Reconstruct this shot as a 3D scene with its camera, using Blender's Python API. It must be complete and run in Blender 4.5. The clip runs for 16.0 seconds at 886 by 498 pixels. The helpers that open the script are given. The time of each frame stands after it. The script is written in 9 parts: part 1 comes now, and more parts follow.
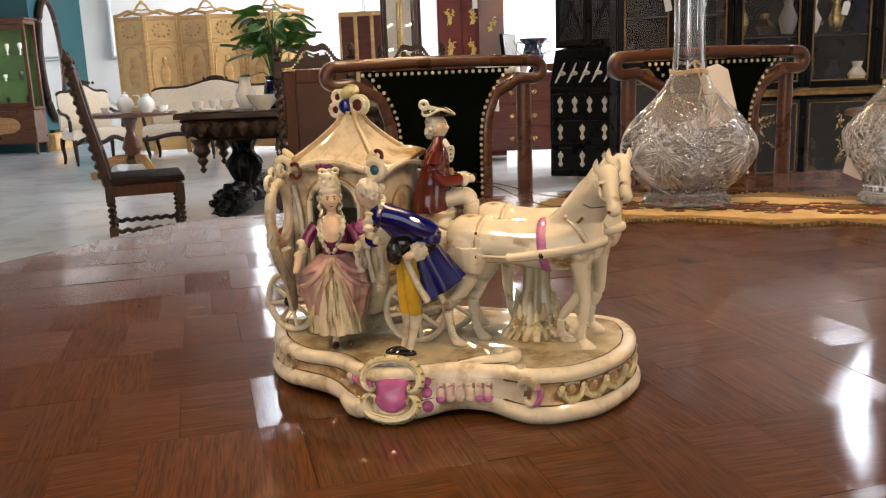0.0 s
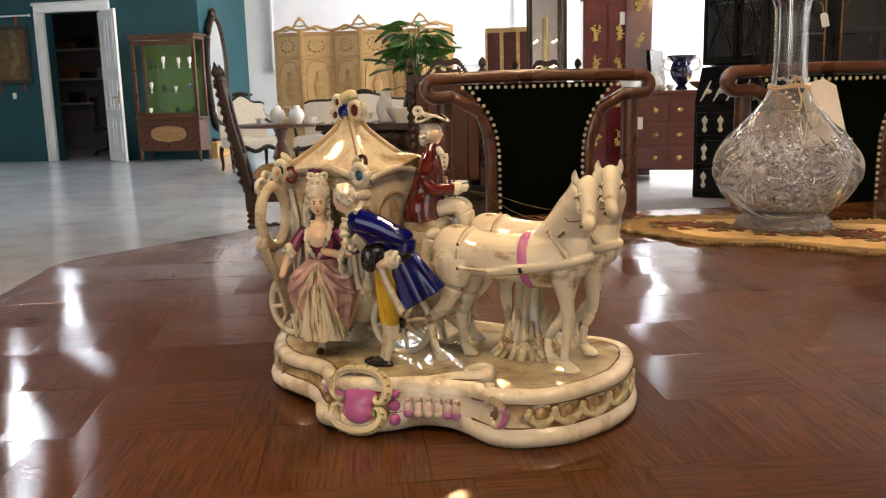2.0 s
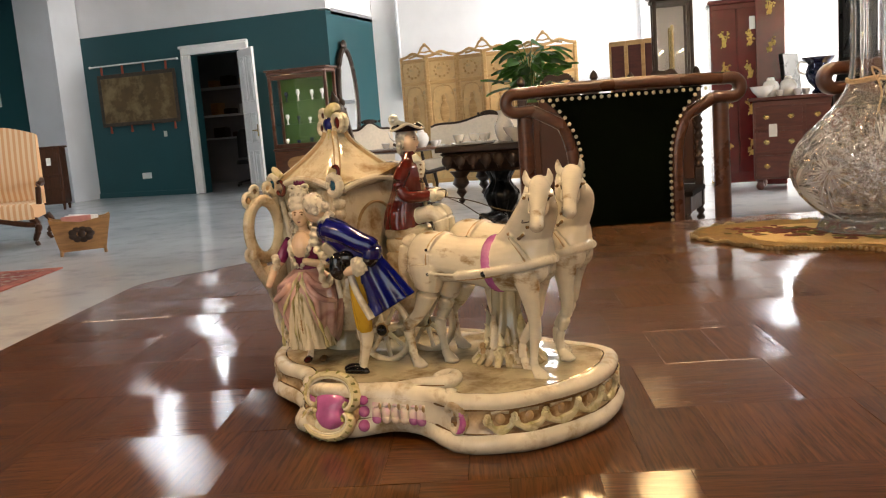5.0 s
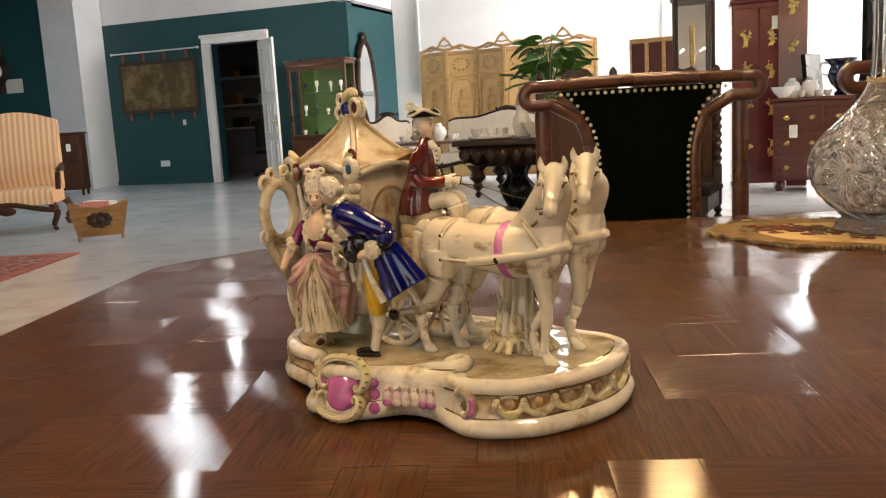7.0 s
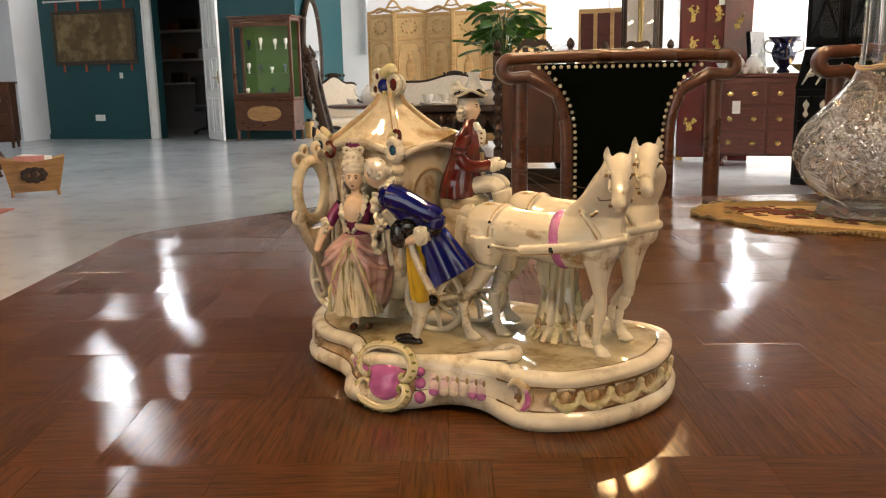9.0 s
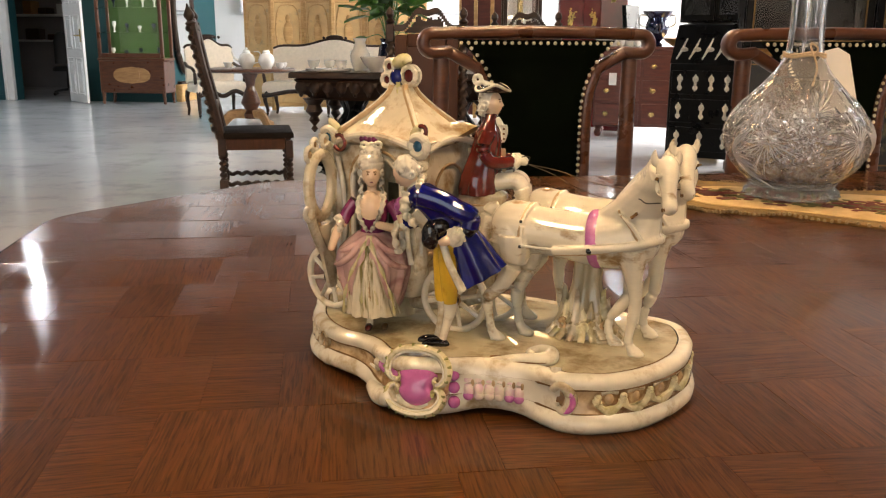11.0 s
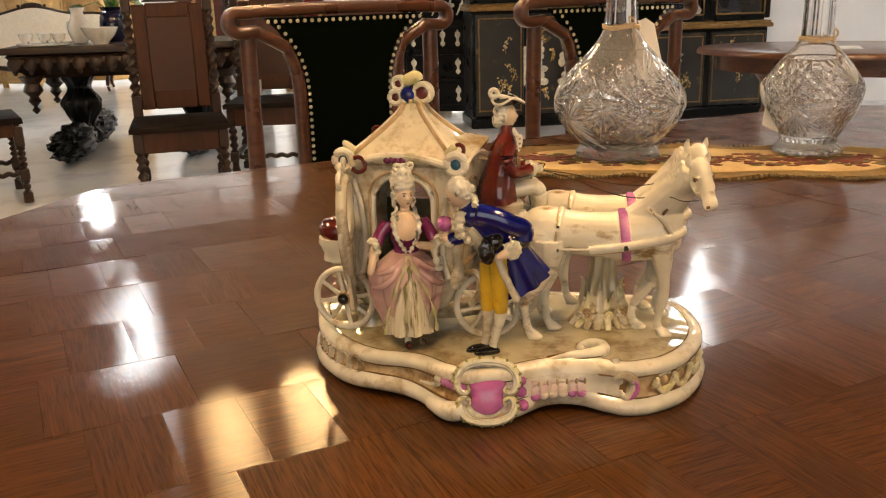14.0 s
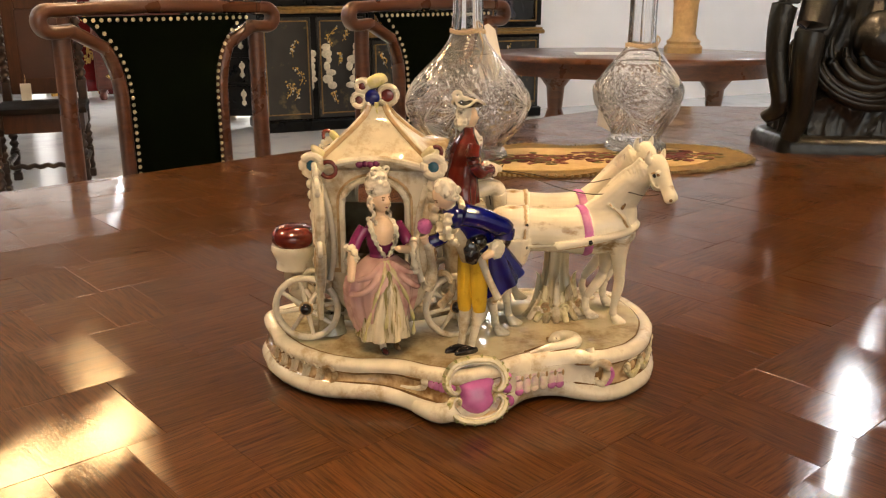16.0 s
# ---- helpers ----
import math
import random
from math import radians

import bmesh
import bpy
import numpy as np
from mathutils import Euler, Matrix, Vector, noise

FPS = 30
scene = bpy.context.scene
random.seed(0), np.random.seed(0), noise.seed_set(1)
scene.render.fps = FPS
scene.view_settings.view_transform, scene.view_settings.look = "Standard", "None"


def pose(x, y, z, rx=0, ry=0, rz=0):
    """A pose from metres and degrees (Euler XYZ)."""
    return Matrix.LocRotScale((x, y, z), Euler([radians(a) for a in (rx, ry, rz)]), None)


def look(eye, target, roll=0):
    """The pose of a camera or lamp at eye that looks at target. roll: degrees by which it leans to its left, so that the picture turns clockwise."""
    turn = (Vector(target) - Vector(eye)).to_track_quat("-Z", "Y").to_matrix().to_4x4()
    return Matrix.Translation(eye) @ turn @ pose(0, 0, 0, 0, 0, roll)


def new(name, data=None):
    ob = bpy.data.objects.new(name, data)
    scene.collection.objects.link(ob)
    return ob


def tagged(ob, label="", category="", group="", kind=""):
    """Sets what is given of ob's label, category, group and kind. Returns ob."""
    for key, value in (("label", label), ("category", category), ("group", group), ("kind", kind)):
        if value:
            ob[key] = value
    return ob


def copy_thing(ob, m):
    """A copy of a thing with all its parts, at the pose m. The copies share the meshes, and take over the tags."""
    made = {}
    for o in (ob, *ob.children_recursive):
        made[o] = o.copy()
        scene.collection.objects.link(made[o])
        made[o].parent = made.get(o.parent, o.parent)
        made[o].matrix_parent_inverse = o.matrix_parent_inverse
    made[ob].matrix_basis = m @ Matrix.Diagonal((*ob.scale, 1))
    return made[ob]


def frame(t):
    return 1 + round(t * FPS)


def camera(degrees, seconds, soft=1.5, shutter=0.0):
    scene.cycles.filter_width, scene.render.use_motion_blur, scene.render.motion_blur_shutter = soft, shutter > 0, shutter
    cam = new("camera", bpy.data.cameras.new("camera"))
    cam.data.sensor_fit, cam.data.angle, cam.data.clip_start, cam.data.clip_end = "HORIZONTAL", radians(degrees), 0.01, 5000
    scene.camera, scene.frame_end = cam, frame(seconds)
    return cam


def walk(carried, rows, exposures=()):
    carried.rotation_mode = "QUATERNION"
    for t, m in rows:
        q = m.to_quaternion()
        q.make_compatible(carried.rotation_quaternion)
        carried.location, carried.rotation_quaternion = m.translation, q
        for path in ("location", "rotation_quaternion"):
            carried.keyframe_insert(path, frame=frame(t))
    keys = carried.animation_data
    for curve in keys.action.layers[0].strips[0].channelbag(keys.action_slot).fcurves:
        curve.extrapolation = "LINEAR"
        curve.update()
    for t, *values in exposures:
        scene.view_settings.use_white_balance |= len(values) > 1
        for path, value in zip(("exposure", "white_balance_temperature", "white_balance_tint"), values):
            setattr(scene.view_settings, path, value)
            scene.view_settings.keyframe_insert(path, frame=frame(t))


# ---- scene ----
from mathutils.bvhtree import BVHTree

cam = camera(54.3, 16.0, 1.2)
METRES, EYE, TILT, LEAN, TURN = 0.9, 1.025, 0.0, 0.0, 0.0
ROWS = [
    (0.0, 0.0, 0.0, 0.0, -0.44, -11.7, 2.14),
    (0.5, 0.0268, 0.0023, -0.0047, 2.39, -11.3, 1.61),
    (1.0, 0.0612, 0.0126, -0.0082, 4.61, -11.13, 1.21),
    (1.5, 0.1119, 0.0223, -0.0135, 6.79, -10.69, 1.19),
    (2.0, 0.1395, 0.033, -0.0137, 9.55, -10.34, 1.43),
    (2.5, 0.1606, 0.0453, -0.0154, 12.07, -10.01, 2.0),
    (3.0, 0.1828, 0.0489, -0.0149, 13.96, -9.56, 2.54),
    (3.5, 0.2062, 0.0536, -0.0195, 15.42, -9.11, 3.22),
    (4.0, 0.2368, 0.058, -0.0234, 16.38, -8.81, 3.94),
    (6.5, 0.2914, 0.0703, -0.0434, 20.11, -8.58, 3.93),
    (7.0, 0.2794, 0.0614, -0.0401, 19.49, -8.83, 3.21),
    (7.5, 0.2614, 0.0584, -0.0383, 18.71, -9.32, 2.6),
    (8.0, 0.2405, 0.0574, -0.0368, 17.56, -10.06, 2.24),
    (10.5, 0.0873, 0.052, 0.0017, 10.61, -13.05, -0.44),
    (11.0, 0.0544, 0.0538, 0.0025, 7.42, -13.65, -0.34),
    (11.5, 0.014, 0.0573, 0.0146, 4.86, -14.06, 0.27),
    (12.0, -0.0309, 0.0583, 0.0218, 1.31, -14.56, 0.73),
    (12.5, -0.0836, 0.0592, 0.0314, -2.4, -15.22, 0.82),
    (13.0, -0.1213, 0.06, 0.0373, -5.34, -15.64, 1.08),
    (13.5, -0.158, 0.0562, 0.0477, -8.47, -16.1, 1.27),
    (14.0, -0.2047, 0.0571, 0.0562, -11.36, -16.61, 1.47),
    (14.5, -0.2541, 0.0696, 0.0559, -15.22, -16.97, 1.39),
    (15.0, -0.2966, 0.0796, 0.0606, -19.37, -17.06, 0.8),
    (15.5, -0.3415, 0.0935, 0.0573, -23.03, -17.02, 0.48),
    (16.0, -0.3652, 0.1115, 0.0572, -26.21, -16.56, 0.02),
]
walk(cam, [(t, pose(0, 0, EYE, TILT, LEAN, TURN) @ pose(METRES * x, METRES * y, METRES * z, 90 + pitch, roll, yaw)) for t, x, y, z, yaw, pitch, roll in ROWS], ((0.0, -0.03, 6500, 10), (3.0, -0.16, 6750, 10), (8.0, -0.16, 7050, 10), (11.0, 0.06, 6750, 10), (12.5, -0.05, 7150, 10), (13.5, -0.05, 7450, 10), (15.0, 0.06, 7250, 10), (16.0, 0.12, 7150, 10)))


# ---- world and large lights ----
world = bpy.data.worlds.new("world")
scene.world = world
world.use_nodes = True
wn = world.node_tree.nodes
sky = wn.new("ShaderNodeTexSky")
sky.sky_type = 'NISHITA'
sky.sun_disc = False
sky.sun_elevation, sky.sun_rotation = radians(40), radians(200)
world.node_tree.links.new(sky.outputs[0], wn["Background"].inputs[0])
wn["Background"].inputs[1].default_value = 0.1


def area(name, power, size, size_y, colour, m):
    lamp = bpy.data.lights.new(name, 'AREA')
    lamp.energy, lamp.shape, lamp.size, lamp.size_y, lamp.color = power, 'RECTANGLE', size, size_y, colour
    ob = new(name, lamp)
    ob.matrix_world = m
    return ob


# added daylight fill for the figures' fronts, at an unseen window behind the camera
area("front_fill_daylight", 48, 7.0, 2.4, (0.92, 0.96, 1.0), look((-1.5, -5.85, 1.9), (-1.0, 6, 1.2)))
# daylight through the high window band of the far wall, which washes the back of the shop
area("side_window_daylight", 2300, 5.0, 2.2, (1.0, 0.97, 0.93), look((7.85, 11.8, 2.6), (-4, 12.5, 1.2)))


# ---- materials ----
def node_mat(name):
    m = bpy.data.materials.new(name)
    m.use_nodes = True
    nt = m.node_tree
    return m, nt, nt.nodes["Principled BSDF"]


def put(nt, kind, **values):
    n = nt.nodes.new(kind)
    for key, value in values.items():
        if key in ("operation", "blend_type", "noise_dimensions", "data_type", "wave_type", "bands_direction", "feature", "interpolation"):
            if key == "operation":
                n.operation = value
            elif key == "blend_type":
                n.blend_type = value
            elif key == "data_type":
                n.data_type = value
            elif key == "feature":
                n.feature = value
        else:
            n.inputs[key.replace("_", " ")].default_value = value
    return n


def coords(nt, scale=(1, 1, 1), rot=(0, 0, 0), shuffle=False):
    tc = nt.nodes.new("ShaderNodeTexCoord")
    mp = nt.nodes.new("ShaderNodeMapping")
    mp.inputs["Scale"].default_value = scale
    mp.inputs["Rotation"].default_value = rot
    nt.links.new(tc.outputs["Object"], mp.inputs["Vector"])
    if shuffle:
        info = nt.nodes.new("ShaderNodeObjectInfo")
        mul = put(nt, "ShaderNodeMath", operation='MULTIPLY')
        mul.inputs[1].default_value = 37.0
        nt.links.new(info.outputs["Random"], mul.inputs[0])
        com = nt.nodes.new("ShaderNodeCombineXYZ")
        for k in range(3):
            nt.links.new(mul.outputs[0], com.inputs[k])
        nt.links.new(com.outputs[0], mp.inputs["Location"])
    return mp.outputs["Vector"]


def ramp(nt, fac, stops):
    r = nt.nodes.new("ShaderNodeValToRGB")
    el = r.color_ramp.elements
    while len(el) < len(stops):
        el.new(0.5)
    for e, (p, c) in zip(el, stops):
        e.position, e.color = p, (*c, 1)
    nt.links.new(fac, r.inputs[0])
    return r.outputs[0]


def plain(name, colour, rough=0.5, metal=0.0, vary=0.12, scale=20.0, bump=0.0, bump_scale=120.0, coat=0.0, spec=0.5, mottle=None, mottle_at=(0.5, 0.7), mottle_scale=8.0):
    """A surface of one colour with uneven tone at two scales and a fine relief."""
    m, nt, b = node_mat(name)
    v = coords(nt)
    n1 = put(nt, "ShaderNodeTexNoise", Scale=scale, Detail=5.0)
    nt.links.new(v, n1.inputs["Vector"])
    lo = tuple(c * (1 - vary) for c in colour)
    hi = tuple(min(1, c * (1 + vary)) for c in colour)
    out = ramp(nt, n1.outputs[0], [(0.3, lo), (0.7, hi)])
    if mottle:
        n2 = put(nt, "ShaderNodeTexNoise", Scale=mottle_scale, Detail=6.0, Roughness=0.65)
        nt.links.new(v, n2.inputs["Vector"])
        f = ramp(nt, n2.outputs[0], [(mottle_at[0], (0, 0, 0)), (mottle_at[1], (1, 1, 1))])
        mix = nt.nodes.new("ShaderNodeMix")
        mix.data_type = 'RGBA'
        nt.links.new(f, mix.inputs[0])
        nt.links.new(out, mix.inputs[6])
        mix.inputs[7].default_value = (*mottle, 1)
        out = mix.outputs[2]
    nt.links.new(out, b.inputs["Base Color"])
    rr = put(nt, "ShaderNodeMapRange")
    rr.inputs["To Min"].default_value = rough * 0.8
    rr.inputs["To Max"].default_value = min(1, rough * 1.25)
    nt.links.new(n1.outputs[0], rr.inputs[0])
    nt.links.new(rr.outputs[0], b.inputs["Roughness"])
    b.inputs["Metallic"].default_value = metal
    b.inputs["Coat Weight"].default_value = coat
    b.inputs["Coat Roughness"].default_value = 0.05
    b.inputs["Specular IOR Level"].default_value = spec
    if bump:
        n3 = put(nt, "ShaderNodeTexNoise", Scale=bump_scale, Detail=4.0)
        nt.links.new(v, n3.inputs["Vector"])
        bp = put(nt, "ShaderNodeBump", Strength=bump, Distance=0.01)
        nt.links.new(n3.outputs[0], bp.inputs["Height"])
        nt.links.new(bp.outputs[0], b.inputs["Normal"])
        if coat:
            b2 = put(nt, "ShaderNodeBump", Strength=bump * 0.3, Distance=0.01)
            nt.links.new(n3.outputs[0], b2.inputs["Height"])
            nt.links.new(b2.outputs[0], b.inputs["Coat Normal"])
    return m


def wood(name, dark, light, rough=0.4, grain=(3, 60, 60), coat=0.0, shuffle=False, bump=0.08, tone=0.0, spec=0.5):
    """Grain streaks along local x, in two scales, under an uneven polish."""
    m, nt, b = node_mat(name)
    v = coords(nt, grain, shuffle=shuffle)
    n1 = put(nt, "ShaderNodeTexNoise", Scale=1.0, Detail=8.0, Roughness=0.65, Distortion=0.6)
    nt.links.new(v, n1.inputs["Vector"])
    out = ramp(nt, n1.outputs[0], [(0.28, dark), (0.72, light)])
    if tone:
        info = nt.nodes.new("ShaderNodeObjectInfo")
        mr = put(nt, "ShaderNodeMapRange")
        mr.inputs["To Min"].default_value = 1 - tone
        mr.inputs["To Max"].default_value = 1 + tone
        nt.links.new(info.outputs["Random"], mr.inputs[0])
        hsv = nt.nodes.new("ShaderNodeHueSaturation")
        nt.links.new(mr.outputs[0], hsv.inputs["Value"])
        nt.links.new(out, hsv.inputs["Color"])
        out = hsv.outputs[0]
    nt.links.new(out, b.inputs["Base Color"])
    n2 = put(nt, "ShaderNodeTexNoise", Scale=9.0, Detail=4.0)
    nt.links.new(coords(nt), n2.inputs["Vector"])
    rr = put(nt, "ShaderNodeMapRange")
    rr.inputs["To Min"].default_value = rough * 0.65
    rr.inputs["To Max"].default_value = min(1, rough * 1.4)
    nt.links.new(n2.outputs[0], rr.inputs[0])
    nt.links.new(rr.outputs[0], b.inputs["Roughness"])
    b.inputs["Coat Weight"].default_value = coat
    b.inputs["Coat Roughness"].default_value = 0.07
    b.inputs["Specular IOR Level"].default_value = spec
    bp = put(nt, "ShaderNodeBump", Strength=bump, Distance=0.002)
    nt.links.new(n1.outputs[0], bp.inputs["Height"])
    nt.links.new(bp.outputs[0], b.inputs["Normal"])
    return m


def glass(name, colour=(1, 1, 1), rough=0.0, ior=1.5):
    m, nt, b = node_mat(name)
    b.inputs["Base Color"].default_value = (*colour, 1)
    b.inputs["Transmission Weight"].default_value = 1.0
    b.inputs["Roughness"].default_value = rough
    b.inputs["IOR"].default_value = ior
    return m


def lit(name, colour, strength):
    m, nt, b = node_mat(name)
    b.inputs["Base Color"].default_value = (0.8, 0.8, 0.8, 1)
    b.inputs["Emission Color"].default_value = (*colour, 1)
    b.inputs["Emission Strength"].default_value = strength
    return m


M_WHITEWALL = plain("white_plaster", (0.84, 0.84, 0.86), 0.8, vary=0.04, scale=2.0, bump=0.06, bump_scale=60)
M_GREYWALL = plain("grey_plaster", (0.62, 0.64, 0.68), 0.8, vary=0.05, scale=2.0, bump=0.06, bump_scale=60)
M_TEAL = plain("teal_wall_paint", (0.007, 0.064, 0.077), 0.6, vary=0.08, scale=1.5, bump=0.05, bump_scale=80)
M_FLOOR = plain("polished_screed", (0.58, 0.60, 0.63), 0.16, vary=0.07, scale=0.9, bump=0.015, bump_scale=12, mottle=(0.40, 0.42, 0.45), mottle_at=(0.5, 0.75), mottle_scale=3)
M_CEIL = plain("ceiling_brown", (0.050, 0.042, 0.036), 0.9, vary=0.03, scale=1.0)
M_WHITEPAINT = plain("white_gloss_paint", (0.78, 0.78, 0.77), 0.35, vary=0.04, scale=6)
M_TABLE = wood("veneer_walnut", (0.034, 0.0117, 0.0029), (0.094, 0.0350, 0.0086), 0.4, (9, 300, 60), shuffle=True, bump=0.06, tone=0.15, spec=0.04)


def lacquer(m):
    """An old polish over the veneer: open pores along the grain, faint waves, scuffed patches."""
    nt = m.node_tree
    b = nt.nodes["Principled BSDF"]
    pore = put(nt, "ShaderNodeTexNoise", Scale=1.0, Detail=4.0, Roughness=0.8)
    nt.links.new(coords(nt, (34, 330, 34), shuffle=True), pore.inputs["Vector"])
    wave = put(nt, "ShaderNodeTexNoise", Scale=30.0, Detail=2.0)
    nt.links.new(coords(nt, shuffle=True), wave.inputs["Vector"])
    info = nt.nodes.new("ShaderNodeObjectInfo")
    w1 = put(nt, "ShaderNodeBump", Strength=0.35, Distance=0.00020)
    nt.links.new(wave.outputs[0], w1.inputs["Height"])
    # some blocks are polished full, others show their open grain
    open_grain = put(nt, "ShaderNodeMapRange")
    open_grain.inputs["To Min"].default_value, open_grain.inputs["To Max"].default_value = 0.08, 0.50
    nt.links.new(info.outputs["Random"], open_grain.inputs[0])
    w2 = put(nt, "ShaderNodeBump", Distance=0.0003)
    nt.links.new(open_grain.outputs[0], w2.inputs["Strength"])
    nt.links.new(pore.outputs[0], w2.inputs["Height"])
    nt.links.new(w1.outputs[0], w2.inputs["Normal"])
    nt.links.new(w2.outputs[0], b.inputs["Coat Normal"])
    worn = put(nt, "ShaderNodeTexNoise", Scale=11.0, Detail=6.0, Roughness=0.7)
    nt.links.new(coords(nt, shuffle=True), worn.inputs["Vector"])
    rr = put(nt, "ShaderNodeMapRange")
    rr.inputs["From Min"].default_value, rr.inputs["From Max"].default_value = 0.3, 0.75
    rr.inputs["To Min"].default_value, rr.inputs["To Max"].default_value = 0.012, 0.065
    nt.links.new(worn.outputs[0], rr.inputs[0])
    nt.links.new(rr.outputs[0], b.inputs["Coat Roughness"])
    # dark open pores, short dashes along the grain
    dash = put(nt, "ShaderNodeTexNoise", Scale=1.0, Detail=2.0, Roughness=0.5)
    nt.links.new(coords(nt, (38, 620, 38), shuffle=True), dash.inputs["Vector"])
    mask = ramp(nt, dash.outputs[0], [(0.36, (0.38, 0.36, 0.34)), (0.50, (1, 1, 1))])
    mul = nt.nodes.new("ShaderNodeMixRGB")
    mul.blend_type = 'MULTIPLY'
    mul.inputs[0].default_value = 0.75
    nt.links.new(b.inputs["Base Color"].links[0].from_socket, mul.inputs[1])
    nt.links.new(mask, mul.inputs[2])
    nt.links.new(mul.outputs[0], b.inputs["Base Color"])
    b.inputs["Coat Weight"].default_value = 0.64
    b.inputs["Coat IOR"].default_value = 1.5


lacquer(M_TABLE)
M_TABLEBASE = wood("walnut_edge", (0.055, 0.018, 0.008), (0.13, 0.045, 0.018), 0.25, (6, 70, 70), coat=0.4)
M_CHAIRWOOD = wood("mahogany_polish", (0.042, 0.015, 0.008), (0.105, 0.039, 0.018), 0.28, (8, 60, 60), coat=0.35)
M_DARKOAK = wood("dark_oak", (0.010, 0.005, 0.003), (0.040, 0.018, 0.009), 0.38, (8, 60, 60), spec=0.35)
M_MIDOAK = wood("stained_oak", (0.024, 0.0076, 0.0028), (0.064, 0.0208, 0.0070), 0.42, (40, 40, 6), spec=0.28)
M_REDWOOD = wood("red_mahogany", (0.048, 0.0145, 0.006), (0.128, 0.043, 0.0155), 0.3, (6, 50, 50), coat=0.3)
M_LIGHTWOOD = wood("honey_wood", (0.26, 0.13, 0.045), (0.48, 0.27, 0.11), 0.4, (5, 40, 40), coat=0.2)
M_GOLDWOOD = wood("gilt_cream_wood", (0.37, 0.205, 0.070), (0.62, 0.40, 0.165), 0.45, (4, 25, 25))
M_BLACKLACQUER = plain("black_lacquer", (0.0045, 0.0048, 0.0052), 0.28, vary=0.3, scale=8, spec=0.16)
M_REDLACQUER = plain("red_lacquer", (0.108, 0.0055, 0.0065), 0.22, vary=0.2, scale=5, coat=0.5)
M_GOLD = plain("gilding", (0.62, 0.40, 0.12), 0.35, metal=0.75, vary=0.2, scale=40)
M_BRASS = plain("brass", (0.75, 0.56, 0.24), 0.25, metal=1.0, vary=0.12, scale=60)
M_NAIL = plain("pale_brass_nail", (0.80, 0.72, 0.52), 0.30, metal=0.8, vary=0.15, scale=60)
M_VELVET = plain("green_velvet", (0.0011, 0.0022, 0.0008), 0.9, vary=0.4, scale=14, bump=0.15, bump_scale=400, spec=0.03)
M_VELVET.node_tree.nodes["Principled BSDF"].inputs["Sheen Weight"].default_value = 0.02
M_VELVET.node_tree.nodes["Principled BSDF"].inputs["Sheen Tint"].default_value = (0.25, 0.4, 0.08, 1)
M_CREAMCLOTH = plain("cream_upholstery", (0.72, 0.63, 0.51), 0.9, vary=0.06, scale=30, bump=0.1, bump_scale=300)
M_PEARL = plain("mother_of_pearl", (0.62, 0.58, 0.48), 0.3, vary=0.2, scale=60)
M_BRONZE = plain("dark_bronze", (0.011, 0.0105, 0.009), 0.30, metal=0.3, vary=0.4, scale=25, bump=0.2, bump_scale=60, coat=0.15)
M_GLASS = glass("clear_glass")
M_CRYSTAL = glass("cut_crystal", (1, 1, 1), 0.0, 1.42)
# ground cuts; their glints are put in as a white share of colour
M_CUT = glass("ground_crystal_sparkle", (1, 1, 1), 0.06, 1.5)
M_CUT.node_tree.nodes["Principled BSDF"].inputs["Transmission Weight"].default_value = 0.55
M_CUT.node_tree.nodes["Principled BSDF"].inputs["Base Color"].default_value = (0.92, 0.93, 0.95, 1)
# the opaque white share paints the bright veil of refracted light
M_CUTSOFT = glass("cut_crystal_white_veil", (0.99, 0.992, 1.0), 0.006, 1.47)
M_CUTSOFT.node_tree.nodes["Principled BSDF"].inputs["Transmission Weight"].default_value = 0.88
M_CARD = plain("paper_tag", (0.74, 0.72, 0.68), 0.8, vary=0.05)
M_STRING = plain("jute_string", (0.60, 0.45, 0.28), 0.9, vary=0.2, scale=300)
M_TUBE = lit("fluorescent_diffuser", (0.84, 0.92, 1.0), 66.0)
M_TUBEHIGH = lit("high_output_diffuser", (0.84, 0.92, 1.0), 110.0)
M_WARMTUBE = lit("warm_tube", (1.0, 0.68, 0.40), 370.0)
M_GLOBE = lit("warm_opal_globe", (1.0, 0.64, 0.30), 48.0)
M_TINWHITE = plain("white_enamel", (0.8, 0.8, 0.8), 0.4, vary=0.03)
# the store room's dimness is put into this grey; some vases share it
M_DARKROOM = plain("dimmed_store_grey", (0.22, 0.22, 0.24), 0.8, vary=0.08, scale=3)
M_BLACK = plain("black_plastic", (0.012, 0.012, 0.013), 0.5, vary=0.2)
M_GREENBAIZE = plain("green_lining", (0.052, 0.112, 0.020), 0.8, vary=0.1, scale=4)
M_MIRROR = plain("mirror_silver", (0.9, 0.92, 0.93), 0.03, metal=1.0, vary=0.01)
M_CHINA = plain("white_china", (0.78, 0.76, 0.72), 0.12, vary=0.05, scale=40, coat=0.5)
M_COBALT = plain("cobalt_china", (0.006, 0.008, 0.035), 0.08, vary=0.2, coat=0.6)


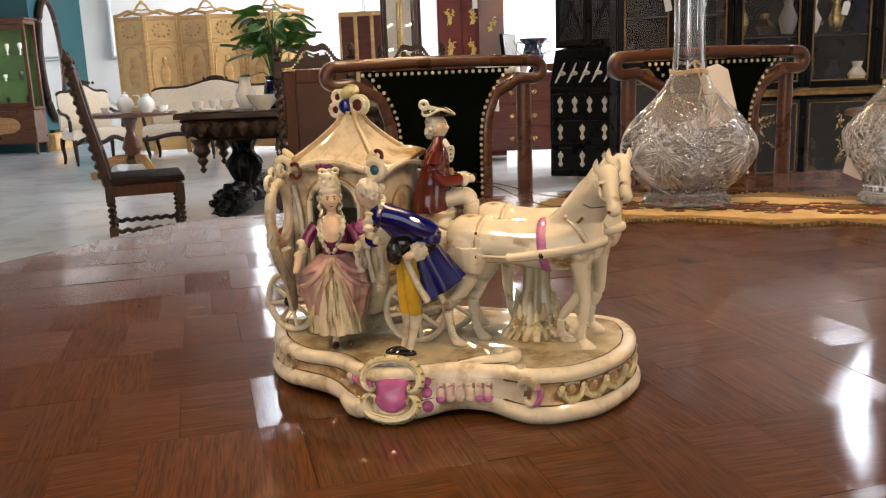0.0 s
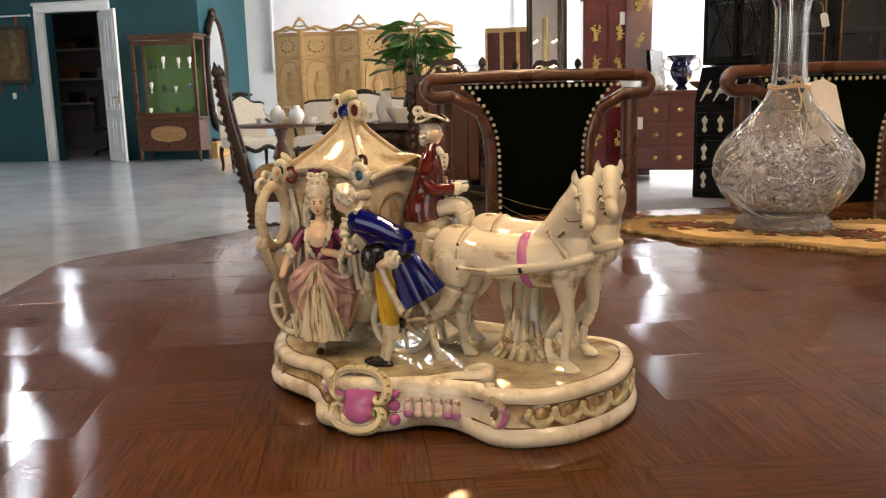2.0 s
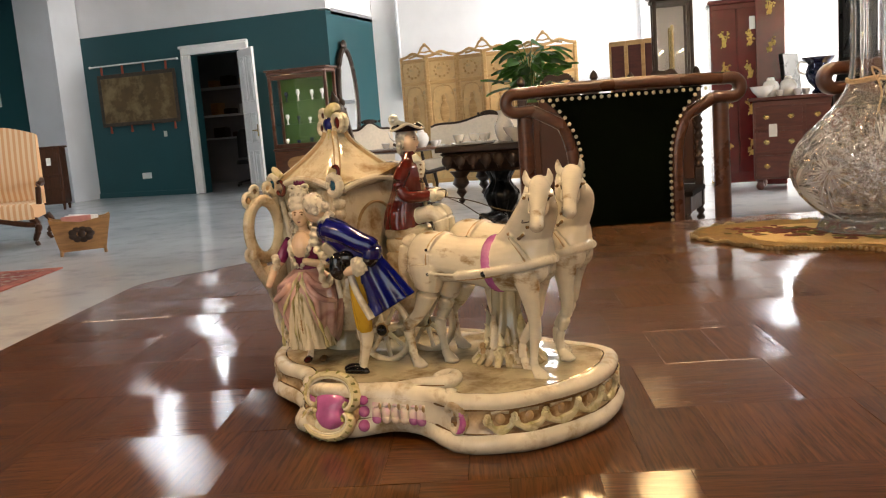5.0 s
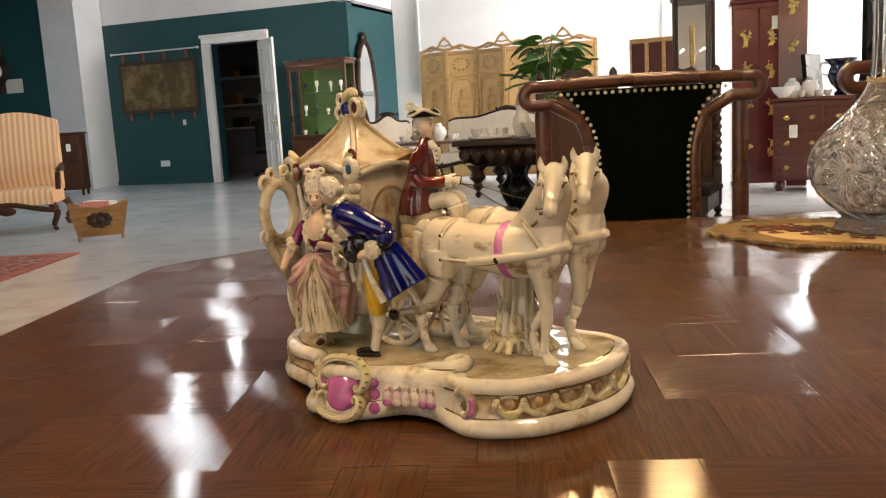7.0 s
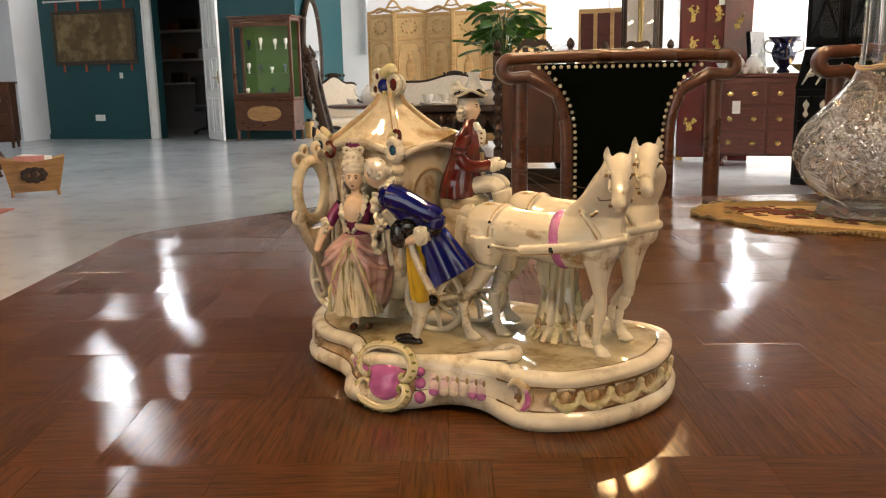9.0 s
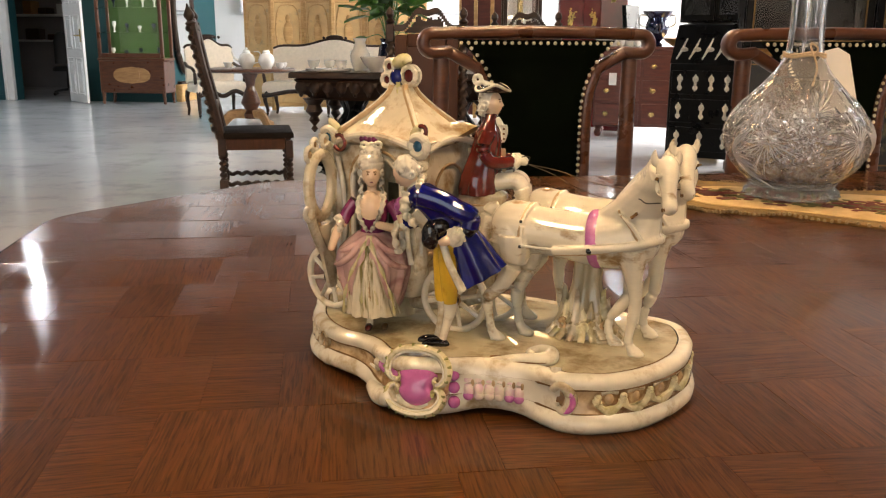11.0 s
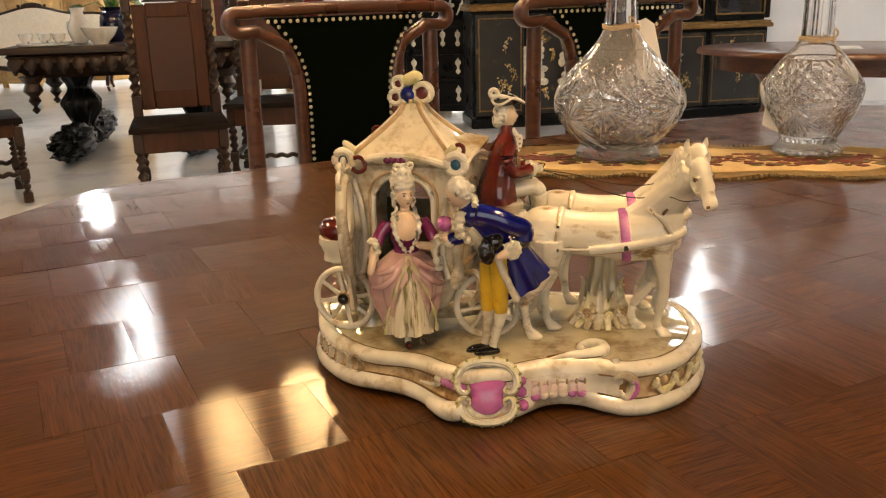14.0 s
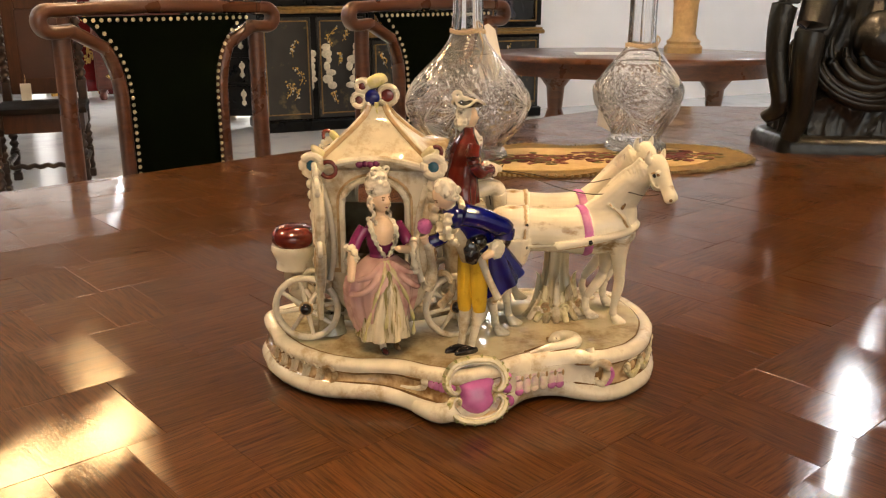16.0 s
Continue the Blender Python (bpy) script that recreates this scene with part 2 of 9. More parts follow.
# ---- mesh helpers ----
class Shape:
    """A mesh in the making: vertices, faces and a material slot for each face."""

    def __init__(self):
        self.v, self.f, self.s, self.slot = [], [], [], 0

    def add(self, verts, faces, m=None, slot=None):
        k = len(self.v)
        for p in verts:
            p = Vector(p)
            self.v.append(m @ p if m else p)
        for f in faces:
            self.f.append([k + i for i in f])
            self.s.append(self.slot if slot is None else slot)
        return self

    def box(self, c, size, bevel=0.0, m=None, slot=None):
        hx, hy, hz = (s / 2 for s in size)
        b = min(bevel, hx * 0.49, hy * 0.49, hz * 0.49)
        if b <= 0:
            vs = [(c[0] + i * hx, c[1] + j * hy, c[2] + k * hz) for i in (-1, 1) for j in (-1, 1) for k in (-1, 1)]
            return self.add(vs, [(0, 1, 3, 2), (4, 6, 7, 5), (0, 4, 5, 1), (2, 3, 7, 6), (0, 2, 6, 4), (1, 5, 7, 3)], m, slot)
        vs, index = [], {}
        for i in (-1, 1):
            for j in (-1, 1):
                for k in (-1, 1):
                    for ax in range(3):
                        q = [i * hx, j * hy, k * hz]
                        for a, s in enumerate((i, j, k)):
                            if a != ax:
                                q[a] -= s * b
                        index[(i, j, k, ax)] = len(vs)
                        vs.append((c[0] + q[0], c[1] + q[1], c[2] + q[2]))
        fs = []
        ring = [(-1, -1), (1, -1), (1, 1), (-1, 1)]
        for ax in range(3):
            o = [a for a in range(3) if a != ax]
            for s in (-1, 1):
                loop = []
                for p, q in ring:
                    key = [0, 0, 0]
                    key[ax], key[o[0]], key[o[1]] = s, p, q
                    loop.append(index[(*key, ax)])
                flip = (s == 1) == (ax == 1)
                fs.append(loop[::-1] if flip else loop)
            for p, q in ring:
                pts = []
                for s in (-1, 1):
                    key = [0, 0, 0]
                    key[ax], key[o[0]], key[o[1]] = s, p, q
                    pts.append((index[(*key, o[0])], index[(*key, o[1])]))
                fs.append((pts[0][0], pts[0][1], pts[1][1], pts[1][0]))
        for i in (-1, 1):
            for j in (-1, 1):
                for k in (-1, 1):
                    fs.append(tuple(index[(i, j, k, a)] for a in range(3)))
        return self.add(vs, fs, m, slot)

    def rings(self, loops, m=None, closed=True, caps=True, slot=None):
        """Skins a row of loops that all have the same number of points."""
        n = len(loops[0])
        vs = [p for l in loops for p in l]
        fs = []
        for a in range(len(loops) - 1):
            for i in range(n if closed else n - 1):
                j = (i + 1) % n
                fs.append((a * n + i, a * n + j, (a + 1) * n + j, (a + 1) * n + i))
        if caps and closed:
            fs.append(tuple(range(n))[::-1])
            fs.append(tuple((len(loops) - 1) * n + i for i in range(n)))
        return self.add(vs, fs, m, slot)

    def lathe(self, profile, segs=24, m=None, slot=None, wobble=None):
        """profile: rows of radius, height; wobble(angle, row) scales the radius."""
        loops = []
        for k, (r, z) in enumerate(profile):
            loop = []
            for i in range(segs):
                a = 2 * math.pi * i / segs
                q = max(r, 1e-5) * (wobble(a, k) if wobble else 1)
                loop.append((q * math.cos(a), q * math.sin(a), z))
            loops.append(loop)
        return self.rings(loops, m, slot=slot)

    def tube(self, path, radius, segs=8, m=None, slot=None, flat=None, twist=0.0, up=(0, 0, 1), closed=False, square=1.0):
        """A round, flattened or squared rod along a path; radius a number or a row of numbers or pairs."""
        pts = [Vector(p) for p in path]
        n = len(pts)
        loops = []
        for i, p in enumerate(pts):
            a, b = (pts[i - 1] if closed or i else p), (pts[(i + 1) % n] if closed or i < n - 1 else p)
            d = (b - a).normalized()
            u = Vector(up)
            if abs(d.dot(u)) > 0.95:
                u = Vector((0, 1, 0)) if abs(d.y) < 0.9 else Vector((1, 0, 0))
            side = d.cross(u).normalized()
            top = side.cross(d)
            r = radius[i] if isinstance(radius, (list, tuple)) else radius
            rx, ry = r if isinstance(r, (list, tuple)) else (r, r * (flat or 1))
            loop = []
            for k in range(segs):
                w = 2 * math.pi * k / segs + twist * i
                c, q = math.cos(w), math.sin(w)
                loop.append(p + side * (rx * math.copysign(abs(c) ** square, c)) + top * (ry * math.copysign(abs(q) ** square, q)))
            loops.append(loop)
        if closed:
            loops.append(loops[0])
        return self.rings(loops, m, caps=not closed, slot=slot)

    def ball(self, c, r, segs=12, rows=8, m=None, slot=None):
        rx, ry, rz = r if isinstance(r, (list, tuple)) else (r, r, r)
        loops = []
        for i in range(rows + 1):
            a = math.pi * i / rows
            s = max(math.sin(a), 1e-3)
            loops.append([(c[0] + rx * s * math.cos(2 * math.pi * k / segs), c[1] + ry * s * math.sin(2 * math.pi * k / segs), c[2] - rz * math.cos(a)) for k in range(segs)])
        return self.rings(loops, m, slot=slot)

    def prism(self, outline, z0, z1, m=None, slot=None, inset=0.0, step=0.0):
        """An upright prism over a flat outline; inset and step round its upper edge."""
        n = len(outline)
        cx, cy = sum(p[0] for p in outline) / n, sum(p[1] for p in outline) / n
        def shrunk(k):
            out = []
            for p in outline:
                d = math.hypot(p[0] - cx, p[1] - cy) or 1
                out.append((p[0] - (p[0] - cx) / d * k, p[1] - (p[1] - cy) / d * k))
            return out
        loops = [[(x, y, z0) for x, y in outline], [(x, y, z1 - step) for x, y in outline]]
        if step:
            loops.append([(x, y, z1 - step * 0.3) for x, y in shrunk(inset * 0.35)])
            loops.append([(x, y, z1) for x, y in shrunk(inset)])
        return self.rings(loops, m, slot=slot)

    def mesh(self, name, mats, sharp=40):
        me = bpy.data.meshes.new(name)
        me.from_pydata([tuple(p) for p in self.v], [], self.f)
        for mt in mats:
            me.materials.append(mt)
        me.polygons.foreach_set("material_index", self.s)
        me.polygons.foreach_set("use_smooth", [sharp >= 0] * len(self.f))
        bm = bmesh.new()
        bm.from_mesh(me)
        bmesh.ops.recalc_face_normals(bm, faces=bm.faces)
        bm.to_mesh(me)
        bm.free()
        if sharp > 0:
            me.set_sharp_from_angle(angle=radians(sharp))
        me.update()
        return me


def part(name, shape, mats, parent=None, label="", m=None, sharp=40):
    if not isinstance(mats, (list, tuple)):
        mats = [mats]
    ob = new(name, shape.mesh(name, mats, sharp))
    if parent:
        ob.parent = parent
    if m:
        ob.matrix_basis = m
    if label:
        tagged(ob, label)
    return ob


def thing(name, m, label, category, group="", kind=""):
    ob = new(name)
    ob.empty_display_size = 0.1
    ob.matrix_basis = m
    return tagged(ob, label, category, group, kind)


def solo(name, shape, mats, label, category="", group="", kind="", m=None, sharp=40):
    ob = part(name, shape, mats, None, "", m, sharp)
    return tagged(ob, label, category, group, kind)


def spline(points, n=8, closed=False):
    """Smooth points through control points."""
    P = [Vector(p) for p in points]
    out, k = [], len(P)
    for i in range(k if closed else k - 1):
        a = P[(i - 1) % k] if closed or i else P[0] * 2 - P[1]
        b, c = P[i], P[(i + 1) % k]
        d = P[(i + 2) % k] if closed or i < k - 2 else P[-1] * 2 - P[-2]
        for j in range(n):
            t = j / n
            out.append(0.5 * (2 * b + (c - a) * t + (2 * a - 5 * b + 4 * c - d) * t * t + (3 * b - a - 3 * c + d) * t ** 3))
    if not closed:
        out.append(P[-1])
    return out


def twist_post(shape, base, top, radius, turns, lobes=2, slot=None, segs=10, depth=0.3):
    """A barley-twist post between two points on one upright line."""
    n = max(12, int(turns * 10))
    loops = []
    for i in range(n + 1):
        t = i / n
        z = base[2] + (top[2] - base[2]) * t
        x, y = base[0] + (top[0] - base[0]) * t, base[1] + (top[1] - base[1]) * t
        loop = []
        for k in range(segs):
            a = 2 * math.pi * k / segs
            r = radius * (1 + depth * math.cos(lobes * (a - 2 * math.pi * turns * t / 1.0)) - depth * 0.3)
            loop.append((x + r * math.cos(a), y + r * math.sin(a), z))
        loops.append(loop)
    return shape.rings(loops, slot=slot)


def turned(shape, x, y, z0, z1, rows, segs=12, slot=None):
    """A turned leg: rows of height share and radius."""
    return shape.lathe([(r, z0 + (z1 - z0) * h) for h, r in rows], segs, pose(x, y, 0), slot)


# ---- the shop: floor, walls, ceiling ----
def slab(name, x0, x1, y0, y1, z0, z1, mt, label, category):
    s = Shape().box(((x0 + x1) / 2, (y0 + y1) / 2, (z0 + z1) / 2), (x1 - x0, y1 - y0, z1 - z0))
    return solo(name, s, mt, label, category, kind="structure")


TOP = 4.0
slab("floor", -15.2, 8.2, -6.2, 17.4, -0.2, 0.0, M_FLOOR, "pale grey polished screed floor with soft reflections", "floor")
slab("ceiling", -15.2, 8.2, -6.2, 17.4, TOP, TOP + 0.2, M_CEIL, "plain dark ceiling of the shop hall", "ceiling")
slab("wall_west", -15.2, -15.0, -6.2, 17.4, 0, TOP, M_TEAL, "teal painted side wall", "wall")
slab("wall_northwest", -15.0, -11.98, 13.1, 13.3, 0, TOP, M_TEAL, "dark teal painted wall beside a white pillar", "wall")
slab("pillar_1", -11.98, -11.2, 12.9, 13.6, 0, TOP, M_GREYWALL, "white plastered pillar between teal walls", "pillar")
slab("wall_north", -6.15, 8.2, 15.6, 15.8, 0, TOP, M_WHITEWALL, "brightly lit white plaster wall", "wall")
# store room shell, its dimness painted in as dark grey
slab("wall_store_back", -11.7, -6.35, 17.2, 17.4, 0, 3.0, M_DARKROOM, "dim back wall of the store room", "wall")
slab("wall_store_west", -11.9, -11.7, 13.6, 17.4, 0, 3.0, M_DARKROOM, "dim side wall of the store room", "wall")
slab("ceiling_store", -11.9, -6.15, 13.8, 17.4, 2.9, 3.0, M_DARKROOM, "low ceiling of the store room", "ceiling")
slab("wall_partition_east", -6.35, -6.15, 13.6, 17.4, 0, 2.95, M_TEAL, "teal return wall of the store room", "wall")
slab("wall_above_store", -11.9, -6.15, 13.62, 13.8, 2.98, TOP, M_WHITEWALL, "white plaster wall above the teal partition", "wall")
slab("wall_above_store_side", -6.33, -6.17, 13.8, 15.8, 2.96, TOP, M_WHITEWALL, "white plaster return above the teal partition", "wall")
# the teal partition in three pieces round its doorway
slab("wall_partition_a", -11.7, -8.86, 13.6, 13.8, 0, 2.98, M_TEAL, "dark teal partition wall with a doorway", "wall")
slab("wall_partition_b", -7.85, -6.35, 13.6, 13.8, 0, 2.98, M_TEAL, "dark teal partition wall with a doorway", "wall")
slab("wall_partition_c", -8.86, -7.85, 13.6, 13.8, 2.45, 2.98, M_TEAL, "dark teal partition wall above a doorway", "wall")
slab("wall_east", 8.0, 8.2, -6.2, 10.4, 0, TOP, M_WHITEWALL, "white plaster side wall", "wall")
slab("wall_east_b", 8.0, 8.2, 13.2, 15.6, 0, TOP, M_WHITEWALL, "white plaster side wall", "wall")
slab("wall_east_sill", 8.0, 8.2, 10.4, 13.2, 0, 1.4, M_WHITEWALL, "white plaster wall under a side window", "wall")
slab("wall_east_head", 8.0, 8.2, 10.4, 13.2, 3.8, TOP, M_WHITEWALL, "white plaster wall over a side window", "wall")
slab("wall_screen_east", 4.05, 8.0, 7.2, 7.4, 0, TOP, M_WHITEWALL, "white plastered partition behind an oval table", "wall")
slab("wall_south_sill", -15.0, 8.0, -6.2, -6.0, 0, 0.6, M_WHITEWALL, "white wall under the unseen window", "wall")
slab("wall_south_head", -15.0, 8.0, -6.2, -6.0, 3.2, TOP, M_WHITEWALL, "white wall over the unseen window", "wall")
slab("wall_south_west", -15.0, -5.2, -6.2, -6.0, 0.6, 3.2, M_WHITEWALL, "white wall beside the unseen window", "wall")
slab("wall_south_east", 2.2, 8.0, -6.2, -6.0, 0.6, 3.2, M_WHITEWALL, "white wall beside the unseen window", "wall")
slab("baseboard_1", -11.68, -9.04, 13.57, 13.6, 0, 0.09, M_TEAL, "teal painted skirting board", "skirting")

# a wide white framed board high on the far wall
s = Shape()
s.box((-3.4, 15.57, 2.75), (4.4, 0.05, 2.5), 0.01, slot=0)
for x in (-5.62, -1.18):
    s.box((x, 15.55, 2.75), (0.05, 0.09, 2.6), 0.01, slot=1)
for z in (1.46, 4.04):
    s.box((-3.4, 15.55, z), (4.49, 0.09, 0.05), 0.01, slot=1)
solo("wall_board", s, [M_WHITEWALL, M_GREYWALL], "large white board in a thin grey frame", "board")

# doorway with its architrave and the white panelled leaf that stands open
arch = thing("door_1", pose(-8.355, 13.6, 0), "open white panelled door in a moulded white frame", "door", kind="structure")
for x in (-0.59, 0.59):
    part("jamb", Shape().box((x, -0.02, 1.23), (0.17, 0.08, 2.46), 0.015).box((x * 0.93, 0.1, 1.22), (0.06, 0.2, 2.44), 0.005).box((x * 1.1, -0.065, 1.23), (0.04, 0.03, 2.46), 0.01), M_WHITEPAINT, arch)
part("head", Shape().box((0, -0.02, 2.545), (1.36, 0.085, 0.17), 0.015).box((0, -0.066, 2.6), (1.4, 0.04, 0.05), 0.012), M_WHITEPAINT, arch)
leaf_m = pose(0.49, -0.05, 0, 0, 0, -42)
leaf = part("door_leaf", Shape().box((0.40, 0, 1.22), (0.80, 0.04, 2.42), 0.004), M_WHITEPAINT, arch, "white panelled door leaf standing open", leaf_m)
for zc, zh in ((0.42, 0.55), (1.10, 0.50), (1.92, 0.75)):
    for xc in (0.21, 0.59):
        s = Shape()
        for sx in (-1, 1):
            s.box((xc + sx * 0.13, -0.022, zc), (0.025, 0.02, zh), 0.006)
        for sz in (-1, 1):
            s.box((xc, -0.022, zc + sz * zh / 2), (0.285, 0.02, 0.025), 0.006)
        s.box((xc, -0.021, zc), (0.17, 0.014, zh - 0.1), 0.006)
        part("door_panel", s, M_WHITEPAINT, leaf)
part("door_handle", Shape().tube([(0.73, -0.03, 1.05), (0.73, -0.075, 1.05), (0.62, -0.08, 1.05)], 0.011).box((0.73, -0.026, 1.05), (0.04, 0.012, 0.2), 0.004), M_BRASS, leaf, "brass lever handle")

# store room seen through the doorway
for z in (0.95, 1.45, 2.05):
    slab_ob = solo("store_shelf", Shape().box((-9.2, 16.97, z), (4.98, 0.46, 0.04), 0.004), M_GREYWALL, "long grey shelf in the dim store room", "shelf", "store shelves")
rng = random.Random(5)
for z in (0.97, 1.47, 2.07):
    x = -10.6
    while x < -8.3:
        w, h = rng.uniform(0.16, 0.34), rng.uniform(0.10, 0.26)
        s = Shape().box((0, 0, h / 2), (w, 0.28, h), 0.012).box((0, -0.145, h * 0.6), (w * 0.5, 0.006, h * 0.3), 0.002)
        solo("storage_box", s, rng.choice([M_DARKOAK, M_MIDOAK, M_GREYWALL, M_LIGHTWOOD]), "small stored box on a store room shelf", "box", "stored boxes", m=pose(x + w / 2, 16.86, z, 0, 0, rng.uniform(-6, 6)))
        x += w + rng.uniform(0.05, 0.25)
oc = thing("office_chair", pose(-8.75, 15.0, 0, 0, 0, 25), "black office swivel chair in the store room", "chair")
part("backrest", Shape().prism([(0.23 * math.cos(a), 0.05 * math.sin(a)) for a in [k * math.pi / 8 for k in range(16)]], 0.55, 1.12, pose(0, 0.22, 0, -8), inset=0.08, step=0.15), M_BLACK, oc)
part("seat", Shape().prism([(0.25 * math.cos(a), 0.24 * math.sin(a)) for a in [k * math.pi / 8 for k in range(16)]], 0.43, 0.52, inset=0.05, step=0.04), M_BLACK, oc)
part("gas_lift", Shape().lathe([(0.03, 0.1), (0.03, 0.3), (0.02, 0.3), (0.02, 0.44)], 10), M_BLACK, oc)
for k in range(5):
    a = 2 * math.pi * k / 5
    part("leg", Shape().tube([(0, 0, 0.11), (0.28 * math.cos(a), 0.28 * math.sin(a), 0.07)], [0.025, 0.015], 8).ball((0.28 * math.cos(a), 0.28 * math.sin(a), 0.03), 0.03), M_BLACK, oc)

# ---- ceiling lights ----
def tube_light(x, y, z, rz, length=1.5, mt=None, label="white hanging fluorescent fitting out of view with lit diffuser"):
    t = thing("ceiling_light", pose(x, y, z, 0, 0, rz), label, "ceiling light", "fluorescent ceiling lights")
    part("housing", Shape().box((0, 0, 0.05), (length + 0.1, 0.30, 0.06), 0.015), M_TINWHITE, t)
    part("diffuser", Shape().tube([(-length / 2, 0, 0.012), (length / 2, 0, 0.012)], [(0.036, 0.026), (0.036, 0.026)], 12), mt or M_TUBE, t, "lit opal diffuser")
    for dx in (-0.6, 0.6):
        part("hanger", Shape().tube([(dx * length / 1.5, 0, 0.07), (dx * length / 1.5, 0, TOP - z)], 0.006, 6), M_TINWHITE, t)
    return t


for x, y, rz in ((-6.7, 10.3, 126), (-5.1, 6.9, 126), (-1.6, 8.3, 100), (3.6, 7.2, 64), (4.7, 3.8, 35), (5.9, 5.2, 64)):
    tube_light(x, y, 3.5, rz, 2.2)
# the first two are added, unseen, to brighten the left floor and walls
for x, y, rz in ((-9.6, 6.3, 126), (-10.8, 8.8, 126), (-2.9, 13.7, 102), (1.0, 13.2, 90)):
    tube_light(x, y, 3.5, rz, 2.2, M_TUBEHIGH)
for x, y, rz in ((-1.3, -1.0, 0), (1.6, -0.8, 0), (0.6, 1.6, 15), (-2.6, 1.8, 60)):
    tube_light(x, y, 3.55, rz, 0.8, M_WARMTUBE, "white hanging fitting with warm lit diffuser")

for x, y, z in ((-0.50, 3.98, 2.50), (-0.10, 4.22, 2.50)):
    pd = thing("pendant_lamp", pose(x, y, z), "warm glowing opal globe pendant on a brass stem", "pendant lamp", "warm globe pendants")
    part("globe", Shape().ball((0, 0, 0), (0.13, 0.13, 0.12), 24, 16), M_GLOBE, pd, "glowing opal globe")
    part("stem", Shape().lathe([(0.045, 0.105), (0.05, 0.12), (0.02, 0.15), (0.008, 0.17), (0.008, TOP - z)], 12), M_BRASS, pd)


# ---- the large octagonal table and what stands on it ----
TZ = 0.763
TABLE = pose(0, 0, 0, 0, 0, 15.5)


def octagon(u0, u1, v0, v1, cut, r=0.05):
    """Corners of a rectangle with cut corners, each slightly rounded."""
    pts = [(u0 + cut, v0), (u1 - cut, v0), (u1, v0 + cut), (u1, v1 - cut), (u1 - cut, v1), (u0 + cut, v1), (u0, v1 - cut), (u0, v0 + cut)]
    out, n = [], len(pts)
    for i, p in enumerate(pts):
        a, b = Vector(pts[i - 1]), Vector(pts[(i + 1) % n])
        p = Vector(p)
        d0, d1 = (a - p).normalized() * r, (b - p).normalized() * r
        for k in range(5):
            t = k / 4
            q = (p + d0) * (1 - t) ** 2 + 2 * p * t * (1 - t) + (p + d1) * t * t
            out.append((q.x, q.y))
    return out


U0, U1, V0, V1, CUT = -0.352, 2.09, 0.196, 1.707, 0.313
table = thing("dining_table", TABLE, "large octagonal walnut table with a polished parquet veneer top", "table")
rim = octagon(U0, U1, V0, V1, CUT)
top = part("tabletop", Shape().prism(rim, TZ - 0.045, TZ - 0.0022, inset=0.006, step=0.006), M_TABLEBASE, table)
part("apron", Shape().prism(octagon(U0 + 0.1, U1 - 0.1, V0 + 0.1, V1 - 0.1, CUT - 0.03), TZ - 0.15, TZ - 0.047), M_TABLEBASE, table)
for u, v in ((0.15, 0.55), (0.15, 1.4), (1.63, 0.55), (1.63, 1.4)):
    s = Shape()
    turned(s, u, v, 0, TZ - 0.15, [(0, 0.03), (0.05, 0.05), (0.09, 0.03), (0.2, 0.045), (0.45, 0.07), (0.6, 0.085), (0.75, 0.05), (0.8, 0.07), (0.85, 0.05), (1, 0.06)], 16)
    part("leg", s, M_TABLEBASE, table)
part("stretcher", Shape().box((0.9, 0.975, 0.13), (1.6, 0.08, 0.05), 0.012), M_TABLEBASE, table)

# ---- tapestry runner with a scalloped edge ----
def runner_material():
    m, nt, b = node_mat("tapestry_runner")
    v = coords(nt)
    n1 = put(nt, "ShaderNodeTexNoise", Scale=14.0, Detail=3.0, Roughness=0.7)
    nt.links.new(v, n1.inputs["Vector"])
    gold = ramp(nt, n1.outputs[0], [(0.35, (0.40, 0.275, 0.115)), (0.65, (0.53, 0.40, 0.205))])
    nt.links.new(gold, b.inputs["Base Color"])
    w = put(nt, "ShaderNodeTexVoronoi", Scale=420.0)
    nt.links.new(v, w.inputs["Vector"])
    bp = put(nt, "ShaderNodeBump", Strength=0.5, Distance=0.001)
    nt.links.new(w.outputs[0], bp.inputs["Height"])
    nt.links.new(bp.outputs[0], b.inputs["Normal"])
    b.inputs["Roughness"].default_value = 0.95
    return m


def woven(name, colour):
    return plain(name, colour, 0.95, vary=0.25, scale=60, bump=0.4, bump_scale=500)


M_RUNNER = runner_material()
M_RUNEDGE = woven("olive_border_weave", (0.17, 0.105, 0.028))
M_RUNRED = woven("rust_flower_weave", (0.12, 0.020, 0.014))
M_RUNGREEN = woven("moss_leaf_weave", (0.10, 0.085, 0.022))
M_FRINGE = woven("grey_gold_trim", (0.24, 0.19, 0.10))
run = thing("table_runner", pose(0.576, 1.500, TZ + 0.0005, 0, 0, -19.5), "gold tapestry runner with rust flowers and scalloped edge", "table runner")


def scallop(k, rx=0.408, ry=0.152):
    out = []
    for i in range(120):
        a = 2 * math.pi * i / 120
        c, s_ = math.cos(a), math.sin(a)
        # a long rounded lozenge whose sides wave in and out
        x = rx * k * math.copysign(abs(c) ** 0.75, c)
        y = ry * k * math.copysign(abs(s_) ** 0.6, s_) * (1 + 0.10 * math.cos(x * 26))
        out.append((x, y))
    return out


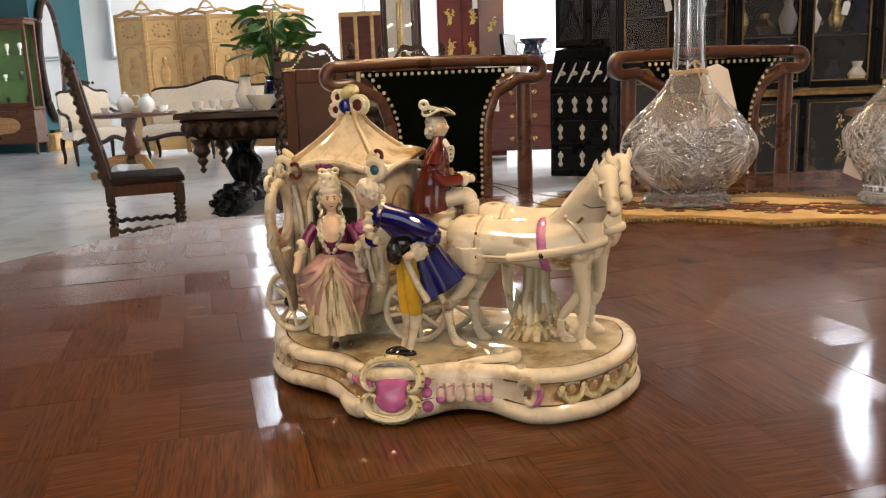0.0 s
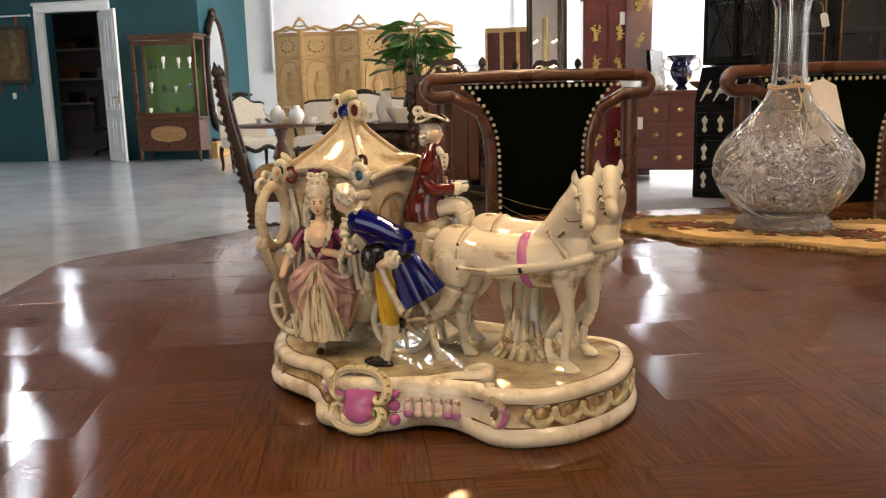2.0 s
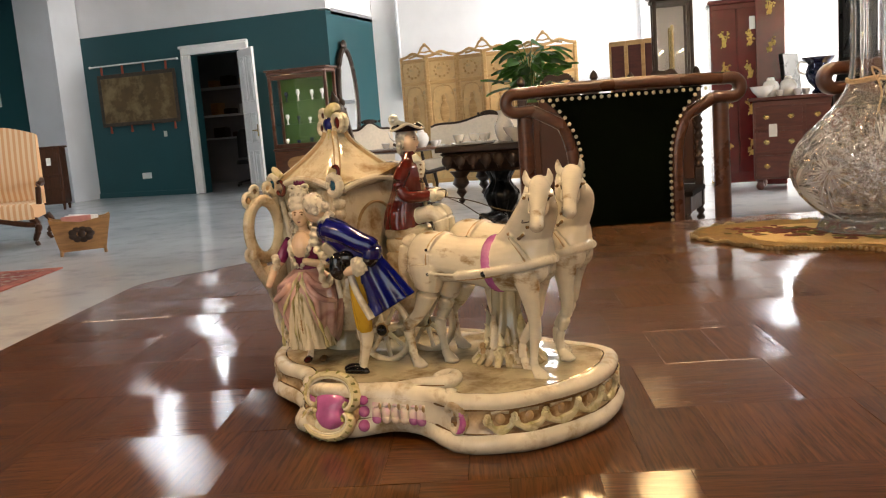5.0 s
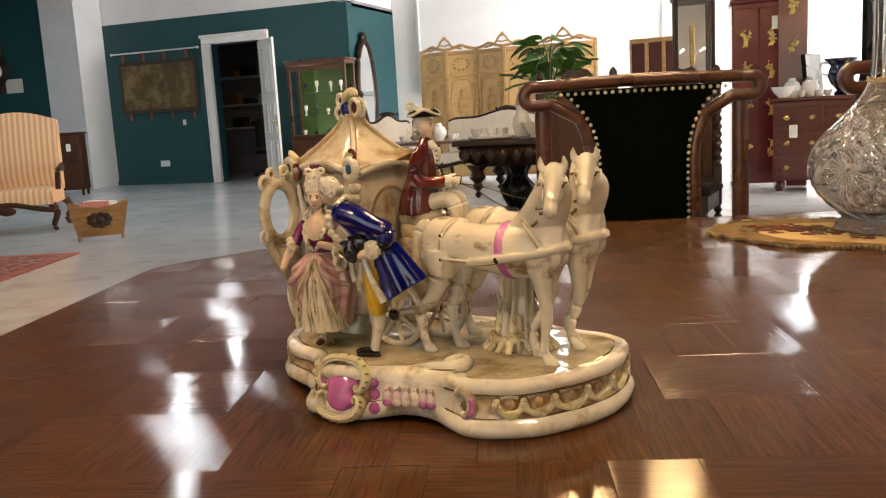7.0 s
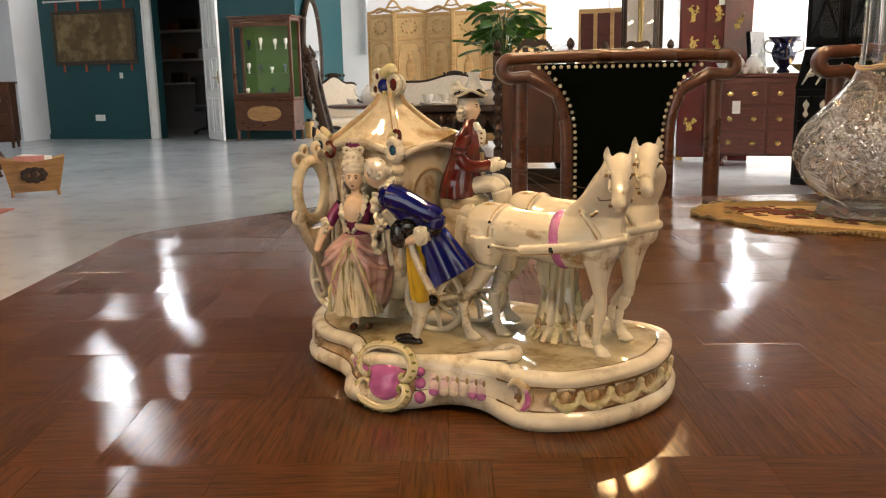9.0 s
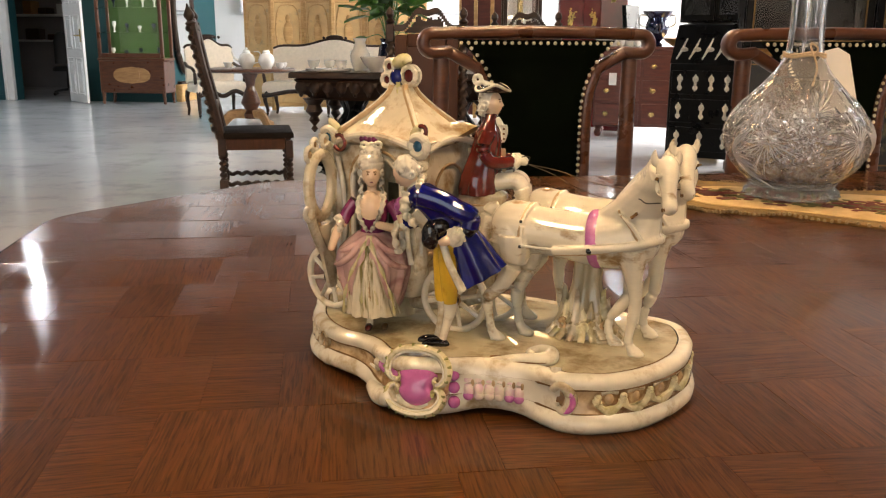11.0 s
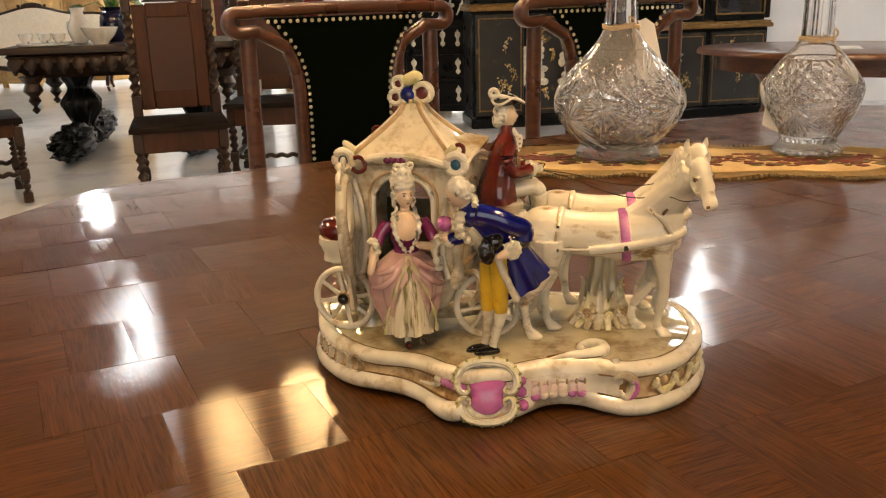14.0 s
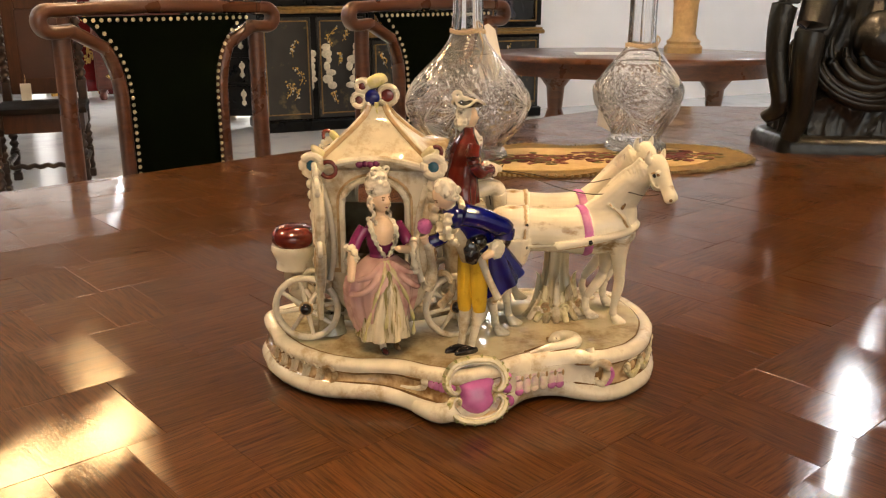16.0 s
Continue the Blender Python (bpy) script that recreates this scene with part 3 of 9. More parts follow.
def sheet(outline, z0, z1, ripple=0.0):
    s = Shape()
    n = len(outline)
    lift = [ripple * (0.5 + 0.5 * math.sin(p[0] * 38 + p[1] * 9)) for p in outline]
    lo = [(x, y, z0) for x, y in outline]
    hi = [(x, y, z1 + l) for (x, y), l in zip(outline, lift)]
    ins = [(x * 0.93, y * 0.93, z1) for x, y in outline]
    s.rings([lo, hi, ins])
    return s


part("border", sheet(scallop(1.0), 0.0, 0.0025, 0.004), M_RUNEDGE, run, "olive scalloped border")
field = part("field", sheet([(x, y * 0.90) for x, y in scallop(0.80)], 0.0026, 0.0040), M_RUNNER, run, "gold woven field")
fr = Shape()
outl = scallop(1.005)
for i, (x, y) in enumerate(outl):
    x1, y1 = outl[(i + 1) % len(outl)]
    for j in range(3):
        t = j / 3
        fr.ball((x + (x1 - x) * t, y + (y1 - y) * t, 0.003 + 0.002 * math.sin(i * 1.7 + j)), 0.0032, 5, 4)
tagged(part("trim", fr, M_FRINGE, run, "frayed grey-gold edge trim"), kind="stuff")
rng = random.Random(3)
for cx in (-0.28, -0.15, -0.01, 0.13, 0.27):
    s = Shape()
    for k in range(120):
        a, d = rng.uniform(0, 6.28), rng.uniform(0, 0.078)
        px, py = cx + d * 1.15 * math.cos(a), d * 0.8 * math.sin(a)
        r = rng.uniform(0.003, 0.0085)
        poly = [(px + r * (1.2 + 0.4 * rng.random()) * math.cos(w * math.pi / 4), py + r * (0.7 + 0.5 * rng.random()) * math.sin(w * math.pi / 4)) for w in range(8)]
        s.prism(poly, 0.0041, 0.0046 + 0.00001 * k, slot=1 if k % 3 == 0 else 0)
    tagged(part("flower", s, [M_RUNRED, M_RUNGREEN], field, "rust red woven flower with moss leaves"), kind="stuff")


# ---- cut crystal decanters ----
def decanter(name, m, prof_out, cuts, depth, neck_r, neck_z, tag_m, label, facets=8, bands=(), wall=0.004):
    t = thing(name, m, label, "decanter", "crystal decanters")
    segs = 300
    z_lo, z_hi = bands
    pts = spline([(r, z, 0) for r, z in prof_out], 10)
    prof = [(p.x, p.y) for p in pts]

    def wob(a, k):
        r, z = prof[k]
        if z_lo < z < z_hi:
            u = (z - z_lo) / (z_hi - z_lo)
            env = math.sin(math.pi * u) ** 0.5
            # star cuts: fans of wedge grooves round the belly
            c = (a / (2 * math.pi) * cuts) % 1.0 - 0.5
            ang = math.atan2((u - 0.5) * 1.1, c)
            rad = math.hypot(c, (u - 0.5) * 1.1)
            g = abs(((ang / (2 * math.pi) * 16) % 1) - 0.5) * 2
            cross = abs(((a * cuts * 1.5 / math.pi + u * 5) % 1) - 0.5) * 2
            groove = (1 - g) * min(1, rad * 4) * (1 if rad < 0.52 else 0.3) + 0.35 * (1 - cross) * (0 if rad < 0.42 else 1)
            # small diamond facets between the fans
            d1 = abs(((a * cuts * 2.4 / math.pi + u * 7) % 1) - 0.5) * 2
            d2 = abs(((a * cuts * 2.4 / math.pi - u * 7) % 1) - 0.5) * 2
            return 1 - env * (depth * groove + 0.030 * min(d1, d2))
        if z > neck_z:
            return 1 + 0.045 * math.cos(facets * a)
        if z < prof_out[0][1] + 0.03:
            return 1 + 0.045 * math.cos(16 * a)
        return 1.0

    s = Shape().lathe(prof, segs, wobble=wob)
    inner = [(max(0.0004, r - wall - (0.0065 if z_lo - 0.01 < z < z_hi + 0.01 else 0)), z) for r, z in prof if z > 0.035]
    inner = [(0.0004, inner[0][1])] + inner + [(0.0004, inner[-1][1] - 0.004)]
    k = len(s.f)
    s2 = Shape().lathe(inner, 48)
    body = Shape()
    body.v, body.f, body.s = s.v, s.f, s.s
    body.s = [1 if sum(body.v[i].z for i in f) / len(f) < neck_z + 0.001 else 0 for f in body.f]
    ob = part("body", body, [M_CRYSTAL, M_CUTSOFT], t, "clear crystal body with white-veiled cut belly", sharp=18)

    def radius_at(z):
        for (r0, z0), (r1, z1) in zip(prof, prof[1:]):
            if z0 <= z <= z1 and z1 > z0:
                return r0 + (r1 - r0) * (z - z0) / (z1 - z0)
        return prof[-1][0]

    # starbursts ground into the belly: tapered wedges fanning from each centre, sparkle painted white
    rng = random.Random(int(z_hi * 1000))
    zc = (z_lo + z_hi) / 2
    for k in range(cuts * 2):
        a0 = 2 * math.pi * (k + 0.25) / (cuts * 2)
        big = k % 2 == 0
        z0 = zc + (-0.004 if big else -0.024 if k % 4 == 1 else 0.030) * (z_hi - z_lo) / 0.12
        star = Shape()
        rays = 26 if big else 11
        turn = rng.uniform(0, 2 * math.pi)
        for j in range(rays):
            # whole bursts alternate with half fans
            phi = (2 * math.pi if big else 2.3) * (j + rng.uniform(-0.25, 0.25)) / rays + turn
            L = ((0.034 + 0.022 * math.cos(phi - turn)) if big else 0.044) * rng.uniform(0.45, 1.25) * (z_hi - z_lo) / 0.12
            path = []
            for i in range(6):
                d = 0.003 + L * i / 5
                z = min(max(z0 + d * math.sin(phi) * 0.9, z_lo - 0.012), z_hi + 0.030)
                r = radius_at(z)
                a = a0 + d * math.cos(phi) / max(r, 0.03)
                path.append((r * math.cos(a), r * math.sin(a), z))
            # slim needles in the bursts, broad leaf cuts in the fans
            w_ = (0.0007, 0.0007) if big else (0.0012, 0.0034)
            star.tube(path, [(w_[0] * q, w_[1] * q) for q in (0.2, 0.6, 0.9, 1.0, 0.7, 0.1)], 6, up=(path[0][0], path[0][1], 0))
        tagged(part("cut_star", star, M_CUT, t, "ground starburst whitened for sparkle"), kind="stuff")
    hollow = part("hollow", s2, M_CRYSTAL, t, "inner face of the crystal", sharp=60)
    hollow.data.flip_normals()
    st = Shape()
    ring = [(neck_r * math.cos(a), neck_r * math.sin(a), neck_z + 0.002 * math.sin(3 * a)) for a in [k * math.pi / 12 for k in range(24)]]
    st.tube(ring, 0.0022, 6, closed=True)
    st.tube([(q[0], q[1], q[2] + 0.004) for q in ring], 0.0020, 6, closed=True)
    st.tube(spline([(0, -neck_r, neck_z), (0.004, -neck_r - 0.006, neck_z + 0.012), (-0.008, -neck_r - 0.004, neck_z + 0.02), (-0.002, -neck_r - 0.003, neck_z)], 5), 0.0017, 5)
    st.tube(spline([(0.002, -neck_r, neck_z), (0.005, -neck_r - 0.006, neck_z - 0.02), (-0.001, -neck_r - 0.008, neck_z - 0.05)], 5), 0.0017, 5)
    part("string", st, M_STRING, t, "pale jute string tied round the neck")
    part("price_tag", Shape().prism([(-0.03, -0.05), (0.03, -0.05), (0.03, 0.04), (0.012, 0.055), (-0.012, 0.055), (-0.03, 0.04)], -0.0006, 0.0006), M_CARD, t, "blank white card tag", tag_m)
    return t


decanter("crystal_decanter", pose(0.455, 1.586, TZ + 0.0052, 0, 0, 10),
         [(0.001, 0), (0.070, 0.001), (0.075, 0.006), (0.073, 0.013), (0.066, 0.020), (0.070, 0.026), (0.094, 0.045), (0.113, 0.070), (0.120, 0.097), (0.115, 0.126), (0.096, 0.156), (0.066, 0.186), (0.0425, 0.2135), (0.032, 0.2358), (0.0287, 0.256), (0.027, 0.296), (0.0276, 0.36), (0.033, 0.379), (0.032, 0.385), (0.001, 0.387)],
         5, 0.050, 0.033, 0.2358, pose(0.0670, 0.012, 0.188, 80, 12, 22) @ pose(0, 0, 0, 0, 0, 22) @ Matrix.Diagonal((1.38, 1.1, 1, 1)),
         "clear crystal decanter with wide star-cut belly and paper tag", bands=(0.032, 0.186))
decanter("crystal_decanter", pose(0.798, 1.500, TZ + 0.0052, 0, 0, 30),
         [(0.001, 0), (0.054, 0.001), (0.059, 0.006), (0.057, 0.013), (0.048, 0.020), (0.050, 0.027), (0.056, 0.040), (0.077, 0.073), (0.086, 0.1004), (0.089, 0.127), (0.082, 0.140), (0.062, 0.166), (0.0415, 0.190), (0.030, 0.204), (0.0275, 0.217), (0.0265, 0.28), (0.028, 0.36), (0.033, 0.372), (0.001, 0.374)],
         5, 0.050, 0.030, 0.206, pose(-0.040, 0.052, 0.072, 65, 25, -30) @ Matrix.Diagonal((0.62, 0.62, 1, 1)),
         "smaller clear crystal decanter with angular shoulder and star cuts", bands=(0.038, 0.162))

# ---- dark bronze draped statue on the table ----
st = Shape()
ob_m = pose(1.217, 1.375, TZ, 0, 0, -28)
plinth = [(0.15 * math.copysign(abs(math.cos(a)) ** 0.5, math.cos(a)) * (1 + 0.03 * math.sin(7 * a)), 0.11 * math.copysign(abs(math.sin(a)) ** 0.5, math.sin(a)) * (1 + 0.03 * math.cos(5 * a))) for a in [k * math.pi / 20 for k in range(40)]]
st.prism(plinth, 0.0, 0.035, inset=0.02, step=0.015)
rows = []
for k in range(90):
    t = k / 89
    z = 0.022 + 0.44 * t
    w = 0.128 * (1 - 0.28 * t) * (1 + 0.10 * math.sin(5 * t))
    d = 0.100 * (1 - 0.35 * t)
    loop = []
    for i in range(144):
        a = 2 * math.pi * i / 144
        c_, s_ = math.cos(a), math.sin(a)
        n1 = noise.noise(Vector((c_ * 1.6, s_ * 1.6, t * 3.0)))
        n2 = noise.noise(Vector((c_ * 3.1, s_ * 3.1, t * 5.0 + 7)))
        # long folds that swing round the knees and fall to the plinth
        ridge = 1 - abs(math.sin(4.5 * a + 7.0 * t * math.sin(a + 0.6) + 2.6 * n1))
        fine = 1 - abs(math.sin(11 * a - 9 * t + 3 * n2))
        knee = 0.18 * math.exp(-((a - 4.4) ** 2) / 0.20 - ((t - 0.50) ** 2) / 0.02) + 0.15 * math.exp(-((a - 5.3) ** 2) / 0.16 - ((t - 0.42) ** 2) / 0.02)
        fold = 0.90 + 0.15 * ridge ** 1.5 + 0.05 * fine ** 2 + 0.10 * n1 + knee
        loop.append((w * fold * c_ + 0.02 * math.sin(3 * t), d * fold * s_, z))
    rows.append(loop)
st.rings(rows)
# the cloth swirls in broad rolls round the drawn-up knee
rng = random.Random(8)
for j in range(7):
    r = 0.034 + 0.0165 * j + rng.uniform(-0.004, 0.004)
    ox, oz, start, sweep = rng.uniform(-0.012, 0.012), rng.uniform(-0.010, 0.010), rng.uniform(130, 175), rng.uniform(130, 215)
    arc = []
    for k in range(30):
        a = math.radians(start + sweep * k / 29 + 6 * j)
        x, z = 0.035 + ox + r * 1.05 * math.cos(a), 0.215 + oz + r * 0.95 * math.sin(a)
        arc.append((x, -0.098 * math.sqrt(max(0.12, 1 - (x / 0.165) ** 2)) - 0.008 + 0.0012 * j, max(z, 0.045)))
    st.tube(arc, [(0.0040 + 0.0085 * math.sin(math.pi * k / 29), 0.0040 + 0.0100 * math.sin(math.pi * k / 29)) for k in range(30)], 10)
st.ball((0.035, -0.088, 0.225), (0.055, 0.045, 0.055), 20, 12)
st.tube(spline([(-0.10, -0.06, 0.40), (-0.155, -0.09, 0.30), (-0.165, -0.095, 0.20), (-0.15, -0.10, 0.10), (-0.17, -0.08, 0.07)], 8), [0.03 - 0.0005 * j for j in range(33)], 10)
st.tube(spline([(-0.08, -0.08, 0.34), (-0.115, -0.12, 0.22), (-0.11, -0.105, 0.09), (-0.12, -0.09, 0.03)], 8), [0.034 - 0.0006 * j for j in range(25)], 10)
st.ball((0.02, 0.0, 0.47), (0.10, 0.075, 0.09), 20, 12)
st.ball((0.02, -0.01, 0.60), (0.045, 0.05, 0.06), 16, 10)
solo("statue", st, M_BRONZE, "dark bronze draped seated statue on its base", "statue", m=ob_m)

# ---- green velvet dining chairs with studded backs ----
def velvet_half(u):
    """Half the width of the upholstered back at a share of its height."""
    return 0.106 + 0.085 * max(0, (u - 0.6) / 0.4) ** 3


def green_chair():
    """Faces along its own +y side towards the table: the back stands at y = 0 with its show side to -y."""
    t = thing("dining_chair", pose(0, 0, 0), "mahogany chair with scrolled rail and studded dark green velvet back", "chair", "chairs at the table")
    ZT = 1.055
    rail = Shape()
    pr = [(-0.24 + 0.48 * k / 24, 0, ZT - 0.014 + 0.005 * math.sin(math.pi * k / 24)) for k in range(25)]
    rail.tube(pr, [(0.0145, 0.020) for _ in pr], 20, up=(0, 1, 0), square=0.6)
    part("top_rail", rail, M_CHAIRWOOD, t)
    for sx in (-1, 1):
        sc = Shape()
        # the rail rolls over at its end and returns under itself to a blunt tip
        zc, r = ZT - 0.0365, 0.0222
        path = [(sx * x, -0.002, zc + r) for x in (0.225, 0.237, 0.249)]
        path += [(sx * (0.2560 + r * math.sin(a)), -0.003, zc + r * math.cos(a)) for a in [math.pi * k / 12 for k in range(13)]]
        path += [(sx * 0.246, -0.004, zc - r), (sx * 0.228, -0.004, zc - r + 0.002), (sx * 0.212, -0.004, zc - r + 0.005), (sx * 0.206, -0.004, zc - r + 0.006)]
        sc.tube(path, [(0.0148, 0.0212)] * 16 + [(0.0145, 0.021), (0.0140, 0.020), (0.0125, 0.019), (0.0060, 0.014)], 20, up=(0, 1, 0), square=0.65)
        part("scroll", sc, M_CHAIRWOOD, t)
        post = Shape().tube([(sx * 0.238, 0.012, 0.0), (sx * 0.236, 0.01, 0.46), (sx * 0.234, 0.004, ZT - 0.060)], [(0.021, 0.019), (0.022, 0.02), (0.019, 0.018)], 12)
        part("back_leg", post, M_CHAIRWOOD, t)
        br = Shape()
        curve = [(sx * 0.228, -0.004, ZT - 0.0575), (sx * 0.210, -0.006, ZT - 0.0600)] + [(sx * (velvet_half(u) + 0.016), -0.008, 0.50 + (ZT - 0.028 - 0.50) * u) for u in [1 - k / 24 for k in range(3, 25)]]
        br.tube(curve, [(0.0145, 0.0165)] * len(curve), 16, up=(0, 1, 0), square=0.7)
        part("back_brace", br, M_CHAIRWOOD, t)
        fl = Shape()
        turned(fl, sx * 0.235, -0.44, 0, 0.42, [(0, 0.015), (0.1, 0.022), (0.5, 0.024), (0.85, 0.03), (1, 0.026)], 12)
        part("front_leg", fl, M_CHAIRWOOD, t)
        part("side_rail", Shape().box((sx * 0.235, -0.215, 0.42), (0.035, 0.43, 0.06), 0.006), M_CHAIRWOOD, t)
    part("front_rail", Shape().box((0, -0.44, 0.42), (0.45, 0.03, 0.06), 0.006), M_CHAIRWOOD, t)
    # the upholstered back between the braces
    s = Shape()
    loops = []
    rows_n = 18
    for k in range(rows_n + 1):
        u = k / rows_n
        z = 0.50 + (ZT - 0.028 - 0.50) * u
        half = velvet_half(u)
        loop = []
        for i in range(13):
            x = -half + 2 * half * i / 12
            puff = 0.012 * (1 - (x / half) ** 2) * math.sin(math.pi * min(1, u * 0.9 + 0.08))
            loop.append((x, -0.012 - puff, z))
        for i in range(13):
            x = half - 2 * half * i / 12
            loop.append((x, 0.012, z))
        loops.append(loop)
    s.rings(loops)
    part("backrest", s, M_VELVET, t, "dark green velvet upholstery")
    nail = Shape().ball((0, 0, 0), (0.0048, 0.0032, 0.0048), 8, 4)
    nm = nail.mesh("nail", [M_NAIL])
    spots = []
    for k in range(23):
        x = -0.192 + 0.384 * k / 22
        spots.append((x, -0.026, ZT - 0.0355))
    for sx in (-1, 1):
        for k in range(32):
            u = k / 31
            z = ZT - 0.048 - u * 0.48
            uu = (z - 0.50) / (ZT - 0.028 - 0.50)
            half = velvet_half(uu)
            spots.append((sx * (half - 0.002), -0.024, z))
    for p in spots:
        n = new("nail", nm)
        n.parent = t
        n.matrix_basis = pose(*p)
    seat = Shape().prism([(-0.25, -0.46), (0.25, -0.46), (0.235, 0.0), (-0.235, 0.0)], 0.452, 0.52, inset=0.03, step=0.03)
    part("seat", seat, M_VELVET, t, "dark green velvet seat")
    return t


gc = green_chair()
gc.matrix_basis = pose(0.0, 2.185, 0, 0, 0, 17)
copy_thing(gc, pose(0.712, 2.285, 0, 0, 0, 16))


# ---- the porcelain coach group ----
def moulded(name, shape, mats, parent, label, m=None, voxel=0.0007, turns=3):
    """Fuses overlapping shapes into one cast skin that keeps the glaze of each."""
    ob = new(name, shape.mesh(name, mats, 0))
    md = ob.modifiers.new("fuse", 'REMESH')
    md.mode = 'VOXEL'
    md.voxel_size = voxel
    me = bpy.data.meshes.new_from_object(ob.evaluated_get(bpy.context.evaluated_depsgraph_get()))
    ob.modifiers.clear()
    co = np.empty(len(me.vertices) * 3)
    me.vertices.foreach_get("co", co)
    co = co.reshape(-1, 3)
    ed = np.empty(len(me.edges) * 2, dtype=np.int64)
    me.edges.foreach_get("vertices", ed)
    ed = ed.reshape(-1, 2)
    count = np.bincount(ed.ravel(), minlength=len(co))[:, None]
    for k in range(turns * 2):
        near = np.zeros_like(co)
        for a in range(3):
            near[:, a] = np.bincount(ed[:, 0], co[ed[:, 1], a], len(co)) + np.bincount(ed[:, 1], co[ed[:, 0], a], len(co))
        co = co + (near / np.maximum(count, 1) - co) * (0.60 if k % 2 == 0 else -0.52)
    me.vertices.foreach_set("co", co.ravel())
    tree = BVHTree.FromPolygons([tuple(p) for p in shape.v], shape.f)
    slots = [shape.s[tree.find_nearest(p.center)[2]] for p in me.polygons]
    me.materials.clear()
    for mt in mats:
        me.materials.append(mt)
    me.polygons.foreach_set("material_index", slots)
    me.polygons.foreach_set("use_smooth", [True] * len(slots))
    me.update()
    ob.data = me
    ob.parent = parent
    if m:
        ob.matrix_basis = m
    return tagged(ob, label)


def glaze(name, colour, stain=None, at=(0.55, 0.75), scale=45.0, vary=0.06):
    return plain(name, colour, 0.05, vary=vary + 0.03, scale=70, bump=0.03, bump_scale=95, coat=0.0, spec=0.85, mottle=stain, mottle_at=at, mottle_scale=scale)


def brushed(m, amount, size, lo=0.50, colour=(0.15, 0.075, 0.026)):
    """Soft wandering smears of brown glaze, gathered in patches."""
    nt = m.node_tree
    b = nt.nodes["Principled BSDF"]
    v = coords(nt)
    line = put(nt, "ShaderNodeTexNoise", Scale=size, Detail=2.0, Roughness=0.4, Distortion=0.5)
    patch = put(nt, "ShaderNodeTexNoise", Scale=size * 0.42, Detail=2.0)
    nt.links.new(v, line.inputs["Vector"])
    nt.links.new(v, patch.inputs["Vector"])
    f = ramp(nt, line.outputs[0], [(0.40, (0, 0, 0)), (0.48, (amount, amount, amount)), (0.51, (amount, amount, amount)), (0.60, (0, 0, 0))])
    g = ramp(nt, patch.outputs[0], [(lo, (0, 0, 0)), (lo + 0.08, (1, 1, 1))])
    both = put(nt, "ShaderNodeMath", operation='MULTIPLY')
    nt.links.new(f, both.inputs[0])
    nt.links.new(g, both.inputs[1])
    mix = nt.nodes.new("ShaderNodeMix")
    mix.data_type = 'RGBA'
    nt.links.new(both.outputs[0], mix.inputs[0])
    nt.links.new(b.inputs["Base Color"].links[0].from_socket, mix.inputs[6])
    mix.inputs[7].default_value = (*colour, 1)
    nt.links.new(mix.outputs[2], b.inputs["Base Color"])


G_CREAM = glaze("glaze_cream", (0.60, 0.545, 0.405), (0.28, 0.185, 0.085), (0.47, 0.66), 42)
G_WHITE = glaze("glaze_ivory", (0.67, 0.630, 0.510), (0.35, 0.26, 0.135), (0.51, 0.70), 38)
G_WAIST = glaze("glaze_waist_stain", (0.54, 0.40, 0.23), (0.22, 0.12, 0.045), (0.46, 0.64), 48)
G_STREAK = glaze("glaze_painted_pleats", (0.70, 0.63, 0.46), (0.20, 0.17, 0.055), (0.50, 0.60), 120)
G_TOP = glaze("glaze_ground_wash", (0.48, 0.43, 0.29), (0.21, 0.145, 0.065), (0.47, 0.66), 24)
G_BROWN = glaze("glaze_brown_line", (0.17, 0.095, 0.035), vary=0.3)
G_TAN = glaze("glaze_tan", (0.50, 0.36, 0.20), (0.26, 0.15, 0.06), (0.45, 0.7), 60)
G_PINK = glaze("glaze_lilac_pink", (0.46, 0.125, 0.34), (0.60, 0.30, 0.46), (0.5, 0.75), 40, vary=0.15)
G_BLUE = glaze("glaze_cobalt", (0.002, 0.0045, 0.115), vary=0.35)
G_MAROON = glaze("glaze_maroon", (0.105, 0.0125, 0.0085), vary=0.25)
G_YELLOW = glaze("glaze_yellow", (0.72, 0.46, 0.045), (0.50, 0.25, 0.02), (0.58, 0.72), 60)
G_GREEN = glaze("glaze_lime", (0.50, 0.47, 0.20), (0.66, 0.58, 0.38), (0.42, 0.62), 60)
G_SKIN = glaze("glaze_skin", (0.72, 0.545, 0.385), (0.64, 0.39, 0.27), (0.6, 0.8), 40)
G_HAIR = glaze("glaze_grey_hair", (0.62, 0.58, 0.48), (0.16, 0.145, 0.12), (0.54, 0.66), 150)
G_BLACK = glaze("glaze_black", (0.008, 0.007, 0.007))
G_ROSE = glaze("glaze_rose", (0.61, 0.40, 0.355), (0.50, 0.25, 0.26), (0.5, 0.8), 35)
G_PLUM = glaze("glaze_plum", (0.165, 0.020, 0.082), vary=0.25)
G_OLIVE = glaze("glaze_olive_inside", (0.17, 0.15, 0.09), (0.08, 0.06, 0.03), (0.4, 0.7))
G_PALE = glaze("glaze_pale_lilac", (0.62, 0.40, 0.44), (0.68, 0.60, 0.46), (0.42, 0.58))
G_TEALBLUE = glaze("glaze_teal_gem", (0.012, 0.075, 0.13))
G_LIMECREAM = glaze("glaze_lime_cream", (0.66, 0.60, 0.38), (0.46, 0.42, 0.18), (0.5, 0.66), 70)
G_HORSE = glaze("glaze_horse", (0.69, 0.640, 0.505), (0.28, 0.18, 0.08), (0.57, 0.68), 40)
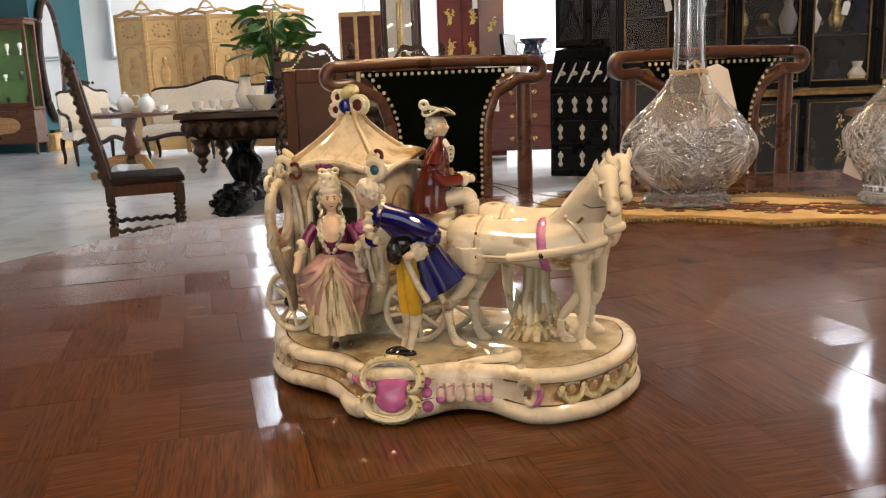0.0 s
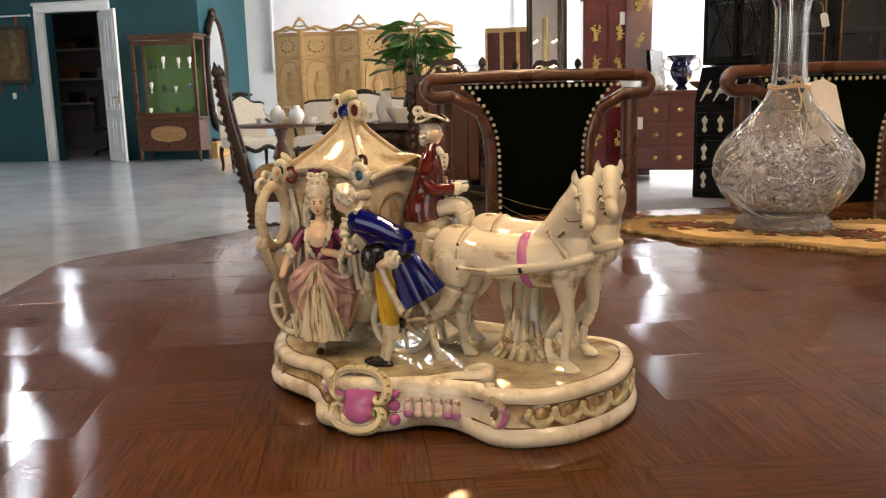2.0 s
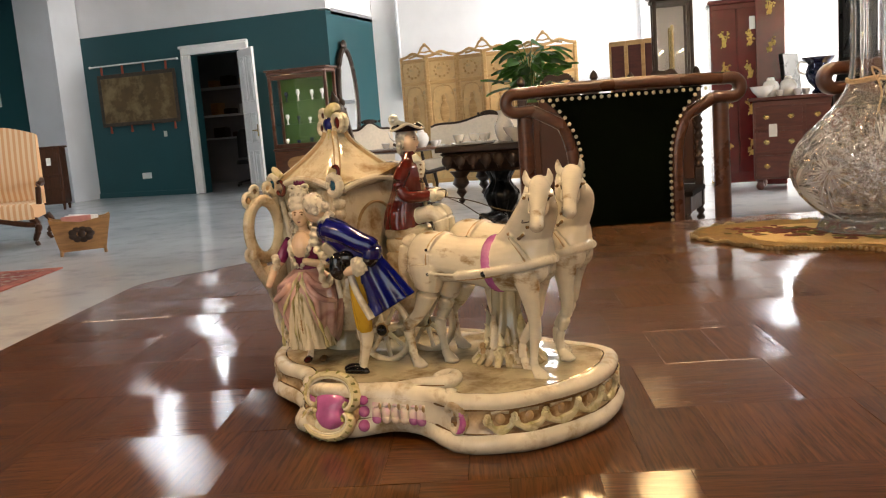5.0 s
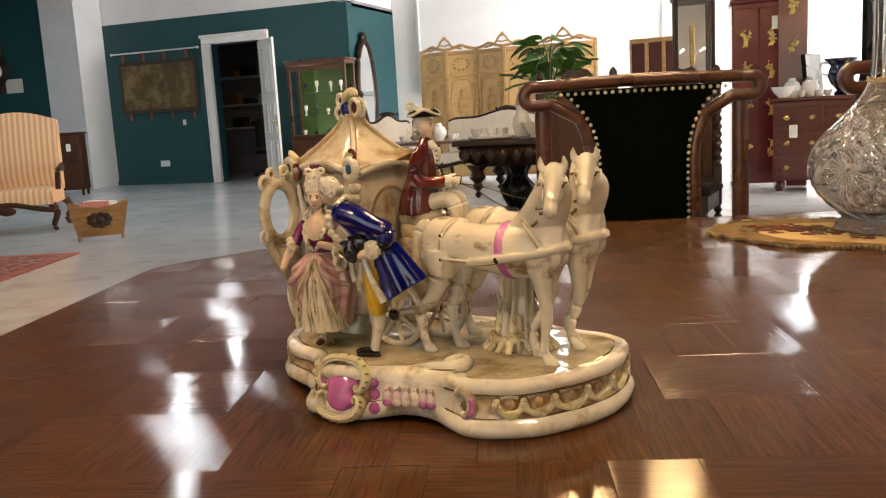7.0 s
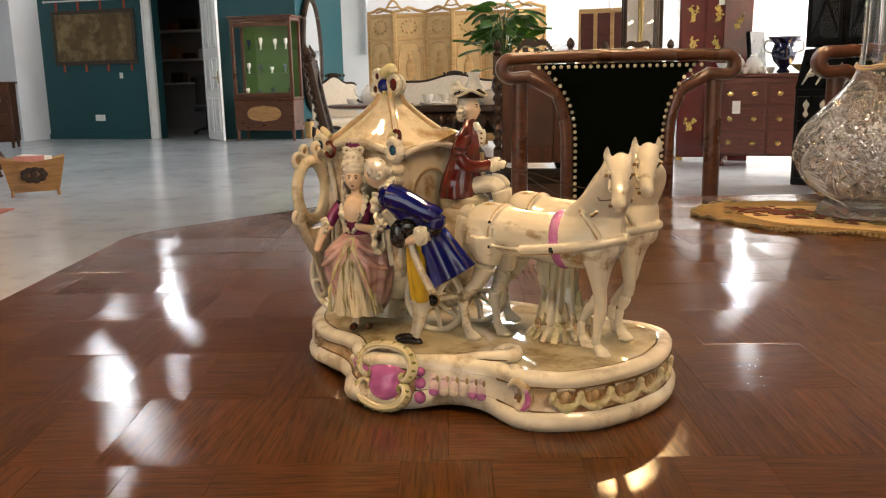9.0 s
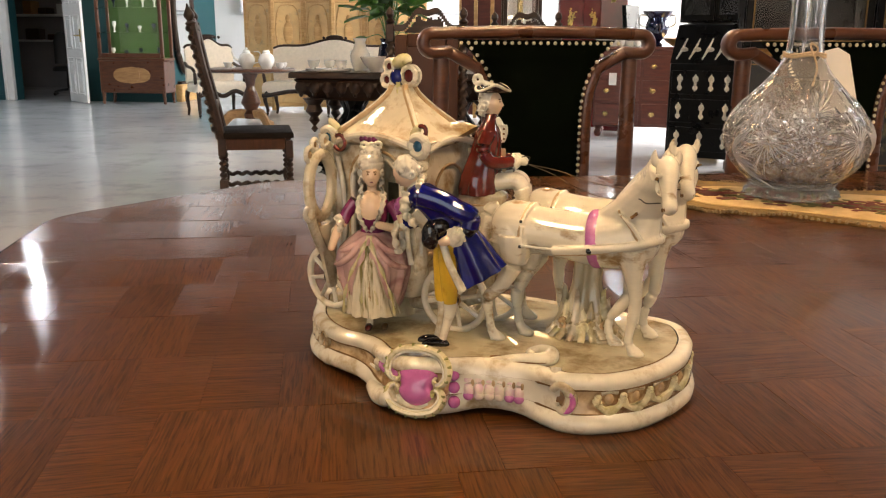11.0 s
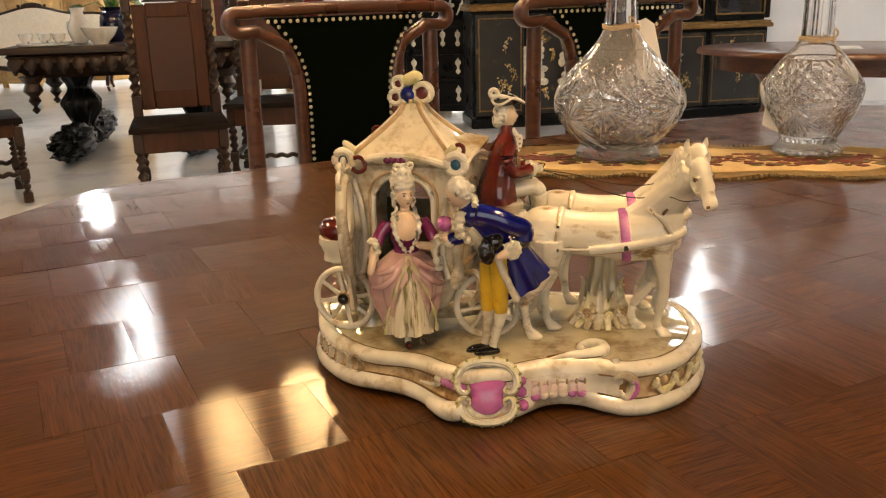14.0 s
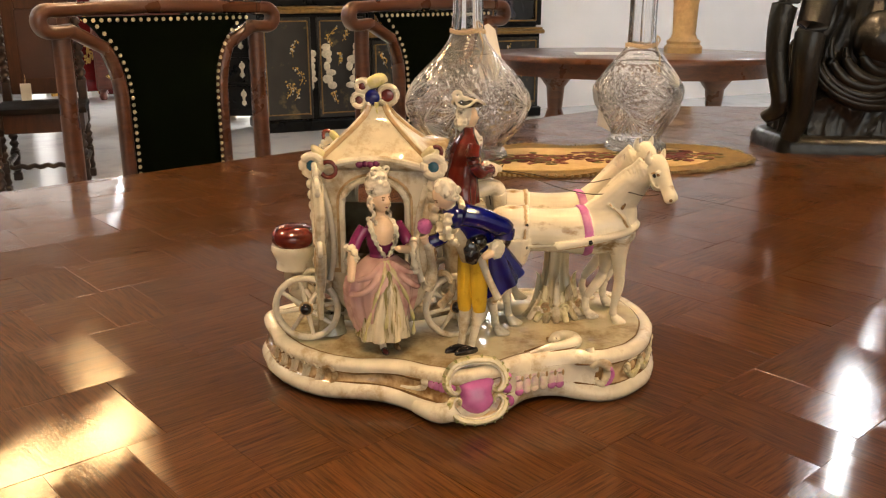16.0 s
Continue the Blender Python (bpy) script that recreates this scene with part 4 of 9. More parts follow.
G_STUMP = glaze("glaze_stump", (0.52, 0.45, 0.29), (0.20, 0.15, 0.06), (0.48, 0.66), 70)
G_LEAF = glaze("glaze_leaf_green", (0.26, 0.27, 0.10), (0.5, 0.45, 0.3), (0.5, 0.7), 60)
brushed(G_WAIST, 0.65, 60, 0.44)
brushed(G_LIMECREAM, 0.5, 90, 0.48, (0.22, 0.17, 0.05))
brushed(G_ROSE, 0.45, 60, 0.52, (0.24, 0.07, 0.07))
for g, stretch in ((G_STREAK, (1, 1, 0.10)), (G_STUMP, (1, 1, 0.16)), (G_HORSE, (0.6, 1, 1.2)), (G_HAIR, (1, 1, 0.7))):
    for n in g.node_tree.nodes:
        if n.bl_idname == "ShaderNodeMapping":
            n.inputs["Scale"].default_value = stretch
FIG = [G_CREAM, G_WHITE, G_TOP, G_BROWN, G_TAN, G_PINK, G_BLUE, G_MAROON, G_YELLOW, G_GREEN, G_SKIN, G_HAIR, G_BLACK, G_ROSE, G_PLUM, G_OLIVE, G_TEALBLUE, G_STREAK, G_WAIST]
CREAM, WHITE, GROUND, BROWN, TAN, PINK, BLUE, MAROON, YELLOW, GREEN, SKIN, HAIR, BLACK, ROSE, PLUM, OLIVE, TEALGEM, STREAK, WAIST = range(19)

group = thing("porcelain_group", pose(0, 0.71, 0.757), "glazed porcelain coach with two horses and rococo figures", "figurine")

# --- base ---
OUT = spline([(-0.161, 0.076, 0), (-0.159, 0.044, 0), (-0.151, 0.016, 0), (-0.137, -0.008, 0), (-0.119, -0.026, 0), (-0.101, -0.037, 0), (-0.089, -0.049, 0), (-0.078, -0.070, 0), (-0.062, -0.086, 0), (-0.042, -0.092, 0), (-0.022, -0.091, 0),
              (0.004, -0.087, 0), (0.030, -0.090, 0), (0.047, -0.100, 0), (0.060, -0.107, 0), (0.078, -0.109, 0), (0.098, -0.104, 0), (0.120, -0.091, 0), (0.142, -0.067, 0), (0.157, -0.038, 0), (0.163, -0.004, 0),
              (0.155, 0.032, 0), (0.108, 0.058, 0), (0.040, 0.084, 0), (-0.040, 0.108, 0), (-0.110, 0.124, 0), (-0.152, 0.112, 0)], 8, closed=True)
NO = len(OUT)


def rim_at(s, z, out=0.0):
    """The point at share s of the base's outline, pushed out along its normal."""
    i = int(s * NO) % NO
    f = s * NO - int(s * NO)
    p = OUT[i].lerp(OUT[(i + 1) % NO], f)
    d = (OUT[(i + 2) % NO] - OUT[i - 2]).normalized()
    return Vector((p.x + d.y * out, p.y - d.x * out, z))


def rim_near(x, y):
    return min(range(NO), key=lambda i: (OUT[i].x - x) ** 2 + (OUT[i].y - y) ** 2) / NO


def raised(p):
    """How far the lower lip lifts between the feet, and the upper lip sinks beside the coach."""
    left = math.exp(-((p.x + 0.118) / 0.030) ** 2) if p.y < 0.04 else 0
    mid = math.exp(-((p.x - 0.012) / 0.026) ** 2) if p.y < 0 else 0
    sink = 1 / (1 + math.exp((p.x + 0.085) / 0.010)) if p.y < 0.06 else 0
    return FOOT + 0.0050 * max(left, mid), 0.0480 - 0.0045 * sink


FOOT = 0.0060
b = Shape()
loops = []
PROFILE = ((0, 0.0, -0.0060), (0, 0.0012, -0.0018), (0, 0.0048, 0.0006), (0, 0.0090, 0.0006), (0, 0.0125, -0.0012), (0, 0.0148, -0.0036), (0.5, 0.0, -0.0056), (1, -0.0120, -0.0054), (1, -0.0100, -0.0040), (1, -0.0070, -0.0028), (1, -0.0038, -0.0030), (1, -0.0012, -0.0054), (1, 0.0, -0.0088), (1, -0.0004, -0.0118), (1, -0.0014, -0.0135), (1, -0.0012, -0.0146))
for row, (part_of, dz, o) in enumerate(PROFILE):
    loop = []
    for i in range(NO):
        zb, zt = raised(OUT[i])
        # in the middle of the front the ground rolls over the edge without a lip
        plain_front = math.exp(-((OUT[i].x - 0.014) / 0.024) ** 4) if OUT[i].y < 0 else 0
        off = o + ((-0.0060, -0.0036, -0.0018, -0.0008, -0.0003, 0.0, 0.0, -0.0004, -0.0010, -0.0020, -0.0034, -0.0058, -0.0092, -0.0118, -0.0135, -0.0146)[row] - o) * plain_front
        z = (zb + 0.0160) * 0.5 + (zt - 0.0130) * 0.5 if part_of == 0.5 else (zt if part_of else zb) + dz
        loop.append(rim_at(i / NO, z + 0.0007 * noise.noise(Vector((OUT[i].x * 45, OUT[i].y * 45, z * 20))), off + 0.0008 * noise.noise(Vector((OUT[i].x * 30, OUT[i].y * 30, z * 30 + 5)))))
    loops.append(loop)
b.rings(loops[:6], caps=False, slot=WHITE)
b.rings(loops[5:9], caps=False, slot=WAIST)
b.rings(loops[8:15], caps=False, slot=WHITE)
b.rings(loops[14:16], caps=False, slot=BROWN)
inner = loops[15]
cx, cy = -0.008, 0.018
tops = [inner]
for k in (0.92, 0.80, 0.6, 0.35, 0.12, 0.01):
    tops.append([Vector((cx + (p.x - cx) * k, cy + (p.y - cy) * k, (p.z - 0.0466) * max(0, k - 0.6) / 0.4 + 0.0468 + 0.0012 * noise.noise(Vector((p.x * k * 50, p.y * k * 50, 3))))) for p in inner])
b.rings(tops, caps=False, slot=GROUND)
b.add(loops[0], [tuple(range(NO))])
rim_lines = []
for row, w_ in ((8, 0.0011), (5, 0.0011)):
    rim_lines.append(Shape().tube(loops[row], [w_ * (0.6 + 0.5 * math.sin(i * 0.21) * math.sin(i * 0.083)) * (0.05 if -0.012 < OUT[i].x < 0.040 and OUT[i].y < 0 else 1) for i in range(NO)], 6, closed=True))
# the ivory panel between the cartouche and the large scroll
for i, f in enumerate(b.f):
    c = sum((b.v[j] for j in f), Vector()) / len(f)
    if b.s[i] == WAIST and -0.020 < c.x < 0.058 and c.y < -0.05:
        b.s[i] = WHITE
base = part("base", b, FIG, group, "ivory rococo base with lilac cartouche", sharp=60)
for q in rim_lines:
    part("painted_line", q, [G_BROWN], base, "thin brown glaze line")

# relief: cartouche, beads, flutes, scrolls and garlands round the front
CART = pose(-0.0420, -0.0815, 0.0285, 0, 0, -14) @ pose(0, 0, 0, -20, 0, 0) @ Matrix.Diagonal((0.86, 1.0, 0.84, 1))


def boss_loop(k, y):
    """The heart-like outline of the boss, pinched at both sides."""
    out = []
    for i in range(48):
        a = 2 * math.pi * i / 48
        pinch = 1 - 0.20 * math.exp(-((abs(math.cos(a)) - 1) / 0.06) ** 2)
        out.append((0.0182 * k * pinch * math.cos(a) * (1.05 if math.sin(a) > 0 else 0.96), y, 0.0195 * k * math.sin(a) - 0.001))
    return out


s = Shape()
s.rings([boss_loop(1.0, 0.002), boss_loop(1.0, -0.0045), boss_loop(0.95, -0.0075), boss_loop(0.82, -0.0098), boss_loop(0.6, -0.0115), boss_loop(0.3, -0.0124), boss_loop(0.02, -0.0126)], CART)
part("cartouche", s, [G_PINK], base, "glossy lilac pink boss")
UPC = [(0.0165, 0.0062), (0.0150, 0.0025), (0.0185, -0.0005), (0.0235, 0.0015), (0.0268, 0.0085), (0.0245, 0.0180), (0.0160, 0.0258), (0.0, 0.0285)]
LOC = [(0.0160, -0.0115), (0.0150, -0.0075), (0.0185, -0.0050), (0.0228, -0.0065), (0.0248, -0.0125), (0.0205, -0.0205), (0.0120, -0.0250), (0.0, -0.0268)]
back = Shape()
back.rings([[(0.0262 * k_ * math.copysign(abs(math.cos(a)) ** 0.9, math.cos(a)) * (1 + 0.03 * math.cos(14 * a)), y_, 0.0282 * k_ * math.sin(a) * (1 + 0.03 * math.cos(14 * a))) for a in [j * math.pi / 36 for j in range(72)]] for k_, y_ in ((1.02, 0.004), (1.0, -0.002), (0.93, -0.0045), (0.75, -0.0040), (0.1, -0.0040))], CART)
part("cartouche_ground", back, [G_WAIST], base, "tan ground behind the scrolls")
for name, half in (("upper_scroll", UPC), ("lower_scroll", LOC)):
    s = Shape()
    pts = spline([(x, -0.0065, z) for x, z in half] + [(-x, -0.0065, z) for x, z in half[-2::-1]], 6)
    n = len(pts)
    s.tube(pts, [(0.0014 + 0.0024 * min(1, 3.2 * min(k, n - 1 - k) / n), 0.0016 + 0.0036 * min(1, 3.2 * min(k, n - 1 - k) / n)) for k in range(n)], 10, CART, slot=0, up=(0, 1, 0))
    s.tube([(p.x * 0.90, p.y - 0.0030, p.z * 0.90) for p in pts[14:-14]], 0.0013, 6, CART, slot=1)
    for k in range(20, n - 20, 4):
        p, q = pts[k], pts[k + 1]
        s.tube([(p.x * 1.04, p.y - 0.0040, p.z * 1.04), (p.x * 1.13, p.y - 0.0022, p.z * 1.13)], [0.0010, 0.0014], 6, CART, slot=2)
    part(name, s, [G_LIMECREAM, G_WHITE, G_LEAF], base, "lime and cream moulded C-scroll")
sc = rim_near(-0.044, -0.092)
for ds, zz in ((-0.028, 0.0335), (-0.038, 0.0340), (-0.046, 0.0345), (-0.053, 0.0350)):
    r = 0.0040 + 0.045 * (ds + 0.053)
    part("bead", Shape().ball(rim_at(sc + ds - 0.012, zz, -0.006), r, 12, 8), [G_PINK], base)
for zz, r in ((0.0175, 0.0046), (0.0275, 0.0044), (0.0365, 0.0040)):
    part("bead", Shape().ball(rim_at(rim_near(-0.015, -0.090), zz, -0.001 if zz < 0.02 else -0.004), r, 12, 8), [G_PINK], base)

# a fluted panel washed with lilac between the beads and the large scroll
s0, s1 = rim_near(-0.005, -0.088), rim_near(0.030, -0.090)
for k in range(6):
    q = s0 + (s1 - s0) * k / 5
    s = Shape()
    s.tube(spline([rim_at(q, 0.0205, -0.0010), rim_at(q, 0.0250, 0.0), rim_at(q, 0.0300, -0.0004), rim_at(q, 0.0350, -0.0020)], 4), [(0.0024, 0.0012)] + [(0.0034, 0.0015)] * 7 + [(0.0030, 0.0010)] * 5, 10, slot=0)
    s.ball(rim_at(q + 0.4 * (s1 - s0) / 5, 0.0325, -0.0002), (0.0012, 0.0007, 0.0026), 8, 5, slot=1)
    part("lobe", Shape().ball(rim_at(q, 0.0225, 0.0), (0.0038, 0.0020, 0.0034), 12, 8), [G_PINK if k in (0, 4, 5) else G_PALE], base)
    part("flute", s, [G_PALE, G_TAN], base)

# the thick lip scroll that curls back on the top
s = Shape()
hook = spline([(0.014, -0.0605, 0.0448), (0.032, -0.0600, 0.0462), (0.047, -0.0640, 0.0480), (0.0560, -0.0625, 0.0490), (0.0565, -0.0530, 0.0490), (0.0490, -0.0480, 0.0485), (0.0420, -0.0510, 0.0475), (0.0435, -0.0555, 0.0470)], 7)
hook = [p + Vector((-0.005, -0.0165, 0.0018)) for p in hook]
n = len(hook)
s.tube(hook, [0.0012 + 0.0044 * math.sin(math.pi * min(1, 0.02 + 0.95 * k / n)) ** 0.7 for k in range(n)], 12, slot=0)
s.tube([p + Vector((-0.003, 0.004, -0.001)) for p in hook[18:40]], 0.0022, 8, slot=1)
ridge = [rim_at(rim_near(0.050, -0.101), 0.0485, -0.009), rim_at(rim_near(0.052, -0.102), 0.042, -0.006), rim_at(rim_near(0.048, -0.100), 0.034, -0.0065), rim_at(rim_near(0.043, -0.098), 0.026, -0.007)]
s.tube(spline(ridge, 8), [0.0042 - 0.00008 * k for k in range(25)], 10, m=pose(0, 0.0025, 0), slot=0)
s.tube([p + Vector((-0.001, 0.0052, 0.0006)) for p in hook[:20]], 0.0007, 6, slot=2)
s.tube([p + Vector((0.0, -0.0046, -0.0010)) for p in hook[4:26]], 0.0006, 6, slot=2)
part("lip_scroll", s, [G_WHITE, G_TAN, G_BROWN], base, "ivory lip scroll curling back")
s = Shape()
cc = rim_near(0.059, -0.1065)
curl = []
for k in range(34):
    a = 2.6 - k / 33 * 5.4
    r = 0.0160 * (1 - 0.55 * k / 33)
    curl.append(rim_at(cc + r * math.cos(a) * 1.45, 0.0290 + r * 0.78 * math.sin(a), -0.0042))
s.tube(curl, [0.0014 + 0.0030 * math.sin(math.pi * min(1, 0.15 + 0.85 * k / 33)) for k in range(34)], 10, slot=0)
s.tube(curl[8:26], [0.0008 + 0.0018 * math.sin(math.pi * k / 17) for k in range(18)], 8, m=pose(0.0006, -0.0026, 0), slot=1)
for k in range(5):
    s.tube(spline([rim_at(cc + 0.004 - 0.0035 * k, 0.0335 - 0.0006 * k, -0.0060), rim_at(cc + 0.001 - 0.0030 * k, 0.0275, -0.0052), rim_at(cc - 0.006 - 0.0020 * k, 0.0225, -0.0060)], 4), 0.0010, 6, slot=2)
part("pink_volute", s, [G_CREAM, G_PINK, G_BROWN], base, "cream volute with a lilac edge")
# lower lip swells beside the cartouche; a slim bud runs along the waist
s = Shape()
fat = spline([rim_at(sc - 0.085, 0.0145, -0.002), rim_at(sc - 0.058, 0.0145, 0.000), rim_at(sc - 0.040, 0.0165, 0.0005), rim_at(sc - 0.030, 0.0205, -0.001)], 6)
s.tube(fat, [0.0040 + 0.0038 * math.sin(math.pi * (0.15 + 0.6 * k / 18)) for k in range(19)], 12, slot=0)
part("lip_swell", s, [G_WHITE], base, "ivory swelling of the lower lip")
s = Shape()
bud = spline([rim_at(sc - 0.145, 0.0260, -0.0065), rim_at(sc - 0.120, 0.0250, -0.0065), rim_at(sc - 0.095, 0.0260, -0.0065), rim_at(sc - 0.080, 0.0300, -0.0060), rim_at(sc - 0.074, 0.0360, -0.0048)], 6)
s.tube(bud, [0.0016 + 0.0016 * k / 24 for k in range(25)], 8, slot=0)
s.ball(bud[-1], (0.0042, 0.0040, 0.0036), 10, 8, slot=0)
part("bud_scroll", s, [G_WHITE], base, "slim ivory bud along the waist")

# wavy garland on the horses' side, looped ovals on the coach side
g0, g1 = rim_near(0.080, -0.109), rim_near(0.155, 0.032)
n = 220
path = []
for k in range(n):
    t = k / (n - 1)
    path.append(rim_at(g0 + (g1 - g0) * (t + 0.030 * math.cos(t * 2 * math.pi * 6.5)), 0.0285 + 0.0055 * math.sin(t * 2 * math.pi * 6.5), -0.0040 + 0.0006 * math.sin(t * 2 * math.pi * 6.5)))
part("garland", Shape().tube(path, [(0.0024, 0.0030 + 0.0008 * math.sin(k * 0.55)) for k in range(n)], 8), [G_LIMECREAM], base, "lime and ivory wavy garland")
for k in range(6):
    t = (k + 0.75) / 6.5
    s = Shape()
    s.ball(rim_at(g0 + (g1 - g0) * t, 0.0310, -0.0070), (0.0040, 0.0034, 0.0046), 10, 8, slot=0)
    s.tube(spline([rim_at(g0 + (g1 - g0) * (t - 0.05), 0.0355, -0.0060), rim_at(g0 + (g1 - g0) * t, 0.0370, -0.0055), rim_at(g0 + (g1 - g0) * (t + 0.05), 0.0355, -0.0060)], 4), 0.0017, 6, slot=1)
    part("garland_flower", s, [G_TAN, G_CREAM], base)
for k in range(5):
    q = rim_near(-0.148, 0.000) - 0.002 - 0.0205 * (k - 1)
    s = Shape()
    ring = []
    for j in range(24):
        a = 2 * math.pi * j / 24
        ring.append(rim_at(q + 0.0088 * math.cos(a) + 0.0025 * math.sin(a), 0.0275 + 0.0085 * math.sin(a), -0.0050))
    s.tube(ring, 0.0026, 8, slot=0, closed=True)
    for d in (-0.003, 0.0005, 0.004):
        s.tube([rim_at(q + d + 0.001, 0.0330, -0.0078), rim_at(q + d - 0.001, 0.0220, -0.0078)], [0.0010, 0.0015], 6, slot=1)
    part("oval_loop", s, [G_CREAM, G_LEAF], base)

# --- tree stump that carries the horses ---
SX, SY = 0.0775, -0.0085
s = Shape()
loops = []
for k in range(25):
    t = k / 24
    z = 0.122 - 0.076 * t
    r = 0.0088 + 0.0015 * t + 0.0120 * max(0, (t - 0.42) / 0.58) ** 1.5
    loops.append([((r * (1 + 0.12 * math.sin(7 * a + 3 * t) + 0.07 * math.sin(13 * a - 4 * t))) * math.cos(a) * 1.12, r * (1 + 0.12 * math.sin(7 * a + 3 * t)) * math.sin(a) * 0.9, z) for a in [j * math.pi / 40 for j in range(80)]])
s.rings(loops, slot=0)
# roots and leaves: flame tips up the side, curls towards the ground
for k in range(12):
    a0 = -3.35 + 0.33 * k
    c_, s_ = math.cos(a0), math.sin(a0)
    up = (0.016, 0.001, 0.007, -0.003)[k % 4]
    q = lambda r, z: (r * 1.2 * c_, r * s_, z)
    leaf = spline([q(0.0250, 0.0465), q(0.0195, 0.053), q(0.0150, 0.060 + 0.4 * up), q(0.0138, 0.066 + up), q(0.0160, 0.071 + up)], 5)
    n = len(leaf)
    s.tube(leaf, [(0.0004 + 0.0030 * math.sin(math.pi * (0.30 + 0.70 * j / (n - 1))), 0.0003 + 0.0020 * math.sin(math.pi * (0.30 + 0.70 * j / (n - 1)))) for j in range(n)], 8, slot=k % 3)
for k in range(7):
    a0 = -2.75 + 0.36 * k
    o = Vector((0.0185 * 1.25 * math.cos(a0), 0.0185 * math.sin(a0), 0.054 + 0.004 * (k % 2)))
    curl = [o + Vector((0.0048 * (1 - j / 26) * math.cos(j * 0.42 + k) * -math.sin(a0) + 0.001 * math.cos(a0), 0.0048 * (1 - j / 26) * math.cos(j * 0.42 + k) * math.cos(a0), 0.0048 * (1 - j / 26) * math.sin(j * 0.42 + k))) for j in range(20)]
    s.tube(curl, [0.0013] * 20, 7, slot=(1, 3, 1, 2)[k % 4])
s.tube(spline([(0.004, -0.020, 0.048), (0.013, -0.024, 0.048), (0.022, -0.019, 0.050), (0.025, -0.012, 0.056)], 6), [0.0022 - 0.00008 * k for k in range(19)], 8, slot=1)
moulded("stump", s, [G_STUMP, G_CREAM, G_LIMECREAM, G_TAN], group, "grey-green streaked porcelain tree stump with curled leaves", pose(SX, SY, 0), 0.0006, 2)


# --- horses ---
def horse_shape(front, rear, poll):
    """A horse with its neck turned to the near side; front and rear hold the places of the hooves."""
    s = Shape()
    st = [(-0.0655, 0.1310, 0.004, 0.006), (-0.0630, 0.1320, 0.011, 0.0125), (-0.056, 0.1325, 0.0165, 0.0185), (-0.044, 0.1325, 0.0188, 0.0205), (-0.026, 0.1315, 0.0180, 0.0180), (-0.006, 0.1300, 0.0184, 0.0182), (0.014, 0.1292, 0.0190, 0.0200), (0.032, 0.1310, 0.0186, 0.0220), (0.046, 0.1345, 0.0160, 0.0215), (0.055, 0.1375, 0.0120, 0.0175), (0.061, 0.140, 0.0050, 0.0100)]
    pts = spline([(a, z, 0) for a, z, w, h in st], 4)
    wid = spline([(w, h, 0) for a, z, w, h in st], 4)
    s.rings([[(p.x, q.x * math.cos(a), p.y + q.y * math.sin(a)) for a in [k * math.pi / 14 for k in range(28)]] for p, q in zip(pts, wid)], slot=WHITE)
    # haunches, shoulders, breast
    for sy in (-1, 1):
        s.ball((-0.048, sy * 0.0095, 0.126), (0.0150, 0.0108, 0.0185), 16, 12, slot=WHITE)
        s.ball((0.043, sy * 0.0085, 0.128), (0.0125, 0.0095, 0.0195), 16, 12, slot=WHITE)
        s.ball((0.052, sy * 0.0055, 0.128), (0.0085, 0.0075, 0.0110), 12, 10, slot=WHITE)
    # neck, crest and mane
    P = Vector(poll)
    nk = spline([(0.028, 0.000, 0.133), (0.0410, -0.0010, 0.149), Vector((0.0535, -0.0050, 0.166)).lerp(P, 0.15), P + Vector((-0.0045, 0.0055, -0.0100)), P + Vector((-0.001, 0.001, -0.002))], 6)
    n = len(nk)
    s.tube(nk, [(0.0128 - 0.0052 * k / (n - 1), 0.0220 - 0.0125 * (k / (n - 1)) ** 0.8) for k in range(n)], 18, slot=WHITE, up=(1, 0, 0.3))
    crest = [p + Vector((-0.0140 + 0.0060 * k / (n - 1), 0.0, 0.0098 - 0.0035 * k / (n - 1))) for k, p in enumerate(nk)]
    s.tube(crest[3:], [0.0026] * (n - 3), 8, slot=WHITE)
    for k in range(9):
        q = crest[5 + k * 2]
        s.tube(spline([q + Vector((0.0015, -0.001, 0.002)), q + Vector((0.001, -0.0055, -0.002)), q + Vector((0.0035, -0.0078, -0.0095))], 4), [0.0014, 0.0015, 0.0016, 0.0016, 0.0015, 0.0013, 0.0011, 0.0009, 0.0005], 6, slot=WHITE if k % 3 else HAIR)
    # head: long, straight nosed, narrow at the muzzle; a frame of its own at the poll
    hd = spline([P, P + Vector((0.0024, -0.0055, -0.0010)), P + Vector((0.0048, -0.0125, -0.0095)), P + Vector((0.0076, -0.0200, -0.0200)), P + Vector((0.0092, -0.0240, -0.0265))], 6)
    hr = [0.0058, 0.0076, 0.0087, 0.0093, 0.0096, 0.0096, 0.0095, 0.0093, 0.0090, 0.0086, 0.0082, 0.0077, 0.0073, 0.0069, 0.0066, 0.0063, 0.0061, 0.0060, 0.0061, 0.0063, 0.0064, 0.0062, 0.0057, 0.0048, 0.0028]
    s.tube(hd, [(r * 0.80, r * 1.0) for r in hr], 18, slot=WHITE)
    s.ball(P + Vector((0.0028, -0.0070, -0.0120)), (0.0064, 0.0068, 0.0085), 14, 10, slot=WHITE)
    for dx, dy in ((-0.0058, -0.0035), (0.0054, 0.0028)):
        s.tube(spline([P + Vector((0.0008 + dx, -0.0025 + dy, 0.0022)), P + Vector((0.0008 + dx * 1.35, -0.0030 + dy, 0.0072)), P + Vector((0.0014 + dx * 1.30, -0.0050 + dy, 0.0132))], 4), [0.0024, 0.0027, 0.0029, 0.0029, 0.0027, 0.0023, 0.0018, 0.0013, 0.0006], 8, slot=WHITE)
